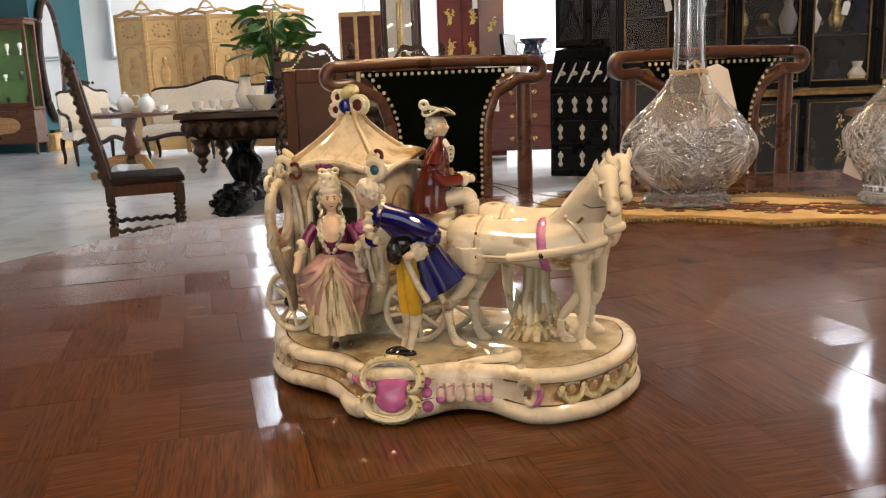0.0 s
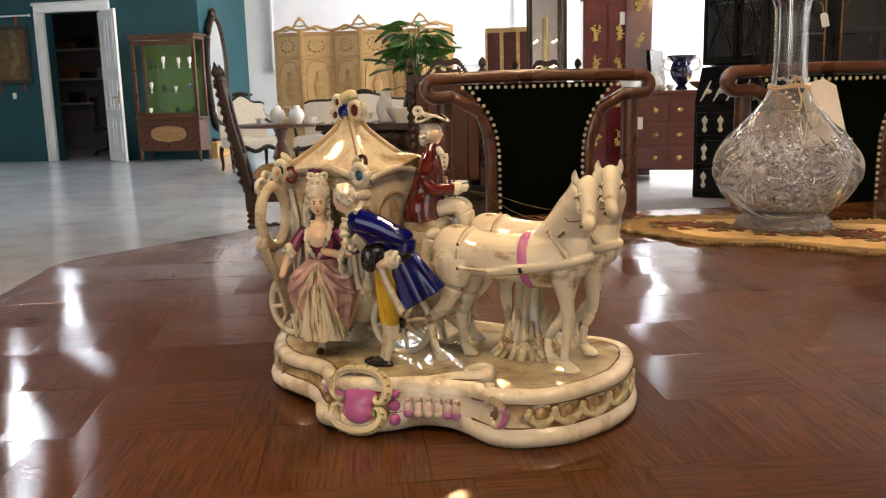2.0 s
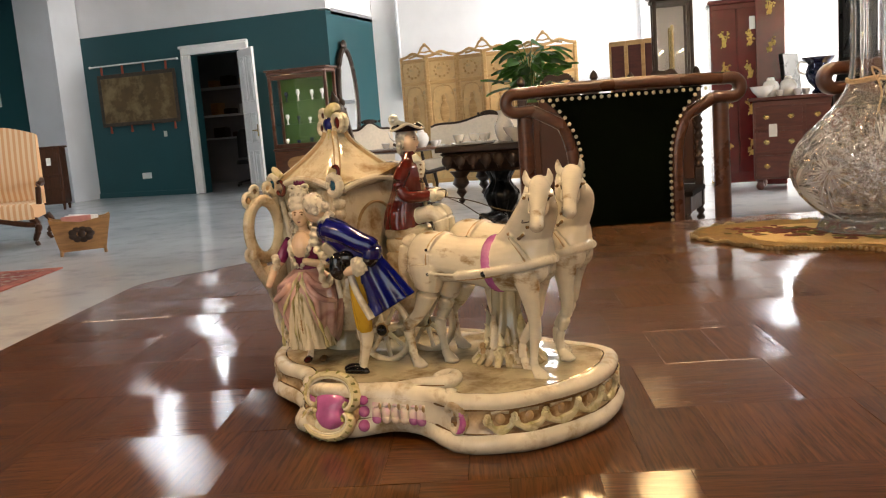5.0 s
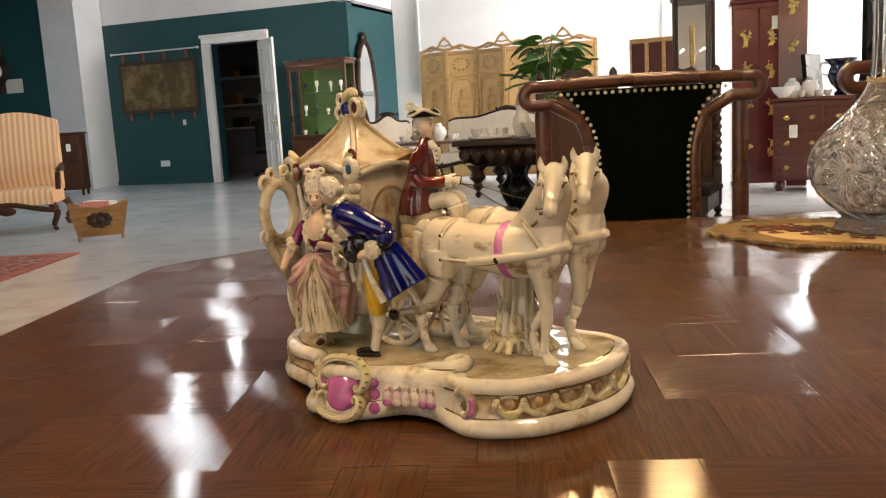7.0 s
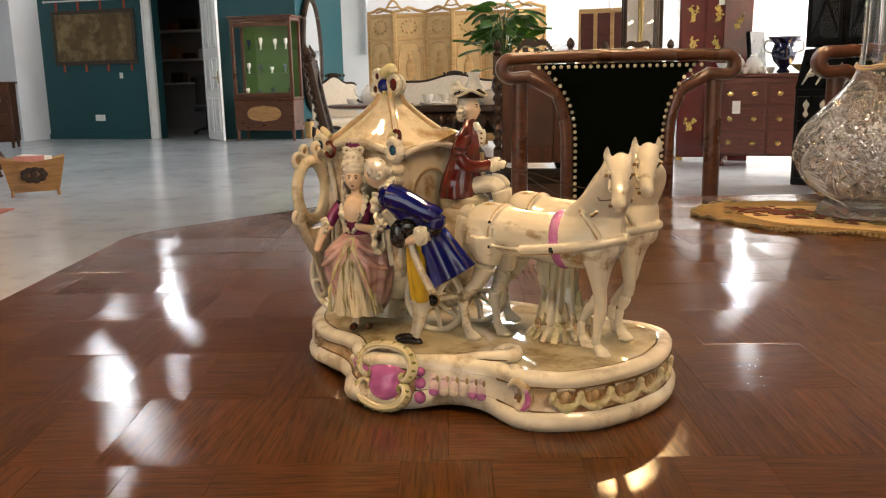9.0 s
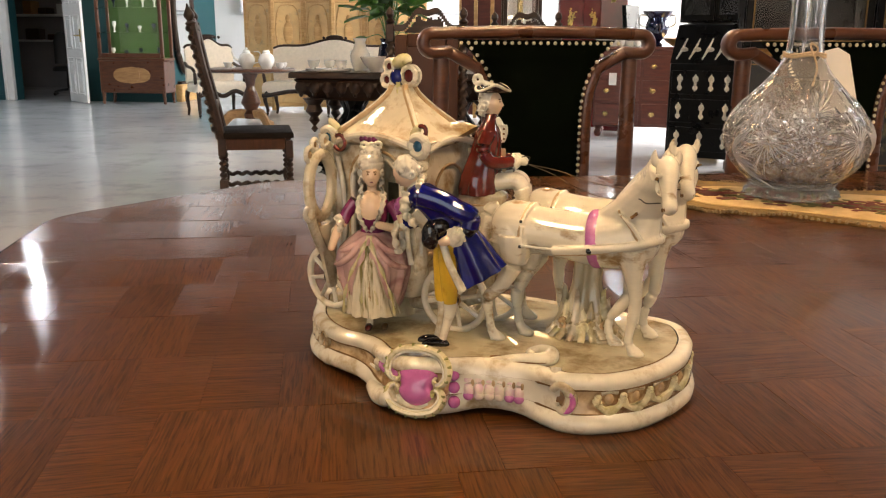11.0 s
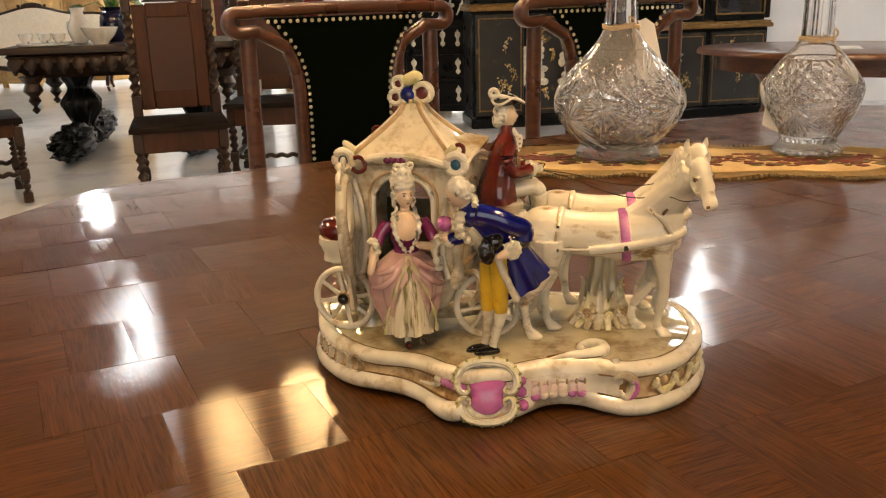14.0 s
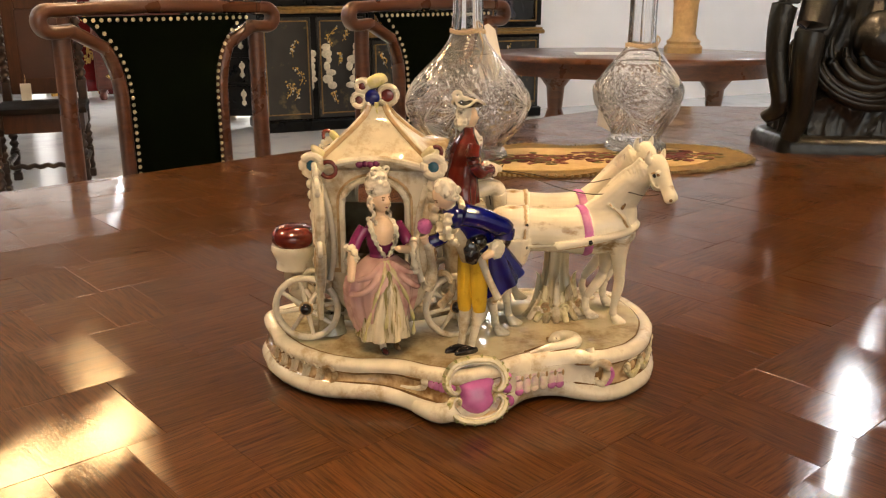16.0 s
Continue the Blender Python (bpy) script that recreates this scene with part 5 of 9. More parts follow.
        s.ball(P + Vector((0.0046 + dx * 1.16, -0.0118 + dy * 2.0, -0.0052)), (0.0016, 0.0015, 0.0012), 8, 6, slot=BROWN)
        s.ball(P + Vector((0.0043 + dx * 1.04, -0.0105 + dy * 1.7, -0.0032)), (0.0022, 0.0022, 0.0015), 8, 6, slot=WHITE)
        s.ball(P + Vector((0.0090 + dx * 0.60, -0.0264 + dy * 0.7, -0.0232)), (0.0012, 0.0010, 0.0014), 6, 4, slot=TAN)
    s.tube(spline([P + Vector((0.0004, -0.002, 0.0045)), P + Vector((0.0028, -0.0088, 0.0030)), P + Vector((0.0046, -0.0122, -0.0020))], 4), [0.0024, 0.0026, 0.0025, 0.0023, 0.0021, 0.0018, 0.0014, 0.001, 0.0005], 6, slot=WHITE)
    # painted cheek strap and a smudge on the shoulder
    s.tube(spline([P + Vector((0.0085, -0.0085, -0.0135)), P + Vector((0.0010, -0.0160, -0.0165)), P + Vector((-0.0040, -0.0105, -0.0120)), P + Vector((-0.0045, -0.0035, -0.0020))], 5), 0.0008, 6, slot=WHITE)
    s.tube([(0.043, -0.0158, 0.150), (0.047, -0.0140, 0.1535)], [0.0016, 0.0008], 6, slot=BROWN)
    # legs: forearm, knee, cannon, fetlock and hoof
    for (fx, fy), side in zip(front, (-1, 1)):
        bend = (fx - 0.046) * 0.5
        s.tube(spline([(0.0440, side * 0.0088, 0.126), (0.0450 + bend * 0.4, side * 0.0092 * 0.7 + fy * 0.3, 0.108), (0.0465 + bend, side * 0.003 + fy * 0.65, 0.086), (fx - 0.0035, fy, 0.068), (fx - 0.0045, fy, 0.056), (fx + 0.0005, fy, 0.0480)], 5),
               [0.0108, 0.0106, 0.0099, 0.0090, 0.0080, 0.0071, 0.0063, 0.0057, 0.0052, 0.0048, 0.0046, 0.0046, 0.0046, 0.0042, 0.0037, 0.0034, 0.0032, 0.0031, 0.0031, 0.0033, 0.0036, 0.0034, 0.0036, 0.0043, 0.0050, 0.0055], 14, slot=WHITE)
        s.ball((fx + 0.0015, fy, 0.0480), (0.0062, 0.0048, 0.0030), 12, 8, slot=WHITE)
    for (fx, fy), side in zip(rear, (-1, 1)):
        s.tube(spline([(-0.0440, side * 0.0090, 0.128), (-0.0450 + (fx + 0.055) * 0.4, side * 0.0095 * 0.8 + fy * 0.2, 0.108), (fx * 0.6 - 0.0195, side * 0.004 + fy * 0.6, 0.090), (fx - 0.0078, fy, 0.0785), (fx - 0.0062, fy, 0.064), (fx - 0.0048, fy, 0.055), (fx, fy, 0.0480)], 5),
               [0.0150, 0.0146, 0.0138, 0.0127, 0.0114, 0.0101, 0.0089, 0.0079, 0.0070, 0.0063, 0.0057, 0.0053, 0.0050, 0.0049, 0.0050, 0.0050, 0.0046, 0.0042, 0.0038, 0.0035, 0.0034, 0.0033, 0.0033, 0.0035, 0.0038, 0.0037, 0.0036, 0.0039, 0.0044, 0.0050, 0.0055], 14, slot=WHITE)
        s.ball((fx + 0.0015, fy, 0.0480), (0.0062, 0.0048, 0.0030), 12, 8, slot=WHITE)
    # tail
    s.tube(spline([(-0.061, 0, 0.147), (-0.0690, -0.002, 0.1425), (-0.0715, -0.004, 0.122), (-0.0690, -0.004, 0.098)], 6), [0.0040 + 0.002 * math.sin(math.pi * k / 18) for k in range(19)], 8, slot=WHITE)

    # harness: girth band, long trace, breeching, collar
    def hoop(x, z, ry, rz, w, slot, tilt=0.0):
        ring = [(x + tilt * math.sin(a), ry * math.cos(a), z + rz * math.sin(a)) for a in [k * math.pi / 16 for k in range(33)]]
        s.tube(ring, [(0.0012, w)] * 33, 8, slot=slot, up=(1, 0, 0))

    def strap(pts_, w, slot, t=0.0014):
        p = spline(pts_, 5)
        s.tube(p, [(t, w)] * len(p), 8, slot=slot)

    hoop(0.0160, 0.1294, 0.0194, 0.0206, 0.0034, PINK, tilt=-0.002)
    for sy in (-1, 1):
        strap([(-0.064, sy * 0.0116, 0.123), (-0.055, sy * 0.0186, 0.123), (-0.036, sy * 0.0203, 0.123), (-0.01, sy * 0.0193, 0.1225)], 0.0012, WHITE, 0.0011)
        strap([(-0.012, sy * 0.0191, 0.1215), (0.004, sy * 0.0206, 0.1240), (0.030, sy * 0.0209, 0.128), (0.048, sy * 0.0181, 0.131), (0.058, sy * 0.0098, 0.1330), (0.0625, sy * 0.0037, 0.1340)], 0.0032, WHITE, 0.0024)
        strap([(-0.010, sy * 0.0197, 0.1188), (0.006, sy * 0.0209, 0.1205), (0.030, sy * 0.0212, 0.1245)], 0.0006, TAN, 0.0010)
        strap([(-0.036, sy * 0.0197, 0.123), (-0.035, sy * 0.0191, 0.140), (-0.033, sy * 0.0112, 0.1485), (-0.032, 0, 0.1520)], 0.0009, WHITE, 0.0011)
        strap([(-0.0385, sy * 0.0198, 0.123), (-0.0375, sy * 0.0192, 0.140), (-0.0355, sy * 0.0112, 0.1488), (-0.0345, 0, 0.1522)], 0.0005, TAN, 0.0008)
        strap([(0.052, sy * 0.0153, 0.1335), (0.044, sy * 0.0179, 0.146), (0.035, sy * 0.0140, 0.1520), (0.028, 0, 0.1585)], 0.0014, WHITE, 0.0016)
        strap([(0.050, sy * 0.0160, 0.1330), (0.042, sy * 0.0180, 0.1450), (0.0335, sy * 0.0141, 0.1545)], 0.0005, TAN, 0.0012)
        s.ball((0.0160, sy * 0.0223, 0.1250), 0.0022, 8, 6, slot=BLACK)
        for x, z in ((-0.0365, 0.1225), (-0.0365, 0.141)):
            s.ball((x, sy * 0.0206, z), 0.0013, 8, 6, slot=BLACK)
    s.tube([(0.052, 0.0, 0.132), (0.0620, 0.0, 0.1340), (0.0645, 0.0, 0.1345)], [0.0050, 0.0040, 0.0022], 8, slot=WHITE)
    return s


H1 = pose(0.0670, -0.0330, 0, 0, 0, -18)
H2 = pose(0.0885, 0.0025, 0.0040, 0, 0, -18)
HORSE = [G_HORSE if g == G_WHITE else g for g in FIG]
for at, front, rear, poll in ((H1, ((0.0490, -0.0062), (0.0300, 0.0098)), ((-0.0548, -0.0165), (-0.0392, 0.0045)), (0.0655, -0.0185, 0.1870)),
                              (H2, ((0.0420, -0.0105), (0.0290, 0.0080)), ((-0.0560, -0.0080), (-0.0320, 0.0170)), (0.0605, -0.0210, 0.1870))):
    horse = moulded("horse", horse_shape(front, rear, poll), HORSE, group, "ivory glazed horse with lilac girth band", at, 0.0007, 8)
    skin = BVHTree.FromPolygons([v.co.copy() for v in horse.data.vertices], [tuple(f.vertices) for f in horse.data.polygons])
    P, across = Vector(poll), Vector((0.93, 0.36, 0)).normalized()

    def painted(name, start, way, size, material, label, along=(0, 0, 1)):
        """A touch of colour laid on the skin where a line from start meets it."""
        at_, normal = skin.ray_cast(start, way)[:2]
        if at_ is None:
            return
        u = (Vector(along) - normal * normal.dot(Vector(along))).normalized()
        m_ = Matrix((u, normal.cross(u), normal)).transposed().to_4x4()
        part(name, Shape().ball((0, 0, 0), size, 12, 8), [material], horse, label, Matrix.Translation(at_) @ m_)

    for side in (-1, 1):
        aim = P + Vector((0.0036, -0.0090, -0.0070))
        painted("eye", aim + across * side * 0.03, across * -side, (0.0017, 0.0024, 0.0008), G_BLACK, "dark painted eye", (0, -0.3, -1))
        painted("eyelid", aim + Vector((0, 0.0004, 0.0022)) + across * side * 0.03, across * -side, (0.0009, 0.0030, 0.0009), G_TAN, "tan painted eyelid", (0, -0.3, -1))
        aim = P + Vector((0.0086, -0.0238, -0.0232))
        painted("nostril", aim + across * side * 0.03 + Vector((0, -0.004, 0)), across * -side, (0.0013, 0.0010, 0.0005), G_BROWN, "brown painted nostril")

# --- coach ---
COACH = pose(-0.0776, 0.0295, 0, 0, 0, -30)

s = Shape()
# the tub: a bombe body that narrows to the floor
XC, HX, HY = 0.006, 0.0445, 0.0315


def ring_box(z, k, ky, r=0.35):
    out = []
    for i in range(32):
        a = 2 * math.pi * i / 32
        c, q = math.cos(a), math.sin(a)
        out.append((XC + HX * k * math.copysign(abs(c) ** r, c), HY * ky * math.copysign(abs(q) ** r, q), z))
    return out


s.rings([ring_box(0.066, 0.55, 0.62), ring_box(0.069, 0.66, 0.72), ring_box(0.078, 0.80, 0.84), ring_box(0.092, 0.92, 0.94), ring_box(0.104, 0.97, 0.98), ring_box(0.108, 0.985, 1.0), ring_box(0.108, 0.88, 0.86), ring_box(0.080, 0.70, 0.70), ring_box(0.076, 0.3, 0.3)], slot=CREAM)
s.tube(ring_box(0.1075, 0.985, 1.0), 0.0022, 8, slot=TAN, closed=True)
body = part("coach_body", s, FIG, group, "cream bombe coach body with arched openings", COACH)


def arch_panel(y, thick, slot_in):
    """A wall with an arched opening, between the corner posts."""
    p = Shape()
    outer, innr = [], []
    n = 28
    w, z0, z1 = 0.0255, 0.106, 0.182
    for k in range(n + 1):
        t = k / n
        # up one side, over the arch, down the other
        if t < 0.25:
            innr.append((XC - w, z0 + (z1 - 0.022 - z0) * t / 0.25))
            outer.append((XC - HX * 0.99, z0 + (0.190 - z0) * t / 0.25))
        elif t > 0.75:
            u = (1 - t) / 0.25
            innr.append((XC + w, z0 + (z1 - 0.022 - z0) * u))
            outer.append((XC + HX * 0.99, z0 + (0.190 - z0) * u))
        else:
            u = (t - 0.25) / 0.5
            a = math.pi * (1 - u)
            innr.append((XC + w * math.cos(a), z1 - 0.022 + 0.022 * math.sin(a)))
            outer.append((XC + HX * 0.99 * (2 * u - 1), 0.190 + 0.006 * math.sin(math.pi * u)))
    loops = [[(x, y, z) for x, z in outer], [(x, y, z) for x, z in innr], [(x, y + thick, z) for x, z in innr], [(x, y + thick, z) for x, z in outer]]
    p.rings(loops, closed=False, caps=False, slot=CREAM)
    p.tube([(x, y - math.copysign(0.001, thick), z) for x, z in innr], 0.0024, 8, slot=WHITE)
    p.tube([(x * 1.0 + (x - XC) * 0.13, y - math.copysign(0.0005, thick), z + 0.0035) for x, z in innr], 0.0011, 6, slot=TAN)
    return p


part("door_wall", arch_panel(-HY, 0.005, OLIVE), FIG, body, "cream wall with moulded arch")
part("far_wall", arch_panel(HY, -0.005, OLIVE), FIG, body, "cream wall with moulded arch")
part("lining", Shape().box((XC, HY - 0.0075, 0.1275), (0.074, 0.002, 0.045), 0.0008), [G_OLIVE], body, "olive painted inside")
for sx in (-1, 1):
    q = Shape()
    x = XC + sx * HX * 0.97
    loops = []
    for k in range(13):
        t = k / 12
        z = 0.106 + 0.086 * t
        bow = sx * 0.004 * math.sin(math.pi * t)
        loops.append([(x + bow, -HY + 2 * HY * j / 10, z) for j in range(11)] + [(x + bow - sx * 0.004, HY - 2 * HY * j / 10, z) for j in range(11)])
    q.rings(loops, slot=CREAM)
    arch = []
    for k in range(33):
        a = math.pi * k / 32
        arch.append((x + sx * 0.0046, 0.020 * math.cos(a), 0.150 + 0.026 * math.sin(a)))
    arch = [(x + sx * 0.001, 0.021, 0.112), (x + sx * 0.003, 0.0205, 0.13)] + arch + [(x + sx * 0.003, -0.0205, 0.13), (x + sx * 0.001, -0.021, 0.112)]
    q.tube(arch, 0.0012, 6, slot=TAN)
    part("end_wall", q, FIG, body, "cream end wall with arched panel line")


for sx in (-1, 1):
    for sy in (-1, 1):
        q = Shape()
        x, y = XC + sx * HX, sy * HY
        q.tube(spline([(x - sx * 0.004, y - sy * 0.002, 0.092), (x, y, 0.110), (x - sx * 0.003, y, 0.135), (x - sx * 0.002, y, 0.160), (x + sx * 0.002, y + sy * 0.001, 0.185)], 6), [0.0046 + 0.0012 * math.sin(k * 0.55) for k in range(25)], 10, slot=CREAM)
        q.tube(spline([(x - sx * 0.008, y + sy * 0.003, 0.100), (x - sx * 0.012, y + sy * 0.0035, 0.125), (x - sx * 0.0095, y + sy * 0.003, 0.155), (x - sx * 0.004, y + sy * 0.003, 0.178)], 6), [0.0024] * 19, 8, slot=WHITE)
        if sx > 0 and sy > 0:
            part("corner_post", q, FIG, body, "plain cream corner post behind the driver")
            continue
        # stacked shells under the corner scroll
        for k in range(4):
            q.ball((x + sx * 0.002, y + sy * 0.003, 0.178 - k * 0.0085), (0.0062 - 0.0006 * k, 0.0058 - 0.0006 * k, 0.0050), 10, 6, slot=WHITE)
        q.tube([(x + sx * 0.002 + 0.0072 * math.cos(a), y + sy * 0.006, 0.193 + 0.0072 * math.sin(a)) for a in [k * math.pi / 10 for k in range(20)]], 0.0036, 8, slot=WHITE, closed=True)
        q.ball((x + sx * 0.002, y + sy * 0.0060, 0.193), (0.0046, 0.0034, 0.0046), 12, 8, slot=TEALGEM)
        q.tube([(x + sx * 0.0035 - sx * 0.014 + 0.006 * math.cos(a), y + sy * 0.007, 0.190 + 0.006 * math.sin(a)) for a in [k * math.pi / 8 for k in range(16)]] if sy < 0 and sx < 0 else [(x + sx * 0.004 + 0.004 * math.cos(a), y + sy * 0.005, 0.204 + 0.004 * math.sin(a)) for a in [k * math.pi / 8 for k in range(16)]], 0.0018, 8, slot=MAROON, closed=True)
        q.tube(spline([(x - sx * 0.006, y + sy * 0.003, 0.200), (x, y + sy * 0.005, 0.206), (x + sx * 0.001, y + sy * 0.004, 0.2085)], 4), [0.003, 0.0034, 0.0034, 0.0032, 0.003, 0.0027, 0.0022, 0.0016, 0.0008], 8, slot=GREEN)
        moulded("corner_post", q, FIG, body, "cream corner post with scroll and teal gem", voxel=0.0005, turns=3)

# roof: an ogee canopy with ridges, eaves and a jewelled crown
s = Shape()
prof = [(0.187, 1.02, 1.04), (0.190, 1.14, 1.18), (0.1935, 1.17, 1.22), (0.196, 1.10, 1.14), (0.200, 0.96, 0.98), (0.206, 0.78, 0.79), (0.213, 0.58, 0.58), (0.220, 0.40, 0.40), (0.226, 0.26, 0.28), (0.231, 0.19, 0.22), (0.234, 0.16, 0.2)]
lp = []
for z, kx, ky in prof:
    flare = lambda p: 0.010 * max(0, p[1] / HY) * max(0, (p[0] - XC) / HX) if z < 0.204 else 0
    lp.append([(p[0] + 0.5 * flare(p), p[1], p[2] + flare(p) + (0.0055 * (abs(math.sin(2 * math.pi * i / 32 * 2 + math.pi / 2)) - 0.5) if z < 0.198 else 0)) for i, p in enumerate(ring_box(z, kx, ky, 0.42))])
s.rings(lp, slot=CREAM)
roof_pieces = []
for sx in (-1, 1):
    for sy in (-1, 1):
        pts = []
        for z, kx, ky in prof[3:]:
            c = 0.70710678 ** 0.42
            pts.append((XC + HX * kx * sx * c * 1.01, HY * ky * sy * c * 1.01, z + 0.0008))
        q = Shape()
        q.tube(spline(pts, 3), 0.0027, 8, slot=TAN)
        q.tube([(p.x, p.y, p.z + 0.0016) for p in spline(pts, 3)], 0.0019, 8, slot=WHITE)
        roof_pieces.append(("roof_ridge", q))
for sy in (-1, 1):
    pts = [(XC + HX * 1.05 * (2 * k / 24 - 1), sy * HY * 1.16, 0.189 + 0.009 * math.sin(math.pi * k / 24)) for k in range(25)]
    roof_pieces.append(("eave_roll", Shape().tube(pts, 0.0029, 8, slot=WHITE)))
    q = Shape()
    for k in range(4):
        q.ball((XC - 0.010 + 0.0042 * k, sy * HY * 1.16, 0.1945 + 0.0006 * (k % 2)), (0.0036, 0.0032, 0.0036), 10, 6, slot=PLUM)
    roof_pieces.append(("rose_knot", q))
for sx in (-1, 1):
    pts = [(XC + sx * HX * 1.13, HY * (2 * k / 20 - 1), 0.189 + 0.007 * math.sin(math.pi * k / 20)) for k in range(21)]
    roof_pieces.append(("eave_roll", Shape().tube(pts, 0.0027, 8, slot=WHITE)))
roof = part("coach_roof", s, FIG, group, "cream ogee roof with ridges and scalloped eaves", COACH)
for name, q in roof_pieces:
    part(name, q, FIG, roof)
s = Shape()
FX = 0.002
for k in range(6):
    a = 2 * math.pi * k / 6
    s.tube(spline([(FX + 0.011 * math.cos(a), 0.009 * math.sin(a), 0.224), (FX + 0.008 * math.cos(a), 0.007 * math.sin(a), 0.231), (FX + 0.009 * math.cos(a), 0.008 * math.sin(a), 0.235)], 4), 0.0022, 6, slot=GREEN if k % 2 else WHITE)
for sy in (-1, 1):
    s.ball((FX, sy * 0.0035, 0.2395), (0.0078, 0.0055, 0.0078), 14, 10, slot=BLUE)
    for cx_, cz, r, sl in ((0.0145, 0.241, 0.0085, MAROON), (-0.0130, 0.2365, 0.0062, MAROON), (-0.0095, 0.2495, 0.0058, MAROON)):
        s.tube([(FX + cx_ + r * math.cos(a), sy * 0.003, cz + r * math.sin(a)) for a in [k * math.pi / 10 for k in range(20)]], 0.0026, 8, slot=WHITE, closed=True)
        s.ball((FX + cx_, sy * 0.0015, cz), (r * 0.9, 0.0024, r * 0.9), 12, 8, slot=sl)
s.tube(spline([(FX - 0.006, 0, 0.2500), (FX + 0.001, -0.001, 0.2535), (FX + 0.008, 0, 0.2560), (FX + 0.011, 0, 0.2520)], 5), [0.0045 + 0.002 * math.sin(math.pi * k / 15) for k in range(16)], 10, slot=GREEN)
part("crown", s, FIG, roof, "scrolled crown with blue and maroon gems", Matrix.Translation((0.0003, 0, 0.0445)) @ Matrix.Diagonal((0.82, 0.82, 0.82, 1)))

# open door with an oval window, swung out towards the lady's side
DOOR = pose(XC - HX - 0.001, -HY - 0.003, 0, 0, 0, -74)
s = Shape()
ov = [(0.0215 + 0.0185 * math.cos(a), 0, 0.157 + 0.0245 * math.sin(a)) for a in [k * math.pi / 24 for k in range(48)]]
s.tube(ov, [(0.0052, 0.0044)] * 48, 10, slot=CREAM, closed=True, up=(0, 1, 0))
s.tube([(0.0215 + (x - 0.0215) * 0.84, -0.002, 0.157 + (z - 0.157) * 0.88) for x, y, z in ov], 0.0012, 6, slot=TAN, closed=True)
s.tube(spline([(0.002, 0, 0.100), (0.004, 0, 0.122), (0.003, 0, 0.150), (0.005, 0, 0.182), (0.012, 0, 0.190)], 6), 0.0034, 8, slot=CREAM)
s.tube(spline([(0.036, 0, 0.146), (0.038, 0, 0.134), (0.030, 0, 0.118), (0.020, 0, 0.104), (0.010, 0, 0.094)], 6), [0.0042] * 25, 8, slot=CREAM)
s.tube(spline([(0.033, -0.001, 0.138), (0.024, -0.002, 0.124), (0.014, -0.001, 0.112)], 6), [0.0030] * 13, 8, slot=TAN)
for x, z, r in ((0.036, 0.183, 0.0055), (0.028, 0.190, 0.0042), (0.040, 0.137, 0.0050), (0.012, 0.191, 0.0045)):
    s.tube([(x + r * math.cos(a), -0.001, z + r * math.sin(a)) for a in [k * math.pi / 8 for k in range(16)]], 0.0021, 8, slot=WHITE, closed=True)
    s.ball((x, -0.001, z), (r * 0.5, 0.002, r * 0.5), 8, 6, slot=TAN)
loops = []
for k in range(9):
    t = k / 8
    z = 0.070 + 0.055 * t
    x0, x1 = 0.001, 0.012 + 0.020 * t
    loops.append([(x0, -0.0015, z), ((x0 + x1) / 2, -0.003, z), (x1, -0.0015, z), (x1, 0.0015, z), ((x0 + x1) / 2, 0.003, z), (x0, 0.0015, z)])
s.rings(loops, slot=CREAM)
moulded("coach_door", s, FIG, body, "open cream door with a scrolled oval window", DOOR, 0.0005, 4)

# rear boot with the maroon cushion, driver's box
s = Shape()
s.rings([[(-0.068 + 0.0185 * k_ * math.cos(a), 0.004 + 0.0185 * k_ * math.sin(a), z) for a in [j * math.pi / 10 for j in range(20)]] for z, k_ in ((0.098, 0.85), (0.104, 0.8), (0.110, 0.95), (0.114, 1.04), (0.118, 1.0))], slot=WHITE)
s.rings([[(-0.068 + 0.0185 * k_ * math.cos(a), 0.004 + 0.0185 * k_ * math.sin(a), z) for a in [j * math.pi / 10 for j in range(20)]] for z, k_ in ((0.118, 0.86), (0.122, 0.98), (0.128, 0.96), (0.133, 0.75), (0.135, 0.3))], slot=MAROON)
s.tube(spline([(-0.052, 0.004, 0.070), (-0.066, 0.004, 0.080), (-0.068, 0.004, 0.100)], 5), [0.0085 + 0.0002 * k for k in range(11)], 10, slot=CREAM)
part("rear_seat", s, FIG, body, "maroon cushion on an ivory rear boot")


def wheel(m):
    R, n = 0.0255, 40
    ring = [(R * math.cos(a), 0, R * math.sin(a)) for a in [k * 2 * math.pi / n for k in range(n)]]
    w = part("wheel", Shape().tube(ring, [(0.0028, 0.0032)] * n, 10, slot=WHITE, closed=True, up=(0, 1, 0)), FIG, group, "ivory spoked wheel with black hub", m)
    for k in range(8):
        a = 2 * math.pi * k / 8 + 0.2
        part("spoke", Shape().tube([(0.004 * math.cos(a), 0, 0.004 * math.sin(a)), (0.015 * math.cos(a), 0, 0.015 * math.sin(a)), (0.0245 * math.cos(a), 0, 0.0245 * math.sin(a))], [0.0024, 0.0018, 0.0019], 8, slot=WHITE), FIG, w)
    hub = Shape().lathe([(0.0058, -0.0028), (0.0062, 0.0), (0.0058, 0.0028)], 16, pose(0, 0, 0, 90), slot=TAN)
    for sy in (-1, 1):
        hub.ball((0, sy * 0.0035, 0), (0.0048, 0.0036, 0.0048), 14, 8, slot=BLACK)
    part("hub", hub, FIG, w, "glossy black hub")
    return w


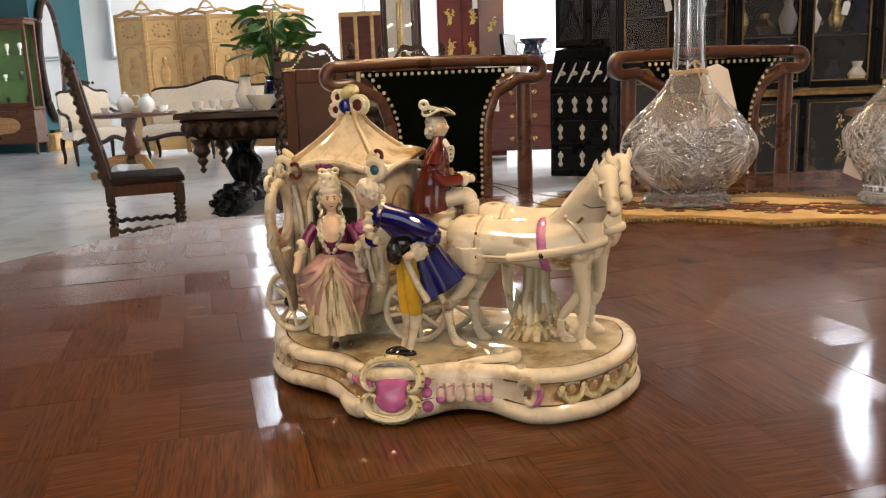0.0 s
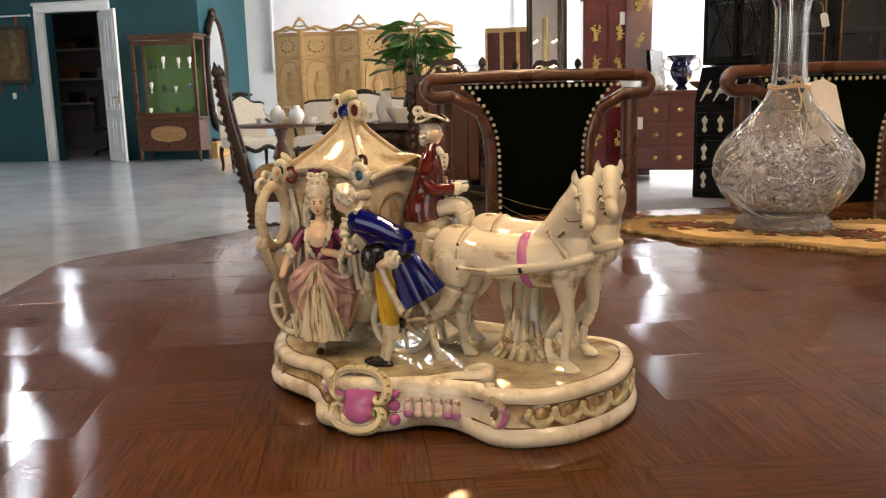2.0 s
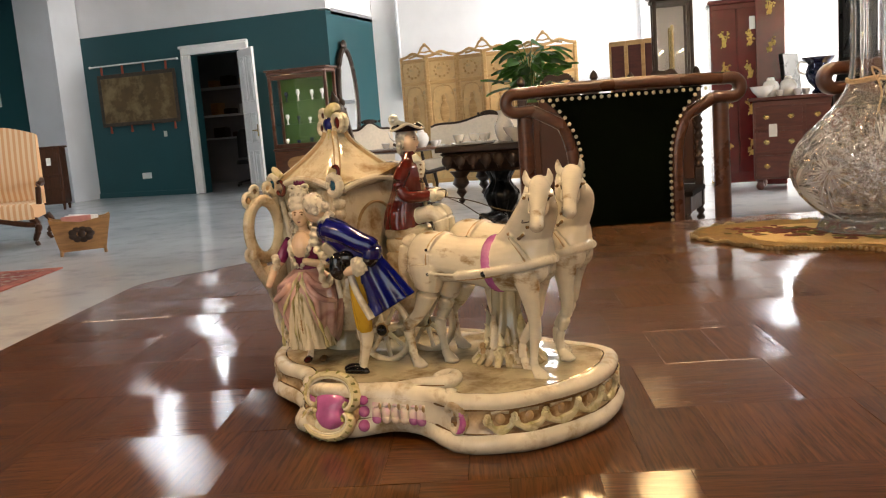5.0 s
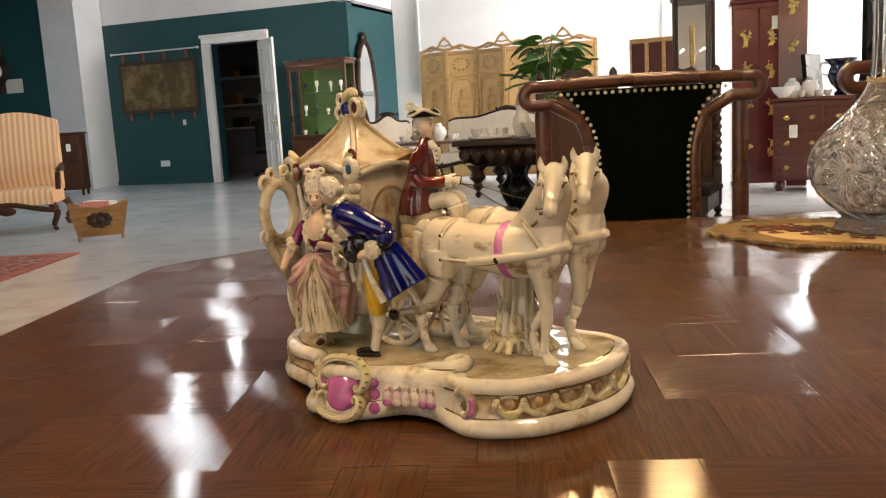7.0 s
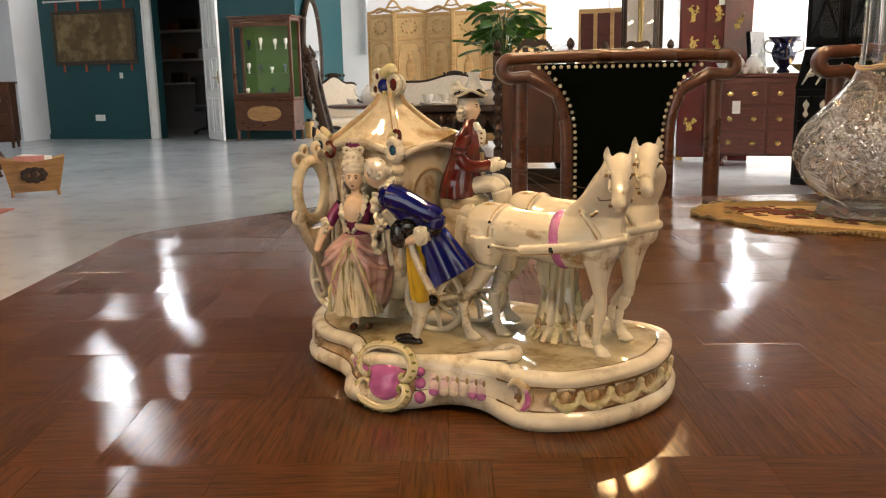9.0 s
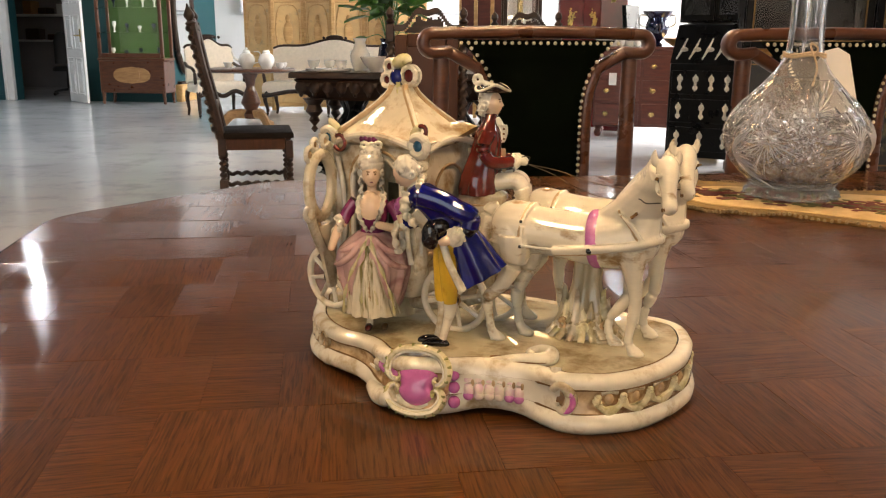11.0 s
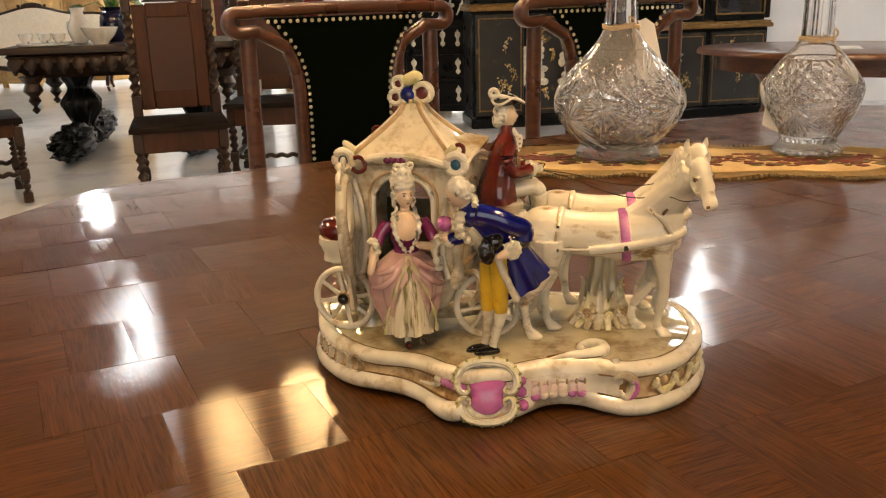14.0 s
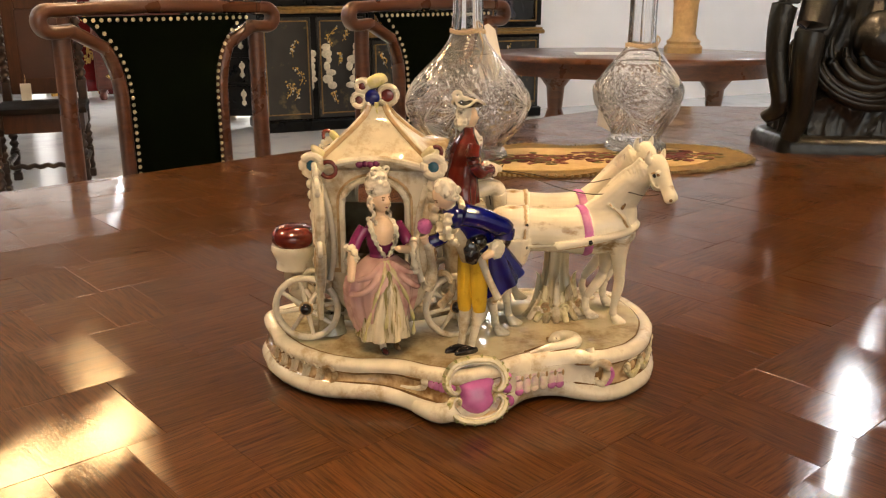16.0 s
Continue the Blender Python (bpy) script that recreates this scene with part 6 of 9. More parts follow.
wheel(COACH @ pose(-0.0525, -0.0265, 0.0728))
wheel(COACH @ pose(-0.0525, 0.0265, 0.0728))
wheel(COACH @ pose(0.0690, -0.0135, 0.0728, 0, 0, 16))
wheel(COACH @ pose(0.0760, 0.0265, 0.0728, 0, 0, 16))
s = Shape()
for x in (-0.0525, 0.0725):
    s.tube([(x, -0.0265 if x < 0 else -0.013, 0.0728), (x, 0.0265, 0.0728)], 0.0035, 8, slot=CREAM)
s.tube(spline([(-0.056, 0, 0.073), (-0.03, 0, 0.060), (0.02, 0, 0.058), (0.06, 0, 0.066), (0.085, 0, 0.075)], 6), 0.006, 10, slot=CREAM)
s.tube(spline([(0.0, -0.004, 0.046), (0.0, -0.003, 0.058), (0.0, -0.002, 0.07)], 4), [0.018 - 0.0003 * k for k in range(9)], 12, slot=GROUND)
s.tube(spline([(-0.035, -0.012, 0.045), (-0.036, -0.010, 0.058), (-0.034, -0.006, 0.072)], 4), [0.012 - 0.0003 * k for k in range(9)], 12, slot=GROUND)
# scrolled springs front and rear
for x, sg in ((-0.046, -1), (0.056, 1)):
    for y in (-0.018, 0.018):
        s.tube(spline([(x, y, 0.074), (x + sg * 0.010, y, 0.088), (x + sg * 0.004, y, 0.102), (x - sg * 0.008, y, 0.098), (x - sg * 0.006, y, 0.090)], 6), [0.0036 - 0.00006 * k for k in range(25)], 8, slot=CREAM)
part("carriage", s, FIG, group, "cream undercarriage with scroll springs", COACH)

BOX = pose(-0.0060, 0.0110, 0, 0, 0, -8)
s = Shape()
s.rings([[(0.019 * k_ * math.copysign(abs(math.cos(a)) ** 0.6, math.cos(a)), 0.017 * k_ * math.copysign(abs(math.sin(a)) ** 0.6, math.sin(a)), z) for a in [j * math.pi / 12 for j in range(24)]] for z, k_ in ((0.070, 0.55), (0.085, 0.62), (0.100, 0.72), (0.116, 0.82), (0.126, 0.98), (0.131, 1.02), (0.134, 0.92), (0.137, 1.0), (0.142, 1.0), (0.145, 0.93), (0.148, 1.0), (0.152, 0.98), (0.155, 0.75))], slot=CREAM)
s.tube([(0.0172 * math.cos(a), 0.0155 * math.sin(a), 0.1345) for a in [j * math.pi / 12 for j in range(24)]], 0.0012, 6, slot=TAN, closed=True)
s.tube([(0.0172 * math.cos(a), 0.0155 * math.sin(a), 0.1455) for a in [j * math.pi / 12 for j in range(24)]], 0.0012, 6, slot=TAN, closed=True)
s.tube(spline([(0.012, 0, 0.118), (0.028, 0, 0.108), (0.036, 0, 0.116), (0.034, 0, 0.126)], 6), [(0.012, 0.0035)] * 19, 10, slot=CREAM)
part("driver_seat", s, FIG, group, "cream ribbed driver's box", BOX)


# --- the rococo figures: each one plain glazed mesh ---
def lump(s, c, r, m=None, slot=0, amp=0.12, freq=3.0, seed=0.0, segs=22, rows=14):
    """A ball whose surface swells in small curls."""
    rx, ry, rz = r if isinstance(r, (list, tuple)) else (r, r, r)
    loops = []
    for i in range(rows + 1):
        a = math.pi * i / rows
        q = max(math.sin(a), 1e-3)
        loop = []
        for k in range(segs):
            d = Vector((q * math.cos(2 * math.pi * k / segs), q * math.sin(2 * math.pi * k / segs), -math.cos(a)))
            w = 1 + amp * 1.6 * noise.noise(d * freq + Vector((seed, 0, 0)))
            loop.append((c[0] + rx * d.x * w, c[1] + ry * d.y * w, c[2] + rz * d.z * w))
        loops.append(loop)
    return s.rings(loops, m, slot=slot)


def ruffle(s, pts, r, m=None, slot=0, waves=9, n=6):
    """A frilled edge: a flattened rod whose width waves along its way."""
    p = spline(pts, n)
    k = len(p)
    s.tube(p, [(r * (1 + 0.22 * math.sin(waves * 2 * math.pi * i / k)), r * (0.75 + 0.25 * math.sin(waves * 2 * math.pi * i / k + 1.2))) for i in range(k)], 8, m, slot=slot)


def head(s, c, r, yaw, pitch=0.0, hair=HAIR, wig=1.0):
    """A small painted head: one moulded face, painted eyes, brows and mouth, a curled wig behind."""
    m = Matrix.Translation(c) @ pose(0, 0, 0, 0, pitch, yaw)
    loops = []
    rows, segs = 22, 28
    for i in range(rows + 1):
        a = math.pi * i / rows
        h = -math.cos(a)
        q = max(math.sin(a), 1e-3)
        loop = []
        for k in range(segs):
            b = 2 * math.pi * k / segs
            x, y = q * math.cos(b), q * math.sin(b)
            wid = 0.80 - 0.16 * max(0, -h) ** 1.2
            dep = 0.90
            front = max(0, math.cos(b)) ** 6 * q
            px = x * dep
            if math.cos(b) > 0:
                px += 0.20 * math.exp(-((h + 0.12) / 0.16) ** 2) * max(0, math.cos(b)) ** 40
                px -= 0.07 * math.exp(-((h - 0.18) / 0.12) ** 2) * math.exp(-((abs(y) - 0.34) / 0.16) ** 2)
                px += 0.05 * math.exp(-((h + 0.48) / 0.08) ** 2) * max(0, math.cos(b)) ** 16
                px += 0.10 * math.exp(-((h + 0.82) / 0.14) ** 2) * front ** 0.5
            loop.append((r * px, r * y * wid, r * h * 1.12))
        loops.append(loop)
    s.rings(loops, m, slot=SKIN)
    s.ball((r * 0.86, 0, -r * 0.54), (r * 0.08, r * 0.15, r * 0.055), 8, 5, m, slot=PLUM)
    for sy in (-1, 1):
        s.ball((r * 0.765, sy * r * 0.31, r * 0.17), (r * 0.07, r * 0.115, r * 0.06), 8, 5, m, slot=BROWN)
        s.tube([(r * 0.83, sy * r * 0.16, r * 0.36), (r * 0.79, sy * r * 0.32, r * 0.40), (r * 0.68, sy * r * 0.48, r * 0.34)], r * 0.03, 5, m, slot=BROWN)
    lump(s, (-r * 0.46, 0, r * 0.36), (r * 0.84 * wig, r * 0.92 * wig, r * 0.98 * wig), m, hair, 0.10, 3.4, c[0] * 90)
    for sy in (-1, 1):
        for k in range(2):
            s.tube([(-r * (0.50 + 0.1 * k) + r * 0.30 * math.cos(w), sy * r * 0.80, -r * (0.02 + 0.40 * k) + r * 0.22 * math.sin(w)) for w in [j * math.pi / 6 for j in range(12)]], r * 0.15, 7, m, slot=hair, closed=True)
    return m


def folds(s, rows, m, slot_a, slot_b, n=48, lobes=11, depth=0.06, split=None):
    """A pleated skirt or coat: rows of half-widths, height and middle."""
    loops = []
    for k, (rx, ry, z, ox, oy) in enumerate(rows):
        t = k / (len(rows) - 1)
        loop = []
        for i in range(n):
            a = 2 * math.pi * i / n
            w = 1 + depth * (1 - t) * math.sin(lobes * a + 2.0 * math.sin(3 * t)) + 0.4 * depth * (1 - t) * math.sin(2.3 * lobes * a)
            loop.append((ox + rx * w * math.cos(a), oy + ry * w * math.sin(a), z))
        loops.append(loop)
    s.rings(loops, m, slot=slot_a)


# lady in lilac and rose before the coach door; local +x is the way she faces
s = Shape()
LX, LY = -0.0895, -0.0150
m = pose(LX, LY, 0, 0, 0, -92)
folds(s, [(0.0150, 0.0170, 0.0600, -0.004, 0), (0.0168, 0.0205, 0.066, -0.003, 0), (0.0188, 0.0245, 0.077, -0.002, 0), (0.0200, 0.0282, 0.090, -0.001, 0), (0.0203, 0.0295, 0.101, 0, 0), (0.0192, 0.0278, 0.110, 0, 0), (0.0160, 0.0215, 0.1170, 0, 0), (0.0098, 0.0118, 0.1245, 0, 0)], m, ROSE, WHITE, n=84, lobes=11, depth=0.10)
folds(s, [(0.0185, 0.0205, 0.0595, 0.0030, 0), (0.0182, 0.0188, 0.069, 0.0040, 0), (0.0172, 0.0158, 0.084, 0.0058, 0), (0.0160, 0.0098, 0.100, 0.0070, 0), (0.0122, 0.0040, 0.114, 0.0070, 0), (0.0085, 0.0020, 0.121, 0.003, 0)], m, STREAK, STREAK, n=72, lobes=9, depth=0.09)
# olive and tan painted pleats on the underskirt
for k, (y, sl) in enumerate(((-0.0125, GREEN), (-0.008, OLIVE), (-0.0035, GREEN), (0.0015, TAN), (0.006, GREEN), (0.011, OLIVE))):
    s.tube(spline([(0.0205 - 8 * y * y * 9, y * 1.25, 0.063 + 0.004 * (k % 3)), (0.0222 - 8 * y * y * 9, y * 1.05, 0.078), (0.0224 - 8 * y * y * 8, y * 0.72, 0.094 + 0.004 * (k % 2))], 5), [0.0006, 0.0012, 0.0015, 0.0016, 0.0016, 0.0015, 0.0014, 0.0012, 0.001, 0.0008, 0.0004], 6, m, slot=sl)
for sy in (-1, 1):
    s.tube(spline([(0.0150, sy * 0.0205, 0.061), (0.0185, sy * 0.0188, 0.076), (0.0205, sy * 0.0130, 0.095), (0.0175, sy * 0.0040, 0.114), (0.0105, sy * 0.0010, 0.1225)], 6), [0.0012 + 0.0006 * math.sin(k * 1.1) for k in range(25)], 7, m, slot=GREEN)
    # swags of the drawn-back overskirt
    s.tube(spline([(0.0110, sy * 0.003, 0.1215), (0.0190, sy * 0.012, 0.110), (0.0175, sy * 0.0215, 0.102), (0.008, sy * 0.0285, 0.0985)], 6), [0.0016 + 0.0012 * math.sin(math.pi * k / 18) for k in range(19)], 8, m, slot=ROSE)
    s.tube(spline([(0.0105, sy * 0.003, 0.1225), (0.0165, sy * 0.014, 0.1150), (0.0110, sy * 0.0235, 0.1100)], 6), [0.0014 + 0.0010 * math.sin(math.pi * k / 12) for k in range(13)], 8, m, slot=ROSE)
# bodice, bust, neckline frill
s.rings([[(ox + rx * math.cos(a), ry * math.sin(a), z) for a in [k * math.pi / 14 for k in range(28)]] for rx, ry, z, ox in ((0.0060, 0.0070, 0.1120, 0.004), (0.0098, 0.0108, 0.1195, 0.001), (0.0082, 0.0092, 0.1270, 0.0005), (0.0094, 0.0118, 0.135, 0.0012), (0.0092, 0.0122, 0.1425, 0.001), (0.0076, 0.0122, 0.149, 0), (0.0050, 0.0080, 0.1535, -0.0005), (0.0034, 0.0036, 0.157, 0), (0.0032, 0.0034, 0.166, 0.0005))], m, slot=PLUM)
s.ball((0.0046, 0, 0.1430), (0.0074, 0.0096, 0.0135), 16, 10, m, slot=SKIN)
s.ball((0.0000, 0, 0.1530), (0.0060, 0.0078, 0.0045), 14, 8, m, slot=SKIN)
s.tube([(0.0005, 0, 0.150), (0.0008, 0, 0.160), (0.001, 0, 0.164)], [0.0046, 0.0038, 0.0038], 12, m, slot=SKIN)
for sy in (-1, 1):
    ruffle(s, [(-0.004, sy * 0.0080, 0.1540), (0.0050, sy * 0.0098, 0.1495), (0.0108, sy * 0.0088, 0.1410), (0.0128, sy * 0.0052, 0.1330), (0.0125, sy * 0.0012, 0.1265)], 0.0021, m, HAIR, 7, 14)
# arms: plum sleeves, frilled cuffs, bare fingers; one hand to the side, one before the waist
for pts, hand, frill in (([(0, -0.0130, 0.148), (0.001, -0.0195, 0.1395), (0.003, -0.0235, 0.1315)], [(0.003, -0.0235, 0.1315), (0.010, -0.0268, 0.1235), (0.0145, -0.0295, 0.1130)], [(0.0, -0.0270, 0.134), (0.0075, -0.0255, 0.1345), (0.0095, -0.0230, 0.1285), (0.0085, -0.0265, 0.1225), (0.004, -0.0300, 0.126)]),
                         ([(0, 0.0130, 0.148), (0.000, 0.0195, 0.1385), (0.003, 0.0228, 0.130)], [(0.003, 0.0228, 0.130), (0.011, 0.0185, 0.1300), (0.0165, 0.0085, 0.1330)], [(0.004, 0.0255, 0.1345), (0.0115, 0.0225, 0.133), (0.0145, 0.0205, 0.125), (0.0155, 0.0225, 0.116), (0.0120, 0.0240, 0.112), (0.007, 0.0255, 0.120)])):
    s.tube(spline(pts, 5), [0.0054 - 0.00008 * k for k in range(11)], 12, m, slot=PLUM)
    s.tube(spline(hand, 5), [0.0042 - 0.00012 * k for k in range(11)], 10, m, slot=SKIN)
    ruffle(s, frill, 0.0034, m, WHITE, 6, 7)
    s.ball(hand[-1], (0.0034, 0.0030, 0.0026), 10, 6, m, slot=SKIN)
hm = head(s, Vector((LX - 0.0002, LY - 0.0030, 0.1690)), 0.0086, -76, wig=0.92)
# high powdered wig in rolls, bow on its top, ringlets to the shoulders
for k, (x, z, r) in enumerate(((-0.0030, 0.0075, 0.0096), (-0.0040, 0.0120, 0.0098), (-0.0046, 0.0165, 0.0084))):
    lump(s, (x, 0, z), (r, r * 1.02, r * 0.66), hm, HAIR, 0.09, 3.0, k * 3.7)
for dx, dy, dz in ((-0.001, 0.0055, 0.0225), (-0.001, -0.0050, 0.0225), (-0.003, 0.0005, 0.0215)):
    s.tube([(dx, dy + 0.0026 * math.cos(w), dz + 0.0022 * math.sin(w)) for w in [j * math.pi / 6 for j in range(12)]], 0.0016, 7, hm, slot=WHITE, closed=True)
for sy, x0 in ((1, -0.0040), (-1, -0.0030)):
    path = [(x0 + 0.0012 * math.cos(j * 1.1) + 0.0003 * j, sy * (0.0080 + 0.0010 * math.sin(j * 1.1)), 0.003 - 0.00120 * j) for j in range(18)]
    s.tube(path, [0.0021 - 0.00005 * j for j in range(18)], 8, hm, slot=HAIR)
s.tube(spline([(0.003, -0.002, 0.060), (0.005, -0.002, 0.054), (0.0075, -0.002, 0.0482)], 4), [0.0036, 0.0034, 0.0032, 0.003, 0.0028, 0.0028, 0.003, 0.003, 0.002], 8, m, slot=WHITE)
s.ball((0.0105, -0.002, 0.0486), (0.0062, 0.0030, 0.0030), 10, 6, m, slot=MAROON)
s.ball((0.0060, 0.010, 0.0486), (0.0055, 0.0028, 0.0028), 10, 6, m, slot=BROWN)
moulded("lady_figurine", s, FIG, group, "glazed lady in lilac bodice and rose skirt", None, 0.0005, 5)

# bowing gentleman in a cobalt coat; built in group space
s = Shape()
V = Vector
hipc, shc = V((-0.0215, -0.0510, 0.1260)), V((-0.0455, -0.0560, 0.1615))
for fo, kn, hp in ((V((-0.0290, -0.0520, 0.0500)), V((-0.0235, -0.0540, 0.0850)), V((-0.0255, -0.0560, 0.1260))), (V((-0.0335, -0.0440, 0.0495)), V((-0.0310, -0.0430, 0.0840)), V((-0.0300, -0.0460, 0.1260)))):
    s.tube(spline([kn + V((0, 0, 0.001)), (kn + fo) / 2 + V((0.0022, 0.001, 0.006)), fo + V((-0.001, 0, -0.0005))], 6), [0.0046, 0.0047, 0.0049, 0.0052, 0.0053, 0.0051, 0.0047, 0.0043, 0.0038, 0.0034, 0.0032, 0.0031, 0.0031], 12, slot=WHITE)
    s.tube(spline([hp, (hp + kn) / 2 + V((-0.0005, -0.0005, 0)), kn - V((0, 0, 0.004))], 5), [0.0076, 0.0075, 0.0074, 0.0072, 0.0070, 0.0067, 0.0065, 0.0063, 0.0061, 0.0058, 0.0050], 14, slot=YELLOW)
    s.rings([[fo + V((-0.0055 + 0.0105 * k_ * math.cos(a), -0.0015 + 0.0036 * k_ * math.sin(a), z)) for a in [j * math.pi / 8 for j in range(16)]] for z, k_ in ((-0.0035, 0.95), (-0.0025, 1.02), (0.0, 0.95), (0.002, 0.6), (0.0028, 0.2))], slot=BLACK)
# torso leans over towards the lady, back nearly flat
tor = spline([hipc + V((0.001, 0, -0.006)), V((-0.0265, -0.0525, 0.1420)), V((-0.0360, -0.0545, 0.1545)), shc], 5)
s.tube(tor, [(0.0112 + 0.001 * math.sin(math.pi * k / 15), 0.0105 + 0.001 * math.sin(math.pi * k / 15)) for k in range(16)], 16, slot=BLUE)
s.ball(shc, (0.0102, 0.0118, 0.0095), 16, 10, slot=BLUE)
# cravat and long cream waistcoat edge hang from the neck
ruffle(s, [shc + V((-0.0085, -0.0060, 0.003)), shc + V((-0.0105, -0.0065, -0.006)), shc + V((-0.0085, -0.0070, -0.015)), shc + V((-0.0020, -0.0070, -0.022))], 0.0036, None, WHITE, 5, 7)
ruffle(s, [shc + V((-0.0090, 0.0010, 0.001)), shc + V((-0.0120, 0.0010, -0.010)), shc + V((-0.0085, 0.0000, -0.019))], 0.0042, None, CREAM, 4, 7)
s.tube(spline([shc + V((-0.0045, -0.002, -0.010)), V((-0.0390, -0.0540, 0.1380)), V((-0.0330, -0.0530, 0.1240))], 5), [0.0068 - 0.0001 * k for k in range(11)], 10, slot=CREAM)
# coat tails swing out behind him in pleats, with a pale lining along the front edge
loops = []
for k in range(13):
    t = k / 12
    c = V((-0.0180, -0.0530, 0.1400)).lerp(V((-0.0005, -0.0520, 0.1000)), t)
    dirn = V((0.80, 0.05, 0.46)).normalized()
    wz = 0.0095 + 0.0095 * t
    loop = []
    for i in range(64):
        a = 2 * math.pi * i / 64
        f = 1 + 0.11 * t * math.sin(8 * a + 0.6)
        loop.append(c + dirn * (wz * f * math.cos(a)) + V((0, 1, 0)) * ((0.0100 + 0.003 * t) * f * math.sin(a)))
    loops.append(loop)
s.rings(loops, slot=BLUE)
s.tube(spline([V((-0.0290, -0.0635, 0.1300)), V((-0.0230, -0.0650, 0.1130)), V((-0.0135, -0.0645, 0.0930))], 6), [(0.0020 + 0.0001 * k, 0.0030) for k in range(13)], 8, slot=WHITE)
# near arm: elbow raised behind him, black turned-back cuff, lace, hand on the hip with a black hat
s.tube(spline([shc + V((0.001, -0.0070, 0.0015)), V((-0.0300, -0.0655, 0.1590)), V((-0.0180, -0.0665, 0.1530)), V((-0.0085, -0.0650, 0.1480)), V((-0.0090, -0.0650, 0.1405))], 5), [0.0084 - 0.00006 * k for k in range(21)], 14, slot=BLUE)
s.tube(spline([V((-0.0095, -0.0645, 0.1425)), V((-0.0100, -0.0655, 0.1395)), V((-0.0130, -0.0668, 0.1365))], 5), [0.0056, 0.0060, 0.0062, 0.0063, 0.0063, 0.0062, 0.0061, 0.0060, 0.0058, 0.0054, 0.0046], 12, slot=BLACK)
lump(s, V((-0.0180, -0.0692, 0.1345)), (0.0068, 0.0052, 0.0072), None, WHITE, 0.22, 3.4, 1.0)
s.tube(spline([V((-0.0200, -0.0690, 0.1330)), V((-0.0250, -0.0700, 0.1315)), V((-0.0300, -0.0690, 0.1290))], 4), [0.0032, 0.0034, 0.0036, 0.0037, 0.0036, 0.0034, 0.0031, 0.0027, 0.002], 10, slot=SKIN)
lump(s, V((-0.0370, -0.0660, 0.1340)), (0.0062, 0.0050, 0.0105), None, BLACK, 0.14, 2.0, 4.0)
s.ball(V((-0.0300, -0.0640, 0.1400)), (0.0066, 0.0044, 0.0066), 14, 8, slot=BLACK)
# far arm forward with a rose
s.tube(spline([shc + V((-0.003, 0.008, -0.006)), V((-0.0500, -0.0420, 0.1410)), V((-0.0590, -0.0385, 0.1370))], 5), [0.0062 - 0.0001 * k for k in range(11)], 10, slot=BLUE)
s.tube(spline([V((-0.0590, -0.0385, 0.1370)), V((-0.0620, -0.0380, 0.1385)), V((-0.0635, -0.0375, 0.1430))], 5), [0.0036] * 11, 10, slot=SKIN)
lump(s, V((-0.0590, -0.0390, 0.1350)), (0.0050, 0.0046, 0.0040), None, WHITE, 0.16, 3.2, 7.0)
lump(s, V((-0.0625, -0.0375, 0.1500)), (0.0058, 0.0052, 0.0060), None, PINK, 0.16, 3.6, 2.0)
s.tube([shc + V((-0.003, 0, 0.002)), V((-0.0520, -0.0568, 0.1720))], [0.0050, 0.0046], 12, slot=WHITE)
ruffle(s, [V((-0.0455, -0.0660, 0.1690)), V((-0.0440, -0.0580, 0.1740)), V((-0.0460, -0.0490, 0.1720))], 0.0026, None, WHITE, 5, 6)
hm = head(s, V((-0.0565, -0.0578, 0.1765)), 0.0088, 175, 38, wig=1.12)
s.ball((-0.0108, 0, -0.0030), (0.0034, 0.0042, 0.0034), 10, 6, hm, slot=HAIR)
moulded("gentleman_figurine", s, FIG, group, "bowing gentleman in cobalt coat and yellow breeches", None, 0.0005, 5)

# coachman on his box, in maroon, with tricorne and reins
s = Shape()
m = pose(-0.0030, 0.0105, 0, 0, 0, -3)
folds(s, [(0.0168, 0.0185, 0.1525, -0.0060, 0), (0.0166, 0.0183, 0.158, -0.0060, 0), (0.0154, 0.0170, 0.167, -0.0052, 0), (0.0134, 0.0146, 0.176, -0.0036, 0), (0.0120, 0.0130, 0.184, -0.0020, 0), (0.0112, 0.0138, 0.194, 0, 0), (0.0092, 0.0140, 0.202, 0.0008, 0), (0.0052, 0.0076, 0.209, 0.0018, 0), (0.0042, 0.0046, 0.2145, 0.0025, 0)], m, MAROON, MAROON, n=56, lobes=7, depth=0.06)
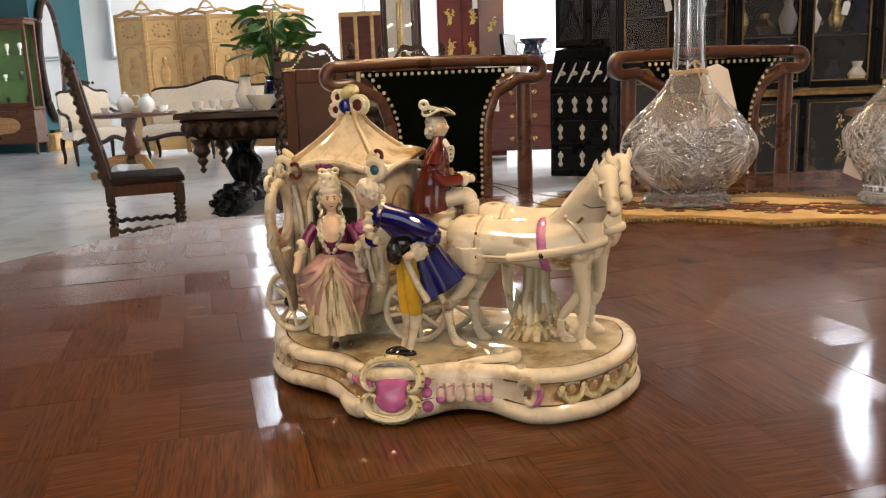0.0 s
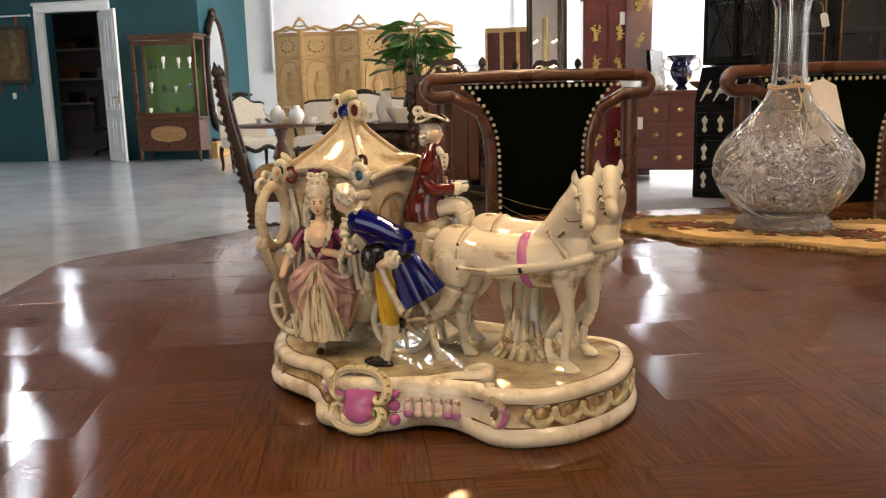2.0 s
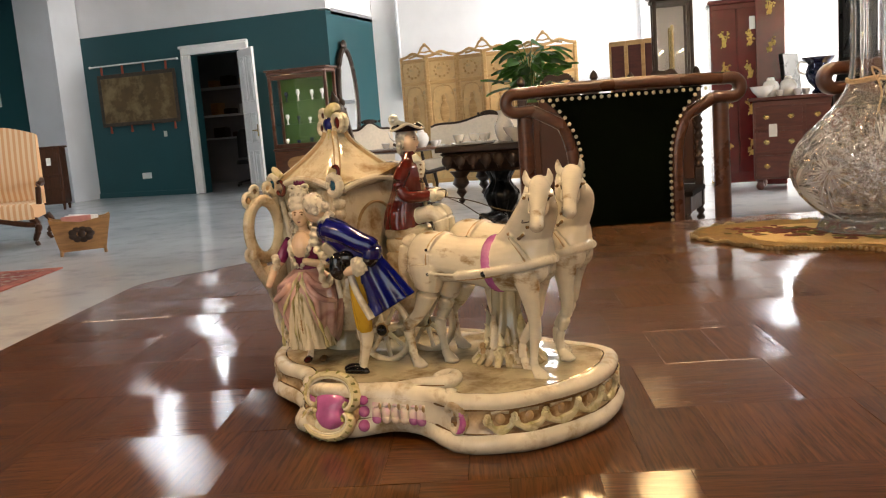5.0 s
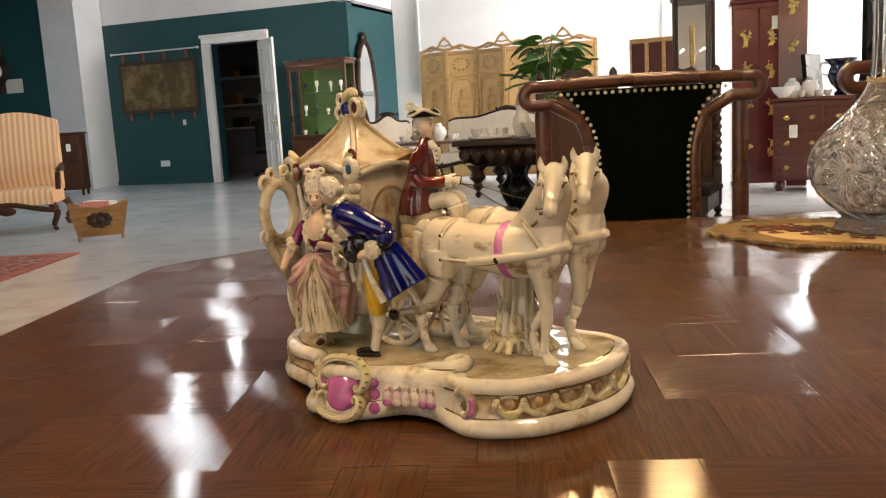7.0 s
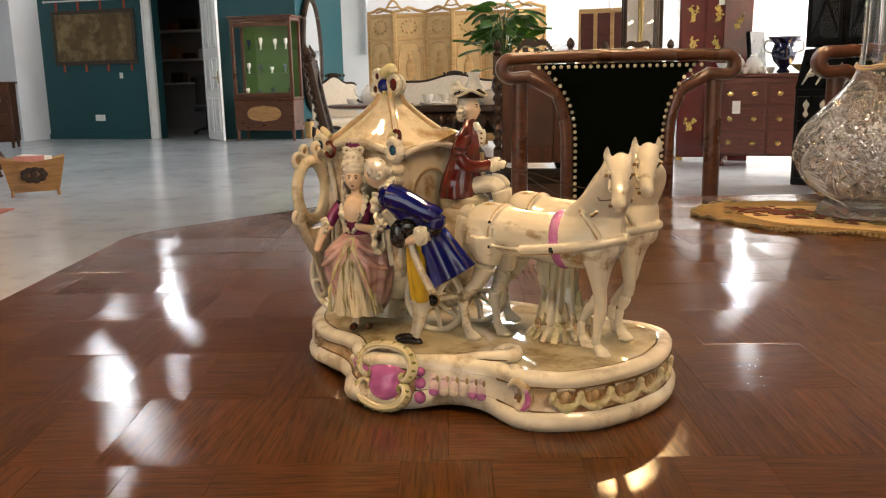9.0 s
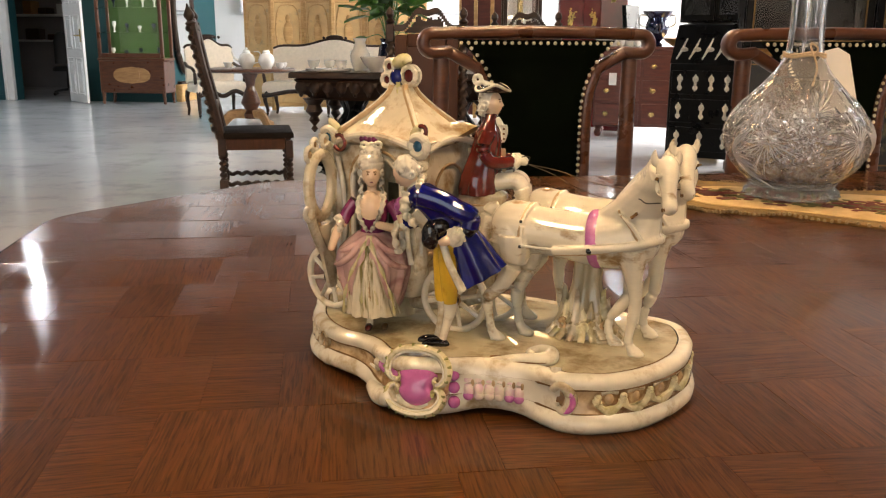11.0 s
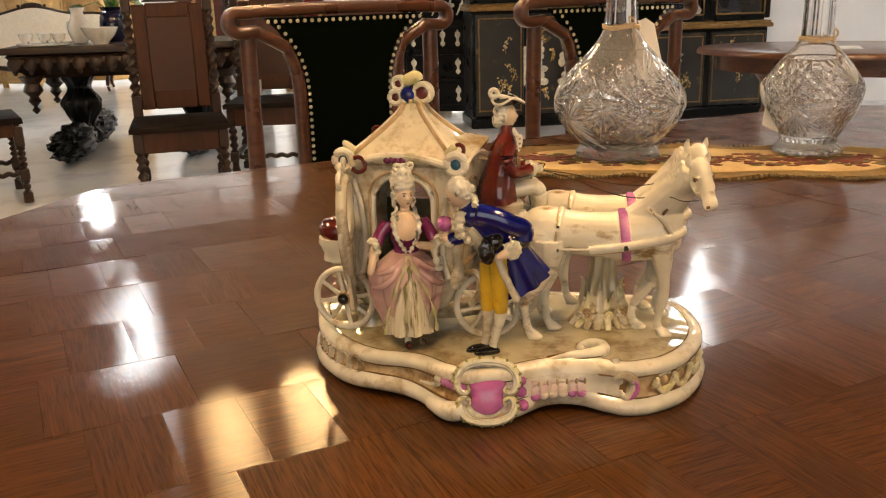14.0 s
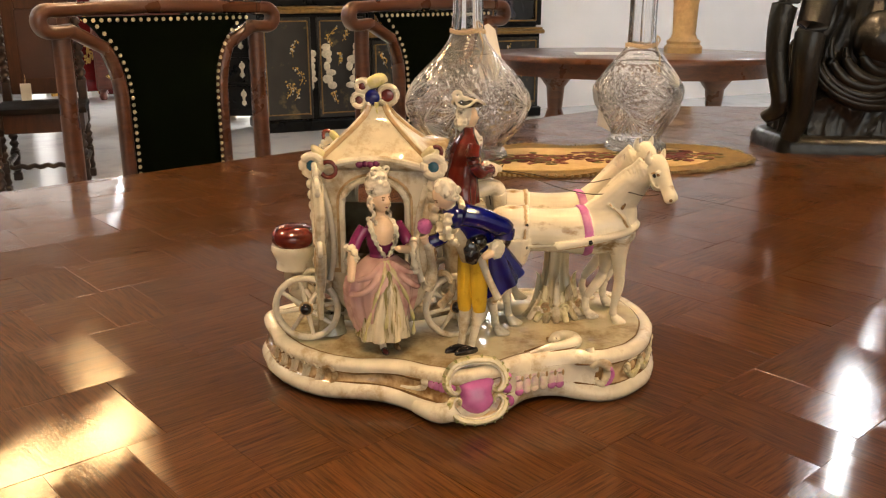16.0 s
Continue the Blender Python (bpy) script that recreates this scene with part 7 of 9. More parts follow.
for sy in (-1, 1):
    s.tube(spline([(0.002, sy * 0.0125, 0.2010), (-0.001, sy * 0.0170, 0.190), (0.004, sy * 0.0168, 0.1800), (0.014, sy * 0.0110, 0.1785), (0.0205, sy * 0.0060, 0.1790)], 5), [0.0060 - 0.00006 * k for k in range(21)], 12, m, slot=MAROON)
    lump(s, (0.0225, sy * 0.0058, 0.1785), (0.0046, 0.0050, 0.0056), m, WHITE, 0.16, 3.0, sy)
    s.tube(spline([(0.0235, sy * 0.0052, 0.1800), (0.0280, sy * 0.0040, 0.1790), (0.0315, sy * 0.0030, 0.1770)], 4), [0.0034, 0.0035, 0.0036, 0.0036, 0.0034, 0.0032, 0.0028, 0.0024, 0.0014], 10, m, slot=WHITE)
    s.tube(spline([(0.002, sy * 0.0042, 0.1600), (0.012, sy * 0.0056, 0.1630), (0.0235, sy * 0.0068, 0.1640), (0.0282, sy * 0.0066, 0.1580), (0.0290, sy * 0.0068, 0.1460), (0.0290, sy * 0.0066, 0.1320), (0.0300, sy * 0.0066, 0.1260)], 5), [0.0060, 0.0062, 0.0064, 0.0066, 0.0067, 0.0068, 0.0068, 0.0068, 0.0068, 0.0068, 0.0068, 0.0068, 0.0068, 0.0067, 0.0066, 0.0068, 0.0065, 0.0062, 0.0059, 0.0056, 0.0054, 0.0052, 0.0050, 0.0048, 0.0046, 0.0045, 0.0045, 0.0046, 0.0047, 0.0047, 0.004], 14, m, slot=WHITE)
# cravat with painted lines, waistcoat edge
s.tube(spline([(0.0062, 0.0, 0.2110), (0.0095, 0.0, 0.2060), (0.0105, 0.0, 0.2000), (0.0100, 0.0, 0.1930)], 6), [(0.0034 + 0.0022 * math.sin(math.pi * k / 18), 0.0030) for k in range(19)], 10, m, slot=WHITE)
for k in range(3):
    s.tube([(0.0125, -0.0035, 0.2035 - 0.0038 * k), (0.0138, 0.0, 0.2030 - 0.0038 * k), (0.0125, 0.0035, 0.2035 - 0.0038 * k)], 0.0006, 5, m, slot=BROWN)
s.tube(spline([(0.0125, 0, 0.188), (0.0128, 0, 0.180), (0.0135, 0, 0.170)], 4), [0.0018] * 9, 8, m, slot=TAN)
hm = head(s, Vector((0.0000, 0.0110, 0.2225)), 0.0086, -10, wig=1.0)
lump(s, (-0.0074, 0, -0.0045), (0.0046, 0.0056, 0.0062), hm, HAIR, 0.14, 3.0, 9.0)
# tricorne: a turned-up brim with a cream edge
brim = []
for k in range(48):
    a = 2 * math.pi * k / 48
    r = 0.0126 + 0.0022 * math.cos(3 * a)
    brim.append((r * math.cos(a) - 0.001, r * math.sin(a) * 0.9, 0.0120 - 0.0024 * math.cos(3 * a)))
s.rings([[(x * 0.35, y * 0.35, 0.0105) for x, y, z in brim], [(x * 0.75, y * 0.75, 0.0080) for x, y, z in brim], brim, [(x * 0.93, y * 0.93, z + 0.0012) for x, y, z in brim], [(x * 0.6, y * 0.6, 0.0125) for x, y, z in brim], [(x * 0.1, y * 0.1, 0.0150) for x, y, z in brim]], hm, slot=BLACK)
s.tube(brim, 0.0011, 8, hm, slot=WHITE, closed=True)
s.tube([(-0.0108 + 0.0030 * math.cos(w), -0.004, 0.0180 + 0.0028 * math.sin(w)) for w in [j * math.pi / 6 for j in range(12)]], 0.0020, 8, hm, slot=WHITE, closed=True)
s.tube(spline([(-0.0085, -0.004, 0.0165), (-0.0030, -0.0035, 0.0150), (0.004, -0.002, 0.0140)], 4), [0.0018, 0.0019, 0.0020, 0.0020, 0.0019, 0.0017, 0.0014, 0.0011, 0.0007], 8, hm, slot=WHITE)
moulded("coachman_figurine", s, FIG, group, "seated coachman in maroon coat and tricorne hat", None, 0.0005, 5)

# reins of thin dark wire
M_WIRE = plain("dark_wire", (0.05, 0.035, 0.02), 0.5, metal=0.6)
hnd = Vector((0.0280, 0.0090, 0.1765))
for hm_, sy in ((H1, -1), (H2, -1)):
    bit = hm_ @ Vector((0.0665, -0.0350, 0.1660))
    nk_ = hm_ @ Vector((0.046, -0.0140, 0.1640))
    mid = (hnd + nk_) / 2 + Vector((0, 0, -0.006))
    part("rein", Shape().tube(spline([hnd, hnd.lerp(mid, 0.5) + Vector((0, 0, 0.0015)), mid, mid.lerp(nk_, 0.5) + Vector((0, 0, -0.0035)), nk_, nk_.lerp(bit, 0.5) + Vector((-0.002, -0.004, -0.001)), bit], 6), 0.00042, 5), [M_WIRE], group, "thin dark wire rein")
part("rein", Shape().tube(spline([hnd + Vector((0, 0, -0.001)), hnd + Vector((0.002, -0.004, 0.006)), hnd + Vector((-0.006, -0.006, 0.004)), hnd + Vector((-0.012, -0.006, -0.014)), hnd + Vector((-0.010, -0.005, -0.028))], 6), 0.00042, 5), [M_WIRE], group, "thin dark wire rein end")


# ---- carved oak chairs ----
M_PINKPAPER = plain("pink_paper", (0.5, 0.22, 0.2), 0.7)
M_RUSHBLACK = plain("worn_dark_seat", (0.0075, 0.0045, 0.0032), 0.70, spec=0.12, vary=0.3, scale=20, bump=0.2, bump_scale=150)
M_BROWNLEATHER = plain("brown_leather_panel", (0.034, 0.0095, 0.005), 0.6, vary=0.2, scale=10, bump=0.1, bump_scale=120)

cc = thing("carved_chair", pose(-2.01, 5.22, 0, 0, 0, 20), "dark oak chair with finials and barley-twist stretchers", "chair")
for sy in (-1, 1):
    y = sy * 0.215
    post = Shape()
    post.tube([(-0.13, y, 1.10), (-0.085, y, 0.85), (-0.03, y, 0.60), (0.0, y, 0.44)], [(0.026, 0.030), (0.028, 0.032), (0.03, 0.034), (0.03, 0.034)], 8)
    for k in range(12):
        t = k / 11
        post.ball((-0.125 + 0.11 * t - 0.012, y - sy * 0.0, 1.08 - 0.58 * t), (0.030, 0.036, 0.024), 8, 6)
    part("back_post", post, M_DARKOAK, cc)
    part("finial", Shape().lathe([(0.022, 0), (0.034, 0.015), (0.016, 0.03), (0.03, 0.05), (0.032, 0.065), (0.012, 0.10), (0.003, 0.125)], 10, pose(-0.132, y, 1.095, 0, -8)), M_DARKOAK, cc)
    for x, z1 in ((0.005, 0.44), (0.40, 0.42)):
        leg = Shape().box((x, y, 0.03), (0.05, 0.05, 0.06), 0.006).box((x, y, 0.16), (0.05, 0.05, 0.06), 0.006).box((x, y, z1 - 0.05), (0.05, 0.05, 0.11), 0.006)
        twist_post(leg, (x, y, 0.055), (x, y, 0.14), 0.02, 1.2)
        twist_post(leg, (x, y, 0.185), (x, y, z1 - 0.10), 0.021, 2.2)
        part("leg", leg, M_DARKOAK, cc)
    rail = Shape()
    path = [(0.02 + 0.37 * k / 30, y + 0.006 * math.sin(k * 1.3), 0.165 + 0.006 * math.cos(k * 1.3)) for k in range(31)]
    rail.tube(path, 0.014, 8)
    part("stretcher", rail, M_DARKOAK, cc)
    part("side_rail", Shape().box((0.20, y, 0.405), (0.36, 0.03, 0.07), 0.005), M_MIDOAK, cc)
part("seat", Shape().prism([(-0.02, -0.24), (0.43, -0.24), (0.43, 0.24), (-0.02, 0.24)], 0.44, 0.475, inset=0.012, step=0.012), M_RUSHBLACK, cc, "dark worn seat")
for x in (0.0, 0.40):
    path = [(x + 0.006 * math.sin(k * 1.3), -0.2 + 0.4 * k / 30, (0.165 if x == 0 else 0.10) + 0.006 * math.cos(k * 1.3)) for k in range(31)]
    part("cross_stretcher", Shape().tube(path, 0.014, 8), M_DARKOAK, cc)
part("front_rail", Shape().box((0.40, 0, 0.405), (0.03, 0.40, 0.07), 0.005), M_MIDOAK, cc)
s = Shape()
for z, x in ((1.02, -0.118), (0.60, -0.03)):
    s.box((x, 0, z), (0.03, 0.40, 0.10), 0.008)
for k in range(5):
    s.ball((-0.125, -0.14 + 0.07 * k, 1.08 + 0.02 * math.sin(math.pi * k / 4)), (0.02, 0.04, 0.045), 8, 6)
part("crest", s, M_DARKOAK, cc)
for k in range(4):
    y = -0.12 + 0.08 * k
    sp = Shape()
    sp.tube([(-0.112 + 0.08 * j / 20 + 0.004 * math.sin(j * 1.5), y + 0.004 * math.cos(j * 1.5), 0.98 - 0.34 * j / 20) for j in range(21)], 0.011, 8)
    part("spindle", sp, M_DARKOAK, cc)


def hall_chair():
    """Back at y = 0, seat towards -y."""
    t = thing("panel_chair", pose(0, 0, 0), "oak chair with twisted posts, panelled back and pierced crest", "chair", "panel-back oak chairs")
    for sx in (-1, 1):
        x = sx * 0.205
        p = Shape().box((x, 0, 0.50), (0.05, 0.05, 0.16), 0.006).box((x, 0, 1.06), (0.048, 0.048, 0.10), 0.006)
        twist_post(p, (x, 0, 0.575), (x, 0, 1.015), 0.025, 4.5)
        p.lathe([(0.018, 0), (0.028, 0.012), (0.012, 0.03), (0.024, 0.05), (0.02, 0.07), (0.004, 0.09)], 10, pose(x, 0, 1.11))
        part("back_post", p, M_DARKOAK, t)
        for y in (0.0, -0.42):
            l = Shape().box((x, y, 0.025), (0.05, 0.05, 0.05), 0.006).box((x, y, 0.15), (0.05, 0.05, 0.06), 0.006).box((x, y, 0.39), (0.05, 0.05, 0.10), 0.006)
            turned(l, x, y, 0.045, 0.125, [(0, 0.018), (0.3, 0.027), (0.6, 0.02), (1, 0.022)], 10)
            twist_post(l, (x, y, 0.175), (x, y, 0.345), 0.022, 2.0)
            part("leg", l, M_DARKOAK, t)
        path = [(x + 0.005 * math.sin(k * 1.3), -0.02 - 0.38 * k / 28, 0.15 + 0.005 * math.cos(k * 1.3)) for k in range(29)]
        part("stretcher", Shape().tube(path, 0.014, 8), M_DARKOAK, t)
        part("side_rail", Shape().box((x, -0.21, 0.387), (0.03, 0.38, 0.105), 0.005), M_MIDOAK, t)
    for y, z in ((-0.42, 0.405), (0.0, 0.405)):
        part("seat_rail", Shape().box((0, y, z - 0.018), (0.37, 0.03, 0.105), 0.005), M_MIDOAK, t)
    part("cross_stretcher", Shape().tube([(-0.19 + 0.38 * k / 28, -0.42 + 0.005 * math.sin(k * 1.3), 0.15 + 0.005 * math.cos(k * 1.3)) for k in range(29)], 0.014, 8), M_DARKOAK, t)
    part("seat", Shape().prism([(-0.245, -0.46), (0.245, -0.46), (0.235, 0.02), (-0.235, 0.02)], 0.44, 0.47, inset=0.012, step=0.012), M_RUSHBLACK, t, "dark worn seat")
    fr = Shape()
    for sx in (-1, 1):
        fr.box((sx * 0.145, 0, 0.7775), (0.07, 0.032, 0.545), 0.006)
    fr.box((0, 0, 1.02), (0.22, 0.034, 0.075), 0.006).box((0, 0, 0.5525), (0.22, 0.034, 0.095), 0.006)
    part("panel_frame", fr, M_MIDOAK, t)
    part("panel", Shape().box((0, -0.004, 0.79), (0.225, 0.022, 0.39), 0.004), M_BROWNLEATHER, t, "dark red-brown panel")
    c = Shape()
    n = 36
    lo, hi = [], []
    for k in range(n + 1):
        u = k / n
        x = -0.185 + 0.37 * u
        h = 1.09 + 0.11 * math.sin(math.pi * u) ** 1.5 + 0.014 * math.cos(u * 6 * math.pi)
        lo.append((x, 1.06))
        hi.append((x, h))
    # pierced crest: a fretted board of arcs with gaps between
    for k in range(n):
        u = (k + 0.5) / n
        gap = 0.018 if 0.2 < u < 0.8 and int(u * 12) % 2 else 0.0
        for z0, z1 in (((lo[k][1]), hi[k][1] - 0.045 - gap), (hi[k][1] - 0.035, hi[k][1])):
            if z1 - z0 > 0.004:
                c.box(((lo[k][0] + lo[k + 1][0]) / 2, 0, (z0 + z1) / 2), (0.0108, 0.026, z1 - z0))
    part("crest", c, M_DARKOAK, t)
    return t


hc = hall_chair()
hc.matrix_basis = pose(-0.685, 4.98, 0, 0, 0, 6)
copy_thing(hc, pose(-0.16, 5.75, 0, 0, 0, -8))

tg = thing("price_tag", pose(-0.262, 5.732, 0.520, 0, 0, -8), "blank white paper tag hanging on a panel chair back", "tag")
part("card", Shape().box((0, 0, 0), (0.058, 0.002, 0.098), 0.0008), M_CARD, tg)
part("string", Shape().tube([(0, 0, 0.047), (0.003, 0.002, 0.075), (0.0, 0.012, 0.098)], 0.0015, 5), M_STRING, tg)

# ---- carved centre table with its plant and tea things ----
ct = thing("carved_table", pose(-1.15, 6.95, 0), "heavy dark carved oak table with black carved feet", "table")
part("tabletop", Shape().prism([(-0.82, -0.45), (0.82, -0.45), (0.82, 0.45), (-0.82, 0.45)], 0.735, 0.78, inset=0.015, step=0.02), M_DARKOAK, ct)
s = Shape()
loops = []
for z, d in ((0.735, 0.05), (0.72, 0.03), (0.70, 0.05), (0.67, 0.04), (0.62, 0.09), (0.58, 0.13), (0.565, 0.11)):
    loops.append([(sx * (0.82 - d), sy * (0.45 - d), z) for sx, sy in ((-1, -1), (1, -1), (1, 1), (-1, 1))])
s.rings(loops)
part("apron", s, M_DARKOAK, ct)
rng = random.Random(8)
for k in range(15):
    x = -0.74 + 1.48 * k / 14
    part("carving", Shape().ball((x, -0.405, 0.665), (0.045, 0.022, 0.05), 8, 6).ball((x, -0.40, 0.62), (0.02, 0.02, 0.03), 6, 5), M_DARKOAK, ct)
for x in (-0.66, 0.66):
    for y in (-0.33, 0.33):
        p = Shape().lathe([(0.008, 0.32), (0.03, 0.345), (0.012, 0.37), (0.045, 0.41), (0.03, 0.44), (0.07, 0.48), (0.05, 0.53), (0.09, 0.58)], 10, pose(x, y, 0))
        part("pendant", p, M_DARKOAK, ct)
for x in (-0.42, 0.42):
    l = Shape().lathe([(v.x, v.y) for v in spline([(0.10, 0.05, 0), (0.11, 0.12, 0), (0.07, 0.18, 0), (0.12, 0.28, 0), (0.14, 0.36, 0), (0.08, 0.46, 0), (0.11, 0.54, 0), (0.13, 0.58, 0)], 6)], 72, pose(x, 0, 0), wobble=lambda a, k: 1 + 0.10 * math.sin(6 * a + k / 6) + 0.03 * math.sin(18 * a - k / 3))
    part("pedestal", l, M_BLACKLACQUER, ct, "black carved pedestal")
    for sy in (-1, 1):
        f = Shape()
        lump(f, (x, sy * 0.44, 0.125), (0.13, 0.42, 0.115), None, 0, 0.20, 4.5, x + sy, 40, 26)
        part("foot", f, M_BLACKLACQUER, ct, "black carved paw foot")

M_LEAF = plain("green_leaf", (0.05, 0.155, 0.022), 0.35, vary=0.35, scale=25, coat=0.2)
pl = thing("potted_plant", pose(-1.28, 7.0, 0.78), "leafy green houseplant in a dark ceramic pot", "plant")
part("pot", Shape().lathe([(0.06, 0), (0.085, 0.03), (0.10, 0.10), (0.09, 0.18), (0.07, 0.22), (0.085, 0.25), (0.075, 0.25), (0.06, 0.21), (0.01, 0.20)], 20), M_COBALT, pl, "dark glazed pot")
rng = random.Random(21)
for k in range(64):
    a, reach, rise = rng.uniform(0, 6.28), rng.uniform(0.04, 0.24), rng.uniform(0.22, 0.58)
    if k < 6:
        rise = rng.uniform(0.05, 0.28)
        reach = rng.uniform(0.26, 0.36)
    c_, s_ = math.cos(a), math.sin(a)
    st = Shape()
    end = Vector((reach * c_, reach * 0.8 * s_, 0.22 + rise * (1 - 0.5 * (reach / 0.34) ** 2)))
    stem = spline([(0.02 * c_, 0.02 * s_, 0.2), (reach * 0.45 * c_, reach * 0.36 * s_, 0.22 + rise * 0.75), end], 4)
    st.tube(stem, 0.004, 5)
    d = Vector((c_, 0.8 * s_, rng.uniform(-0.5, 0.35))).normalized()
    sd = Matrix.Rotation(rng.uniform(-1.1, 1.1), 3, d) @ d.cross(Vector((0, 0, 1))).normalized()
    L, W = rng.uniform(0.14, 0.22), rng.uniform(0.036, 0.056)
    rows = []
    for i in range(7):
        t = i / 6
        w = W * math.sin(math.pi * (0.06 + 0.94 * t) ** 0.8) if i < 6 else 0.002
        cpos = end + d * (L * t) + Vector((0, 0, -0.03 * t * t))
        up_ = Vector((0, 0, 0.014))
        rows.append([cpos - sd * w + up_, cpos, cpos + sd * w + up_, cpos - Vector((0, 0, 0.0015))])
    st.rings(rows)
    part("leaf", st, M_LEAF, pl, "glossy green leaf") if k == 0 else part("leaf", st, M_LEAF, pl)


def crockery(name, prof, x, y, z, label, cat, mt=None, handle=None, spout=False, group=""):
    t = thing(name, pose(x, y, z, 0, 0, handle or 0), label, cat, group)
    part("body", Shape().lathe(prof, 20), mt or M_CHINA, t)
    if handle is not None:
        h, r = prof[-1][1], max(p[0] for p in prof)
        part("handle", Shape().tube(spline([(r * 0.9, 0, h * 0.8), (r * 1.6, 0, h * 0.75), (r * 1.5, 0, h * 0.35), (r * 0.9, 0, h * 0.25)], 5), 0.006, 8), mt or M_CHINA, t)
    if spout:
        h, r = prof[-1][1], max(p[0] for p in prof)
        part("spout", Shape().tube(spline([(-r * 0.8, 0, h * 0.35), (-r * 1.5, 0, h * 0.5), (-r * 1.8, 0, h * 0.85)], 5), [0.016 - 0.001 * k for k in range(11)], 8), mt or M_CHINA, t)
    return t


CUP = [(0.02, 0), (0.026, 0.005), (0.04, 0.03), (0.046, 0.06), (0.047, 0.065), (0.042, 0.062), (0.03, 0.02), (0.002, 0.012)]
JUG = [(0.05, 0), (0.055, 0.01), (0.075, 0.07), (0.078, 0.12), (0.05, 0.18), (0.042, 0.22), (0.055, 0.25), (0.048, 0.25), (0.03, 0.2), (0.002, 0.19)]
POT = [(0.05, 0), (0.055, 0.01), (0.085, 0.06), (0.09, 0.10), (0.07, 0.15), (0.04, 0.17), (0.042, 0.18), (0.03, 0.2), (0.012, 0.205), (0.016, 0.22), (0.002, 0.23)]
BOWL = [(0.05, 0), (0.055, 0.012), (0.10, 0.06), (0.125, 0.11), (0.128, 0.115), (0.118, 0.112), (0.08, 0.04), (0.002, 0.02)]
TRAY = [(0.14, 0), (0.17, 0.006), (0.18, 0.02), (0.176, 0.022), (0.16, 0.012), (0.002, 0.010)]
for x, y in ((-1.82, 6.68), (-1.72, 6.78), (-1.60, 6.66)):
    crockery("teacup", CUP, x, y, 0.80, "white porcelain teacup on the carved table", "cup", handle=-60, group="white porcelain tea things")
crockery("serving_dish", TRAY, -1.71, 6.70, 0.78, "round white porcelain tray under teacups", "tray")
crockery("milk_jug", JUG, -1.52, 6.98, 0.78, "tall white porcelain jug with gilt flowers", "jug", handle=140)
crockery("porcelain_bowl", BOWL, -1.33, 6.70, 0.78, "white porcelain bowl with gilt rim", "bowl")
crockery("porcelain_bowl", BOWL, -0.95, 6.75, 0.78, "white porcelain bowl with gilt rim", "bowl")

# ---- round tea table, settee, armchair ----
tt = thing("tea_table", pose(-3.35, 9.5, 0), "round brown tripod tea table set with white china", "table")
part("tabletop", Shape().lathe([(0.001, 0.66), (0.46, 0.66), (0.50, 0.675), (0.505, 0.69), (0.49, 0.70), (0.001, 0.70)], 40), M_REDWOOD, tt)
part("column", Shape().lathe([(0.05, 0.66), (0.09, 0.64), (0.06, 0.58), (0.045, 0.5), (0.08, 0.42), (0.11, 0.32), (0.06, 0.24), (0.09, 0.2), (0.08, 0.15)], 18), M_REDWOOD, tt)
for k in range(3):
    a = math.radians(200 + 120 * k)
    c_, s_ = math.cos(a), math.sin(a)
    part("foot", Shape().tube(spline([(0.06 * c_, 0.06 * s_, 0.2), (0.22 * c_, 0.22 * s_, 0.19), (0.36 * c_, 0.36 * s_, 0.06), (0.45 * c_, 0.45 * s_, 0.035)], 5), [(0.035, 0.05)] * 16, 8), M_LIGHTWOOD, tt, "honey coloured curved foot")
crockery("teapot", POT, -3.34, 9.40, 0.70, "white porcelain teapot on a round table", "teapot", handle=10, spout=True)
crockery("sugar_bowl", POT[:-3], -3.10, 9.35, 0.70, "white porcelain sugar bowl on a round table", "bowl")
for x, y in ((-2.97, 9.42), (-3.0, 9.62), (-3.6, 9.5)):
    crockery("teacup", CUP, x, y, 0.70, "white porcelain teacup on a round table", "cup", handle=20, group="white porcelain tea things")


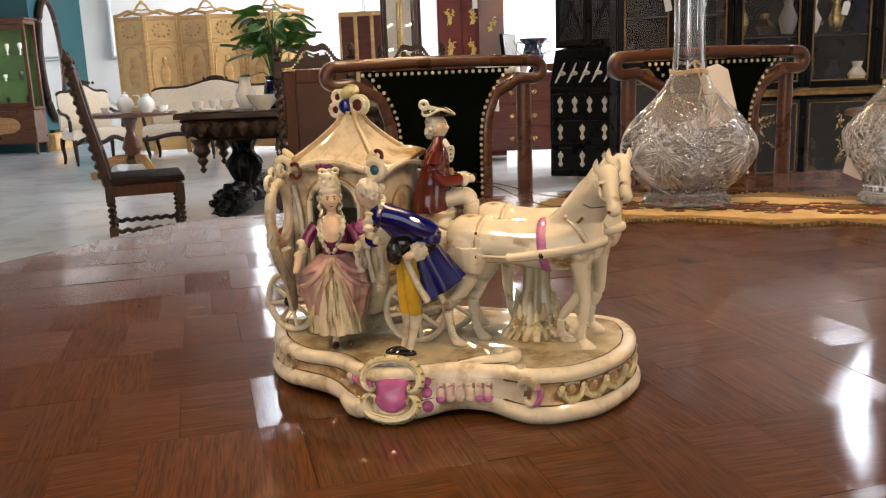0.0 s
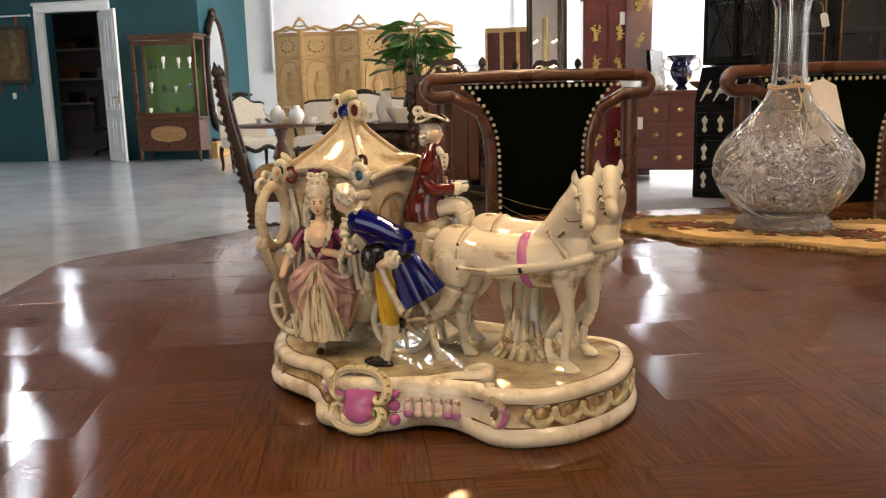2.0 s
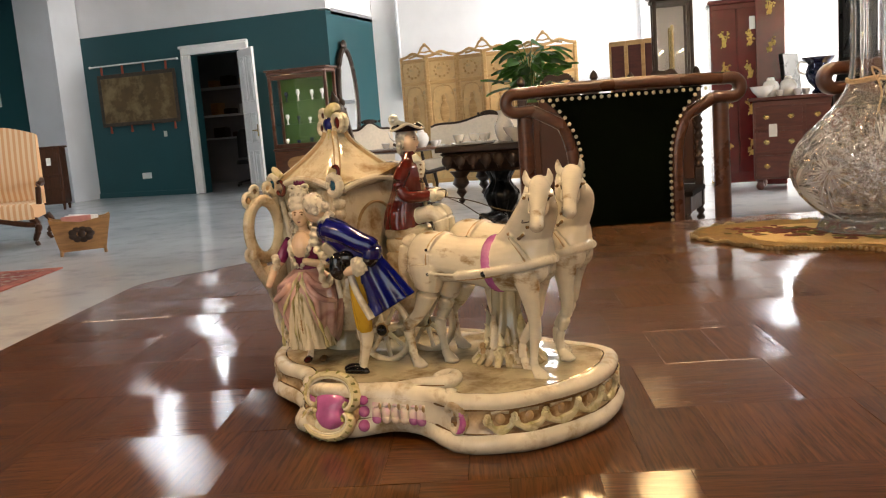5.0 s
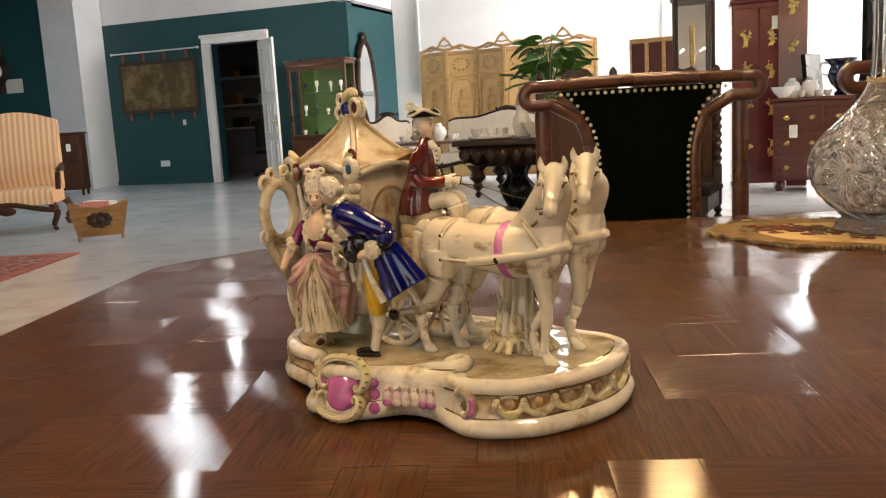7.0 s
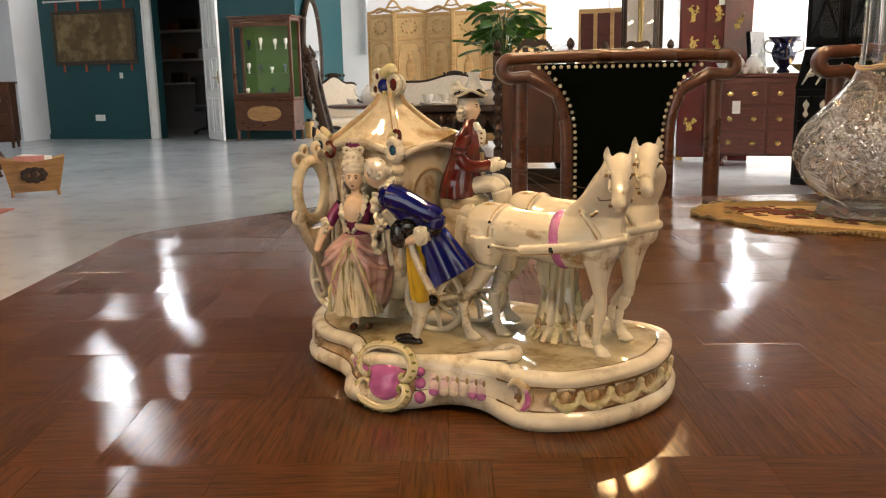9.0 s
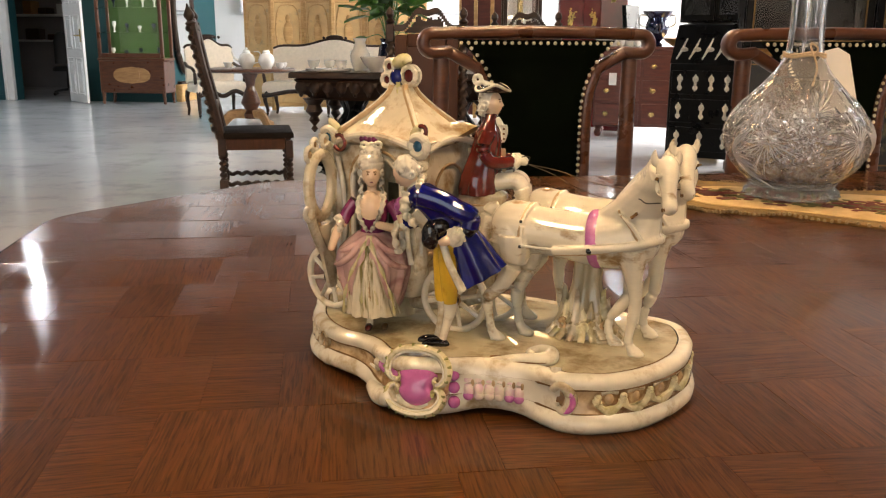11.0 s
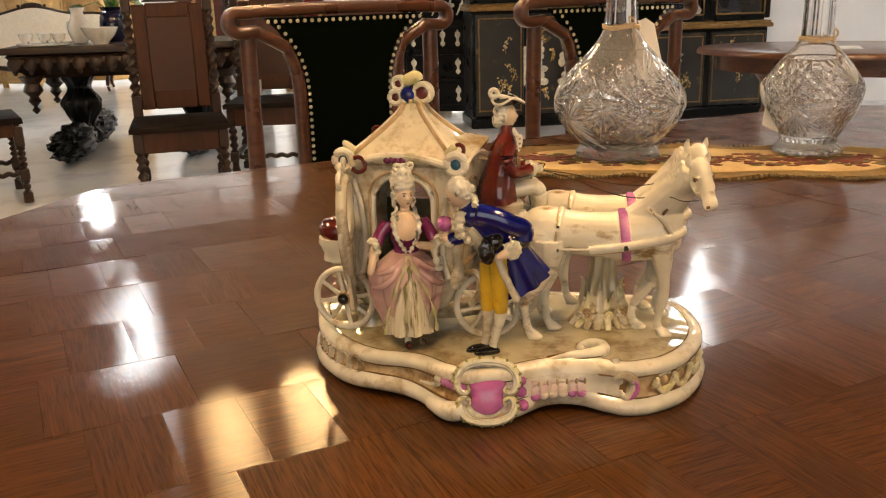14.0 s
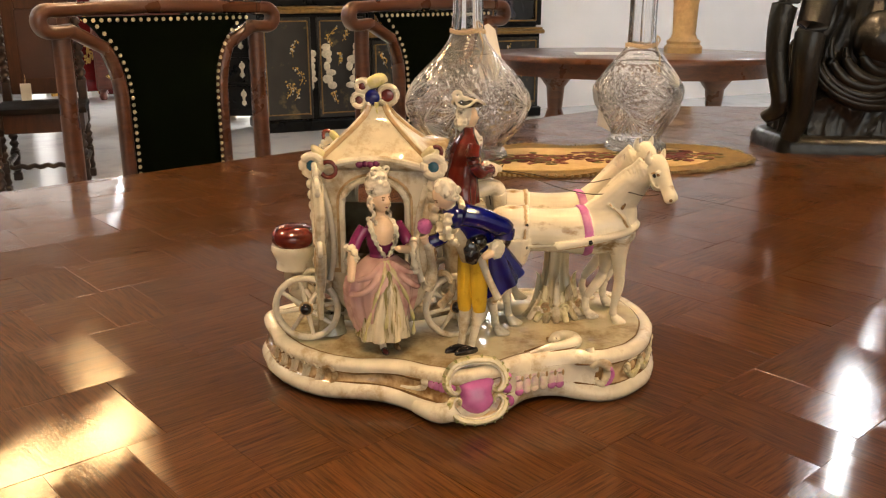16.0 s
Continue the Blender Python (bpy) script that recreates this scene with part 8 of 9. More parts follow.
def sofa(name, w, m, label, cat):
    t = thing(name, m, label, cat)
    h = w / 2
    part("seat", Shape().prism([(-h, -0.30), (h, -0.30), (h * 0.96, 0.26), (-h * 0.96, 0.26)], 0.33, 0.47, inset=0.06, step=0.06), M_CREAMCLOTH, t, "cream upholstered seat")
    n = 24
    loops = []
    crest = []
    for k in range(n + 1):
        u = k / n
        x = (-h + 2 * h * u) * 0.97
        z1 = 0.86 + 0.13 * math.sin(math.pi * u) ** 0.7 + 0.03 * math.cos(4 * math.pi * u)
        crest.append((x, 0.30, z1))
        loops.append([(x, 0.26, 0.44), (x, 0.22, 0.55), (x, 0.235, 0.75), (x, 0.27, z1 - 0.01), (x, 0.32, z1 - 0.01), (x, 0.31, 0.44)])
    part("backrest", Shape().rings(loops), M_CREAMCLOTH, t, "cream upholstered back")
    fr = Shape().tube(crest, 0.022, 8)
    fr.ball((0, 0.30, crest[n // 2][2] + 0.02), (0.11, 0.025, 0.035), 10, 6)
    for k in range(-3, 4):
        fr.ball((k * 0.05, 0.29, crest[n // 2][2] + 0.015), 0.02, 6, 5)
    part("crest_rail", fr, M_DARKOAK, t, "carved dark wood crest")
    ap = Shape().tube([(-h + 2 * h * k / n, -0.30, 0.32 - 0.03 * math.cos(4 * math.pi * k / n)) for k in range(n + 1)], 0.028, 8)
    part("apron", ap, M_DARKOAK, t)
    for sx in (-1, 1):
        part("arm", Shape().tube(spline([(sx * h * 0.97, 0.28, 0.70), (sx * h * 1.02, 0.1, 0.66), (sx * h * 1.03, -0.12, 0.64), (sx * h * 1.0, -0.2, 0.58), (sx * h * 0.98, -0.18, 0.44)], 5), 0.022, 8), M_DARKOAK, t)
        for y in (-0.27, 0.27):
            part("leg", Shape().tube(spline([(sx * h * 0.93, y, 0.34), (sx * h * 0.96, y * 1.08, 0.24), (sx * h * 0.93, y * 1.0, 0.1), (sx * h * 0.95, y * 1.08, 0.012)], 5), [0.034 - 0.0012 * k for k in range(16)], 8), M_DARKOAK, t)
    if w > 1:
        part("leg", Shape().tube(spline([(0, -0.27, 0.33), (0, -0.30, 0.24), (0, -0.27, 0.1), (0, -0.29, 0.012)], 5), [0.034 - 0.0012 * k for k in range(16)], 8), M_DARKOAK, t)
    return t


sofa("settee", 1.75, pose(-2.95, 11.55, 0, 0, 0, 4), "cream upholstered settee with carved dark frame", "sofa")
sofa("armchair", 0.66, pose(-4.45, 11.25, 0, 0, 0, 38), "cream upholstered armchair with carved dark legs", "armchair")

# ---- folding screen of gilt cream panels ----
fs = thing("folding_screen", pose(0, 0, 0), "tall gilt cream folding screen with painted panels", "screen")
M_PANELPAINT = plain("painted_cream_panel", (0.58, 0.385, 0.17), 0.5, vary=0.12, scale=6, mottle=(0.32, 0.26, 0.14), mottle_at=(0.55, 0.75), mottle_scale=9)
x = -4.5
for k in range(6):
    w = 0.46
    ang = 16 if k % 2 else -16
    y0 = 12.5 + (0.06 if k % 2 else -0.06)
    pm = pose(x + 0.23, 12.5, 0, 0, 0, ang)
    fr = Shape()
    peak = 1.93
    for sx in (-1, 1):
        fr.box((sx * 0.215, 0, 0.97), (0.05, 0.035, 1.94), 0.008)
    for z in (0.08, 0.80, 1.55, 1.88):
        fr.box((0, 0, z), (0.38, 0.03, 0.06), 0.006)
    fr.tube(spline([(-0.23, 0, 1.93), (-0.12, 0, 1.95), (0, 0, 1.99), (0.12, 0, 1.95), (0.23, 0, 1.93)], 5), 0.022, 8)
    pf = part("leaf_frame", fr, M_GOLDWOOD, fs, m=pm)
    part("leaf_panel", Shape().box((0, 0, 0.45), (0.39, 0.016, 0.68), 0.003).box((0, 0, 1.18), (0.39, 0.016, 0.70), 0.003).box((0, 0, 1.72), (0.39, 0.016, 0.28), 0.003), M_PANELPAINT, pf, "cream painted panel")
    orn = Shape()
    orn.ball((0, -0.015, 1.10), (0.07, 0.012, 0.16), 12, 8)
    orn.ball((0, -0.015, 1.30), (0.035, 0.012, 0.06), 10, 6)
    for q in range(10):
        a = 2 * math.pi * q / 10
        orn.ball((0.11 * math.cos(a), -0.012, 1.72 + 0.09 * math.sin(a)), 0.02, 6, 5)
    for sx in (-1, 1):
        orn.tube(spline([(sx * 0.15, -0.012, 0.9), (sx * 0.17, -0.012, 1.2), (sx * 0.12, -0.012, 1.45), (0, -0.012, 1.5)], 5), 0.009, 6)
    part("ornament", orn, M_GOLDWOOD, pf, "raised gilt ornament")
    if k in (0, 2, 4):
        cr = Shape()
        for sx in (-1, 1):
            cr.tube(spline([(0.23 + sx * 0.30, 0, 1.93), (0.23 + sx * 0.14, 0, 1.97), (0.23 + sx * 0.06, 0, 2.06), (0.23, 0, 2.10)], 5), 0.016, 6)
            cr.tube(spline([(0.23 + sx * 0.16, 0, 1.97), (0.23 + sx * 0.08, 0, 2.0), (0.23, 0, 1.99)], 5), 0.012, 6)
        cr.ball((0.23, 0, 2.10), 0.03, 8, 6)
        part("cresting", cr, M_GOLDWOOD, pf, "carved gilt cresting")
    x += 0.445

# ---- vitrine with green lining ----
vt = thing("vitrine", pose(-6.575, 13.32, 0, 0, 0, 2), "mahogany glazed vitrine with green lining and inlaid base", "display cabinet")
part("base", Shape().box((0, 0, 0.42), (1.06, 0.42, 0.50), 0.012).box((0, -0.0, 0.69), (1.09, 0.44, 0.04), 0.01), M_REDWOOD, vt)
part("inlay", Shape().prism([(0.30 * math.copysign(abs(math.cos(a)) ** 0.6, math.cos(a)), 0.12 * math.sin(a)) for a in [k * math.pi / 16 for k in range(32)]], 0, 0.006, pose(0, -0.212, 0.45, 90)).prism([(0.13 * math.cos(a), 0.13 * math.sin(a)) for a in [k * math.pi / 16 for k in range(32)]], 0, 0.010, pose(0, -0.212, 0.45, 90)), M_LIGHTWOOD, vt, "honey coloured inlay")
for sx in (-1, 1):
    for y in (-0.18, 0.18):
        part("leg", Shape().tube([(sx * 0.49, y, 0.2), (sx * 0.50, y, 0.0)], [0.035, 0.02], 8), M_REDWOOD, vt)
        part("post", Shape().box((sx * 0.505, y, 1.32), (0.05, 0.05, 1.24), 0.006), M_REDWOOD, vt)
part("cornice", Shape().box((0, 0, 1.955), (1.08, 0.44, 0.06), 0.01).box((0, 0, 2.0), (1.14, 0.48, 0.035), 0.012), M_REDWOOD, vt)
part("lining", Shape().box((0, 0.185, 1.32), (0.97, 0.02, 1.22), 0.002).box((0, 0, 0.715), (0.97, 0.37, 0.01), 0.002), M_GREENBAIZE, vt, "bright green lining")
for z in (0.75, 1.88):
    part("door_rail", Shape().box((0, -0.195, z), (0.96, 0.03, 0.07), 0.006), M_REDWOOD, vt)
pn = part("pane", Shape().box((0, -0.195, 1.315), (0.95, 0.005, 1.06), 0.001), M_GLASS, vt, "clear glass pane")
pn.visible_shadow = False
for z in (1.10, 1.48):
    part("glass_shelf", Shape().box((0, 0, z), (0.96, 0.34, 0.008), 0.002), M_GLASS, vt, "clear glass shelf").visible_shadow = False
rng = random.Random(9)
for z in (0.73, 1.106, 1.486):
    for k in range(4):
        h = rng.uniform(0.08, 0.2)
        solo("glass_ornament", Shape().lathe([(0.03, 0), (0.01, 0.02), (0.012, h * 0.4), (0.035, h * 0.7), (0.03, h)], 10), rng.choice([M_CHINA, M_CHINA, M_COBALT]), "small white ornament inside the vitrine", "ornament", "ornaments in the vitrine", m=pose(-6.575 - 0.36 + 0.24 * k + rng.uniform(-0.05, 0.05), 13.34, z))
vl = lit("vitrine_lamp", (1.0, 0.75, 0.4), 14)
part("lamp", Shape().tube([(-0.35, -0.13, 1.90), (-0.12, -0.13, 1.90)], 0.014, 8), vl, vt, "small warm cabinet lamp")

# ---- tall mirror against the teal return wall ----
mr = thing("tall_mirror", pose(-6.10, 14.05, 0, 0, 0, 90), "tall oval mirror in a carved dark frame", "mirror")
ov = [(0.36 * math.cos(a), -0.02, 1.40 + 0.92 * math.sin(a)) for a in [k * math.pi / 24 for k in range(48)]]
part("mirror_frame", Shape().tube(ov, 0.05, 8, closed=True).ball((0, -0.02, 2.38), (0.10, 0.05, 0.10), 10, 6).box((0, 0.0, 0.28), (0.5, 0.08, 0.10), 0.01), M_DARKOAK, mr)
part("mirror_glass", Shape().prism([(0.34 * math.cos(a), 0.9 * math.sin(a)) for a in [k * math.pi / 24 for k in range(48)]], 0, 0.01, pose(0, -0.02, 1.4, 90)), M_MIRROR, mr, "silvered glass")
part("stand", Shape().box((0, 0.03, 0.14), (0.6, 0.2, 0.28), 0.02), M_GOLDWOOD, mr)

# ---- tapestry on its rod, socket, clock ----
M_TAPESTRY = plain("landscape_tapestry", (0.105, 0.068, 0.028), 0.95, vary=0.3, scale=3.5, bump=0.2, bump_scale=200, mottle=(0.235, 0.17, 0.085), mottle_at=(0.48, 0.62), mottle_scale=2.2)
M_TAPEDGE = plain("tapestry_border", (0.055, 0.04, 0.03), 0.95, vary=0.3, scale=20)
tp = thing("tapestry", pose(-10.04, 13.56, 0), "faded landscape tapestry hanging from a rod", "tapestry")
part("cloth", Shape().box((0, 0, 1.79), (1.58, 0.012, 0.82), 0.002), M_TAPESTRY, tp)
for z in (1.355, 2.235):
    part("border", Shape().box((0, -0.004, z), (1.70, 0.016, 0.07), 0.003), M_TAPEDGE, tp)
for sx in (-1, 1):
    part("border", Shape().box((sx * 0.82, -0.004, 1.795), (0.07, 0.016, 0.83), 0.003), M_TAPEDGE, tp)
part("rod", Shape().tube([(-0.96, -0.02, 2.43), (0.92, -0.02, 2.43)], 0.014, 8).ball((-0.97, -0.02, 2.43), 0.025, 8, 6).ball((0.93, -0.02, 2.43), 0.025, 8, 6), M_WHITEPAINT, tp, "pale metal rod")
M_RUSTTAB = plain("rust_red_tab", (0.30, 0.06, 0.03), 0.9)
for x in (-0.72, -0.26, 0.2, 0.68):
    part("hanging_tab", Shape().box((x, -0.02, 2.35), (0.045, 0.012, 0.17), 0.003), M_RUSTTAB, tp)
    part("tassel", Shape().tube([(x + 0.05, -0.012, 1.33), (x + 0.05, -0.012, 1.20)], [0.014, 0.024], 8), M_RUSTTAB, tp)
part("price_tag", Shape().box((0.5, -0.015, 1.12), (0.07, 0.003, 0.10)), M_CARD, tp, "blank white tag")
solo("wall_socket", Shape().box((-10.09, 13.592, 0.38), (0.20, 0.016, 0.11), 0.004).box((-10.14, 13.583, 0.38), (0.06, 0.008, 0.06), 0.003).box((-10.04, 13.583, 0.38), (0.06, 0.008, 0.06), 0.003), M_WHITEPAINT, "white double wall socket on the teal wall", "socket")
ck = thing("wall_clock", pose(-13.25, 13.06, 2.35), "dark carved wall clock with a white dial", "clock")
part("case", Shape().ball((0, 0, 0.35), (0.14, 0.06, 0.2), 12, 8).ball((0, 0, -0.05), (0.24, 0.07, 0.28), 14, 10).ball((0.02, 0, 0.62), (0.08, 0.05, 0.1), 10, 6).ball((0, 0, -0.40), (0.10, 0.05, 0.12), 10, 6), M_DARKOAK, ck)
part("dial", Shape().prism([(0.13 * math.cos(a), 0.13 * math.sin(a)) for a in [k * math.pi / 16 for k in range(32)]], 0, 0.02, pose(0, -0.06, -0.08, 90)), M_CHINA, ck, "white enamel dial")
part("ornament", Shape().ball((0, -0.055, 0.36), (0.04, 0.02, 0.10), 10, 6), M_BRASS, ck, "gilt ornament")
solo("price_card", Shape().box((-12.93, 13.07, 1.98), (0.40, 0.02, 0.26), 0.003), M_CARD, "blank white price card pinned on teal wall", "card")

# ---- striped wing chair, small chest, magazine rack, rug ----
def stripes():
    m, nt, b = node_mat("striped_silk")
    tc = nt.nodes.new("ShaderNodeTexCoord")
    sep = nt.nodes.new("ShaderNodeSeparateXYZ")
    nt.links.new(tc.outputs["Object"], sep.inputs[0])
    mul = put(nt, "ShaderNodeMath", operation='MULTIPLY')
    mul.inputs[1].default_value = 2 * math.pi / 0.05
    nt.links.new(sep.outputs[0], mul.inputs[0])
    sn = put(nt, "ShaderNodeMath", operation='SINE')
    nt.links.new(mul.outputs[0], sn.inputs[0])
    mr_ = put(nt, "ShaderNodeMapRange")
    mr_.inputs["From Min"].default_value = -1
    nt.links.new(sn.outputs[0], mr_.inputs[0])
    col = ramp(nt, mr_.outputs[0], [(0.42, (0.62, 0.345, 0.175)), (0.58, (0.72, 0.545, 0.36))])
    nt.links.new(col, b.inputs["Base Color"])
    b.inputs["Roughness"].default_value = 0.7
    return m


M_STRIPE = stripes()
wc = thing("wing_chair", pose(-7.29, 7.32, 0, 0, 0, 32) @ Matrix.Diagonal((1.15, 1.05, 0.97, 1)), "striped apricot and cream high-backed armchair", "armchair")
part("seat", Shape().prism([(-0.40, -0.38), (0.40, -0.38), (0.38, 0.28), (-0.38, 0.28)], 0.30, 0.47, inset=0.06, step=0.07), M_STRIPE, wc)
loops = []
for k in range(21):
    u = k / 20
    x = -0.38 + 0.76 * u
    z1 = 1.22 + 0.10 * math.sin(math.pi * u)
    loops.append([(x, 0.26, 0.42), (x, 0.20, 0.6), (x, 0.24, 0.95), (x, 0.31, z1), (x, 0.40, z1 - 0.02), (x, 0.36, 0.42)])
part("backrest", Shape().rings(loops), M_STRIPE, wc)
part("apron", Shape().tube([(-0.40 + 0.80 * k / 20, -0.37, 0.28 - 0.04 * math.cos(2 * math.pi * k / 20)) for k in range(21)], 0.03, 8).ball((0, -0.39, 0.25), (0.08, 0.03, 0.05), 10, 6), M_MIDOAK, wc)
for sx in (-1, 1):
    part("arm", Shape().tube(spline([(sx * 0.38, 0.28, 0.70), (sx * 0.43, 0.0, 0.66), (sx * 0.44, -0.22, 0.66), (sx * 0.42, -0.20, 0.45)], 5), 0.026, 8), M_MIDOAK, wc)
    for y in (-0.34, 0.30):
        part("leg", Shape().tube(spline([(sx * 0.38, y, 0.3), (sx * 0.42, y * 1.08, 0.2), (sx * 0.38, y, 0.08), (sx * 0.40, y * 1.05, 0.014)], 5), [0.038 - 0.0013 * k for k in range(16)], 8), M_MIDOAK, wc)
sm = thing("small_chest", pose(-10.55, 11.6, 0, 0, 0, 28), "small brown wooden chest of drawers with white tag", "chest")
part("body", Shape().box((0, 0, 0.56), (0.60, 0.40, 0.92), 0.01).box((0, 0, 1.03), (0.66, 0.45, 0.035), 0.01), M_MIDOAK, sm)
for z in (0.24, 0.46, 0.68, 0.90):
    d = part("drawer", Shape().box((0, -0.205, z), (0.52, 0.02, 0.19), 0.006), M_MIDOAK, sm)
    part("knob", Shape().ball((0, -0.225, z), 0.016, 8, 6), M_BRASS, d)
for sx in (-1, 1):
    for y in (-0.16, 0.16):
        part("leg", Shape().tube([(sx * 0.26, y, 0.11), (sx * 0.26, y, 0)], [0.03, 0.02], 8), M_MIDOAK, sm)
part("price_tag", Shape().box((0.12, -0.22, 0.80), (0.07, 0.003, 0.12)), M_CARD, sm, "blank white tag")

M_RACKWOOD = wood("aged_honey_wood", (0.15, 0.070, 0.020), (0.34, 0.175, 0.058), 0.4, (5, 40, 40), coat=0.2)
rk = thing("magazine_rack", pose(-5.587, 6.631, 0, 0, 0, 41) @ Matrix.Diagonal((1.15, 1.15, 1.18, 1)), "aged honey wood magazine rack with carved flower front", "magazine rack")
for sy in (-1, 1):
    p = Shape()
    p.rings([[(-0.175, sy * 0.045, 0.035), (-0.235, sy * 0.10, 0.31), (-0.20, sy * 0.095, 0.295), (0, sy * 0.09, 0.265), (0.20, sy * 0.095, 0.295), (0.235, sy * 0.10, 0.31), (0.175, sy * 0.045, 0.035)],
             [(-0.175, sy * 0.060, 0.035), (-0.235, sy * 0.115, 0.31), (-0.20, sy * 0.11, 0.295), (0, sy * 0.105, 0.265), (0.20, sy * 0.11, 0.295), (0.235, sy * 0.115, 0.31), (0.175, sy * 0.060, 0.035)]])
    part("side_panel", p, M_RACKWOOD, rk)
part("bottom", Shape().box((0, 0, 0.075), (0.36, 0.12, 0.015), 0.003), M_RACKWOOD, rk)
p = Shape()
for k in range(9):
    a = 2 * math.pi * k / 9
    p.ball((0.070 * math.cos(a), -0.092, 0.17 + 0.045 * math.sin(a)), (0.032, 0.008, 0.026), 8, 5)
p.ball((0, -0.095, 0.17), (0.03, 0.01, 0.03), 8, 6)
part("carved_flower", p, M_DARKOAK, rk, "dark carved flower")
for sx in (-1, 1):
    for sy in (-1, 1):
        part("foot", Shape().tube([(sx * 0.165, sy * 0.055, 0.055), (sx * 0.168, sy * 0.065, 0.0)], 0.013, 8), M_RACKWOOD, rk)
for k in range(3):
    solo("magazine", Shape().box((0, 0, 0.15), (0.26, 0.012, 0.24), 0.003), M_PINKPAPER if k == 0 else M_CARD, "loose magazine standing in the wooden rack", "magazine", "magazines in the rack", m=pose(-5.587, 6.631, 0.100, 0, 0, 41) @ pose(-0.03 + 0.02 * k, -0.03 + 0.03 * k, 0, 6 - 5 * k, 3 * k, 0))
M_RUG = plain("red_patterned_rug", (0.26, 0.055, 0.04), 0.95, vary=0.3, scale=9, bump=0.3, bump_scale=300, mottle=(0.36, 0.26, 0.20), mottle_at=(0.5, 0.62), mottle_scale=14)
M_RUGEDGE = plain("rug_border", (0.36, 0.10, 0.07), 0.95, vary=0.3, scale=16)
rg = thing("rug", pose(-5.46, 4.74, 0, 0, 0, -72.5), "red patterned rug lying on the grey floor", "rug")
part("field", Shape().box((0, 0, 0.006), (1.7, 1.1, 0.010), 0.003), M_RUG, rg)
for sy in (-1, 1):
    part("border", Shape().box((0, sy * 0.60, 0.006), (1.9, 0.10, 0.012), 0.003), M_RUGEDGE, rg)
for sx in (-1, 1):
    part("border", Shape().box((sx * 0.90, 0, 0.006), (0.10, 1.1, 0.012), 0.003), M_RUGEDGE, rg)
solo("floor_stripe", Shape().box((-4.05, 3.30, 0.003), (1.5, 0.05, 0.004), 0.0, pose(0, 0, 0)), plain("red_floor_tape", (0.45, 0.05, 0.03), 0.5), "red tape line stuck on the grey floor", "tape")

# ---- red lacquer cabinet and chest, glazed case, pale panel ----
def gilt_spray(x, z, r, rng, y=0.0):
    g = Shape()
    for k in range(3):
        a = rng.uniform(0.5, 2.6)
        tip = (x + r * 1.1 * math.cos(a), y, z + r * 1.6 * math.sin(a))
        stem = spline([(x - r * 0.5, y, z - r), (x + rng.uniform(-0.3, 0.3) * r, y, z), tip], 5)
        g.tube(stem, 0.005, 6)
        for v in stem[3:]:
            g.ball((v.x + rng.uniform(-0.35, 0.35) * r, y, v.z + rng.uniform(-0.3, 0.3) * r), (rng.uniform(0.007, 0.018), 0.006, rng.uniform(0.006, 0.016)), 7, 5)
    g.ball((x, y, z - r * 0.5), (r * 0.32, 0.006, r * 0.45), 8, 5)
    return g


rng = random.Random(31)
rc = thing("lacquer_cabinet", pose(0.40, 10.55, 0, 0, 0, 5), "tall red lacquer cabinet with gilt sprays", "cabinet")
part("body", Shape().box((-0.10, 0.1, 1.02), (0.56, 0.5, 1.98), 0.012).box((-0.10, 0.1, 2.03), (0.60, 0.54, 0.05), 0.012), M_REDLACQUER, rc)
for sx in (-1, 1):
    d = part("door", Shape().box((-0.10 + sx * 0.135, -0.16, 1.05), (0.26, 0.02, 1.80), 0.006), M_REDLACQUER, rc)
    for z in (0.4, 0.85, 1.25, 1.6):
        tagged(part("gilt_spray", gilt_spray(-0.10 + sx * 0.135, z, 0.07, rng, -0.172), M_GOLD, d, "raised gilt spray"), kind="stuff")
part("price_tag", Shape().box((0.06, -0.19, 1.78), (0.06, 0.004, 0.14)), M_CARD, rc, "blank white tag")
for sx in (-1, 1):
    for y in (-0.1, 0.3):
        part("foot", Shape().box((-0.1 + sx * 0.24, y, 0.025), (0.07, 0.07, 0.06), 0.01), M_GOLD, rc)
rp = thing("lacquer_screen", pose(0.66, 10.35, 0, 0, 0, -8), "tall red lacquer screen leaf with gilt spray", "panel")
part("board", Shape().box((0, 0, 1.25), (0.30, 0.04, 2.5), 0.006), M_REDLACQUER, rp)
for z in (0.8, 1.5, 1.9, 2.25):
    tagged(part("gilt_spray", gilt_spray(0, z, 0.06, rng, -0.024), M_GOLD, rp, "raised gilt spray"), kind="stuff")

M_REDCHEST = wood("red_brown_chest", (0.052, 0.0095, 0.006), (0.118, 0.024, 0.0125), 0.34, (6, 40, 40), coat=0.2)
rd = thing("lacquer_chest", pose(0.97, 9.95, 0, 0, 0, -6), "red-brown lacquer chest of drawers with china on top", "chest")
part("body", Shape().box((0, 0, 0.52), (1.0, 0.5, 0.82), 0.012), M_REDCHEST, rd)
part("top", Shape().box((0, 0, 0.945), (1.08, 0.55, 0.035), 0.01), M_REDCHEST, rd)
for z in (0.25, 0.50, 0.76):
    for sx in (-1, 1):
        d = part("drawer", Shape().box((sx * 0.245, -0.255, z), (0.46, 0.02, 0.22), 0.008), M_REDCHEST, rd)
        for q in (-0.12, 0.12):
            part("handle", Shape().tube([(sx * 0.245 + q - 0.03, -0.275, z), (sx * 0.245 + q, -0.285, z - 0.025), (sx * 0.245 + q + 0.03, -0.275, z)], 0.006, 6).ball((sx * 0.245 + q, -0.268, z), (0.03, 0.005, 0.025), 8, 5), M_BRASS, d)
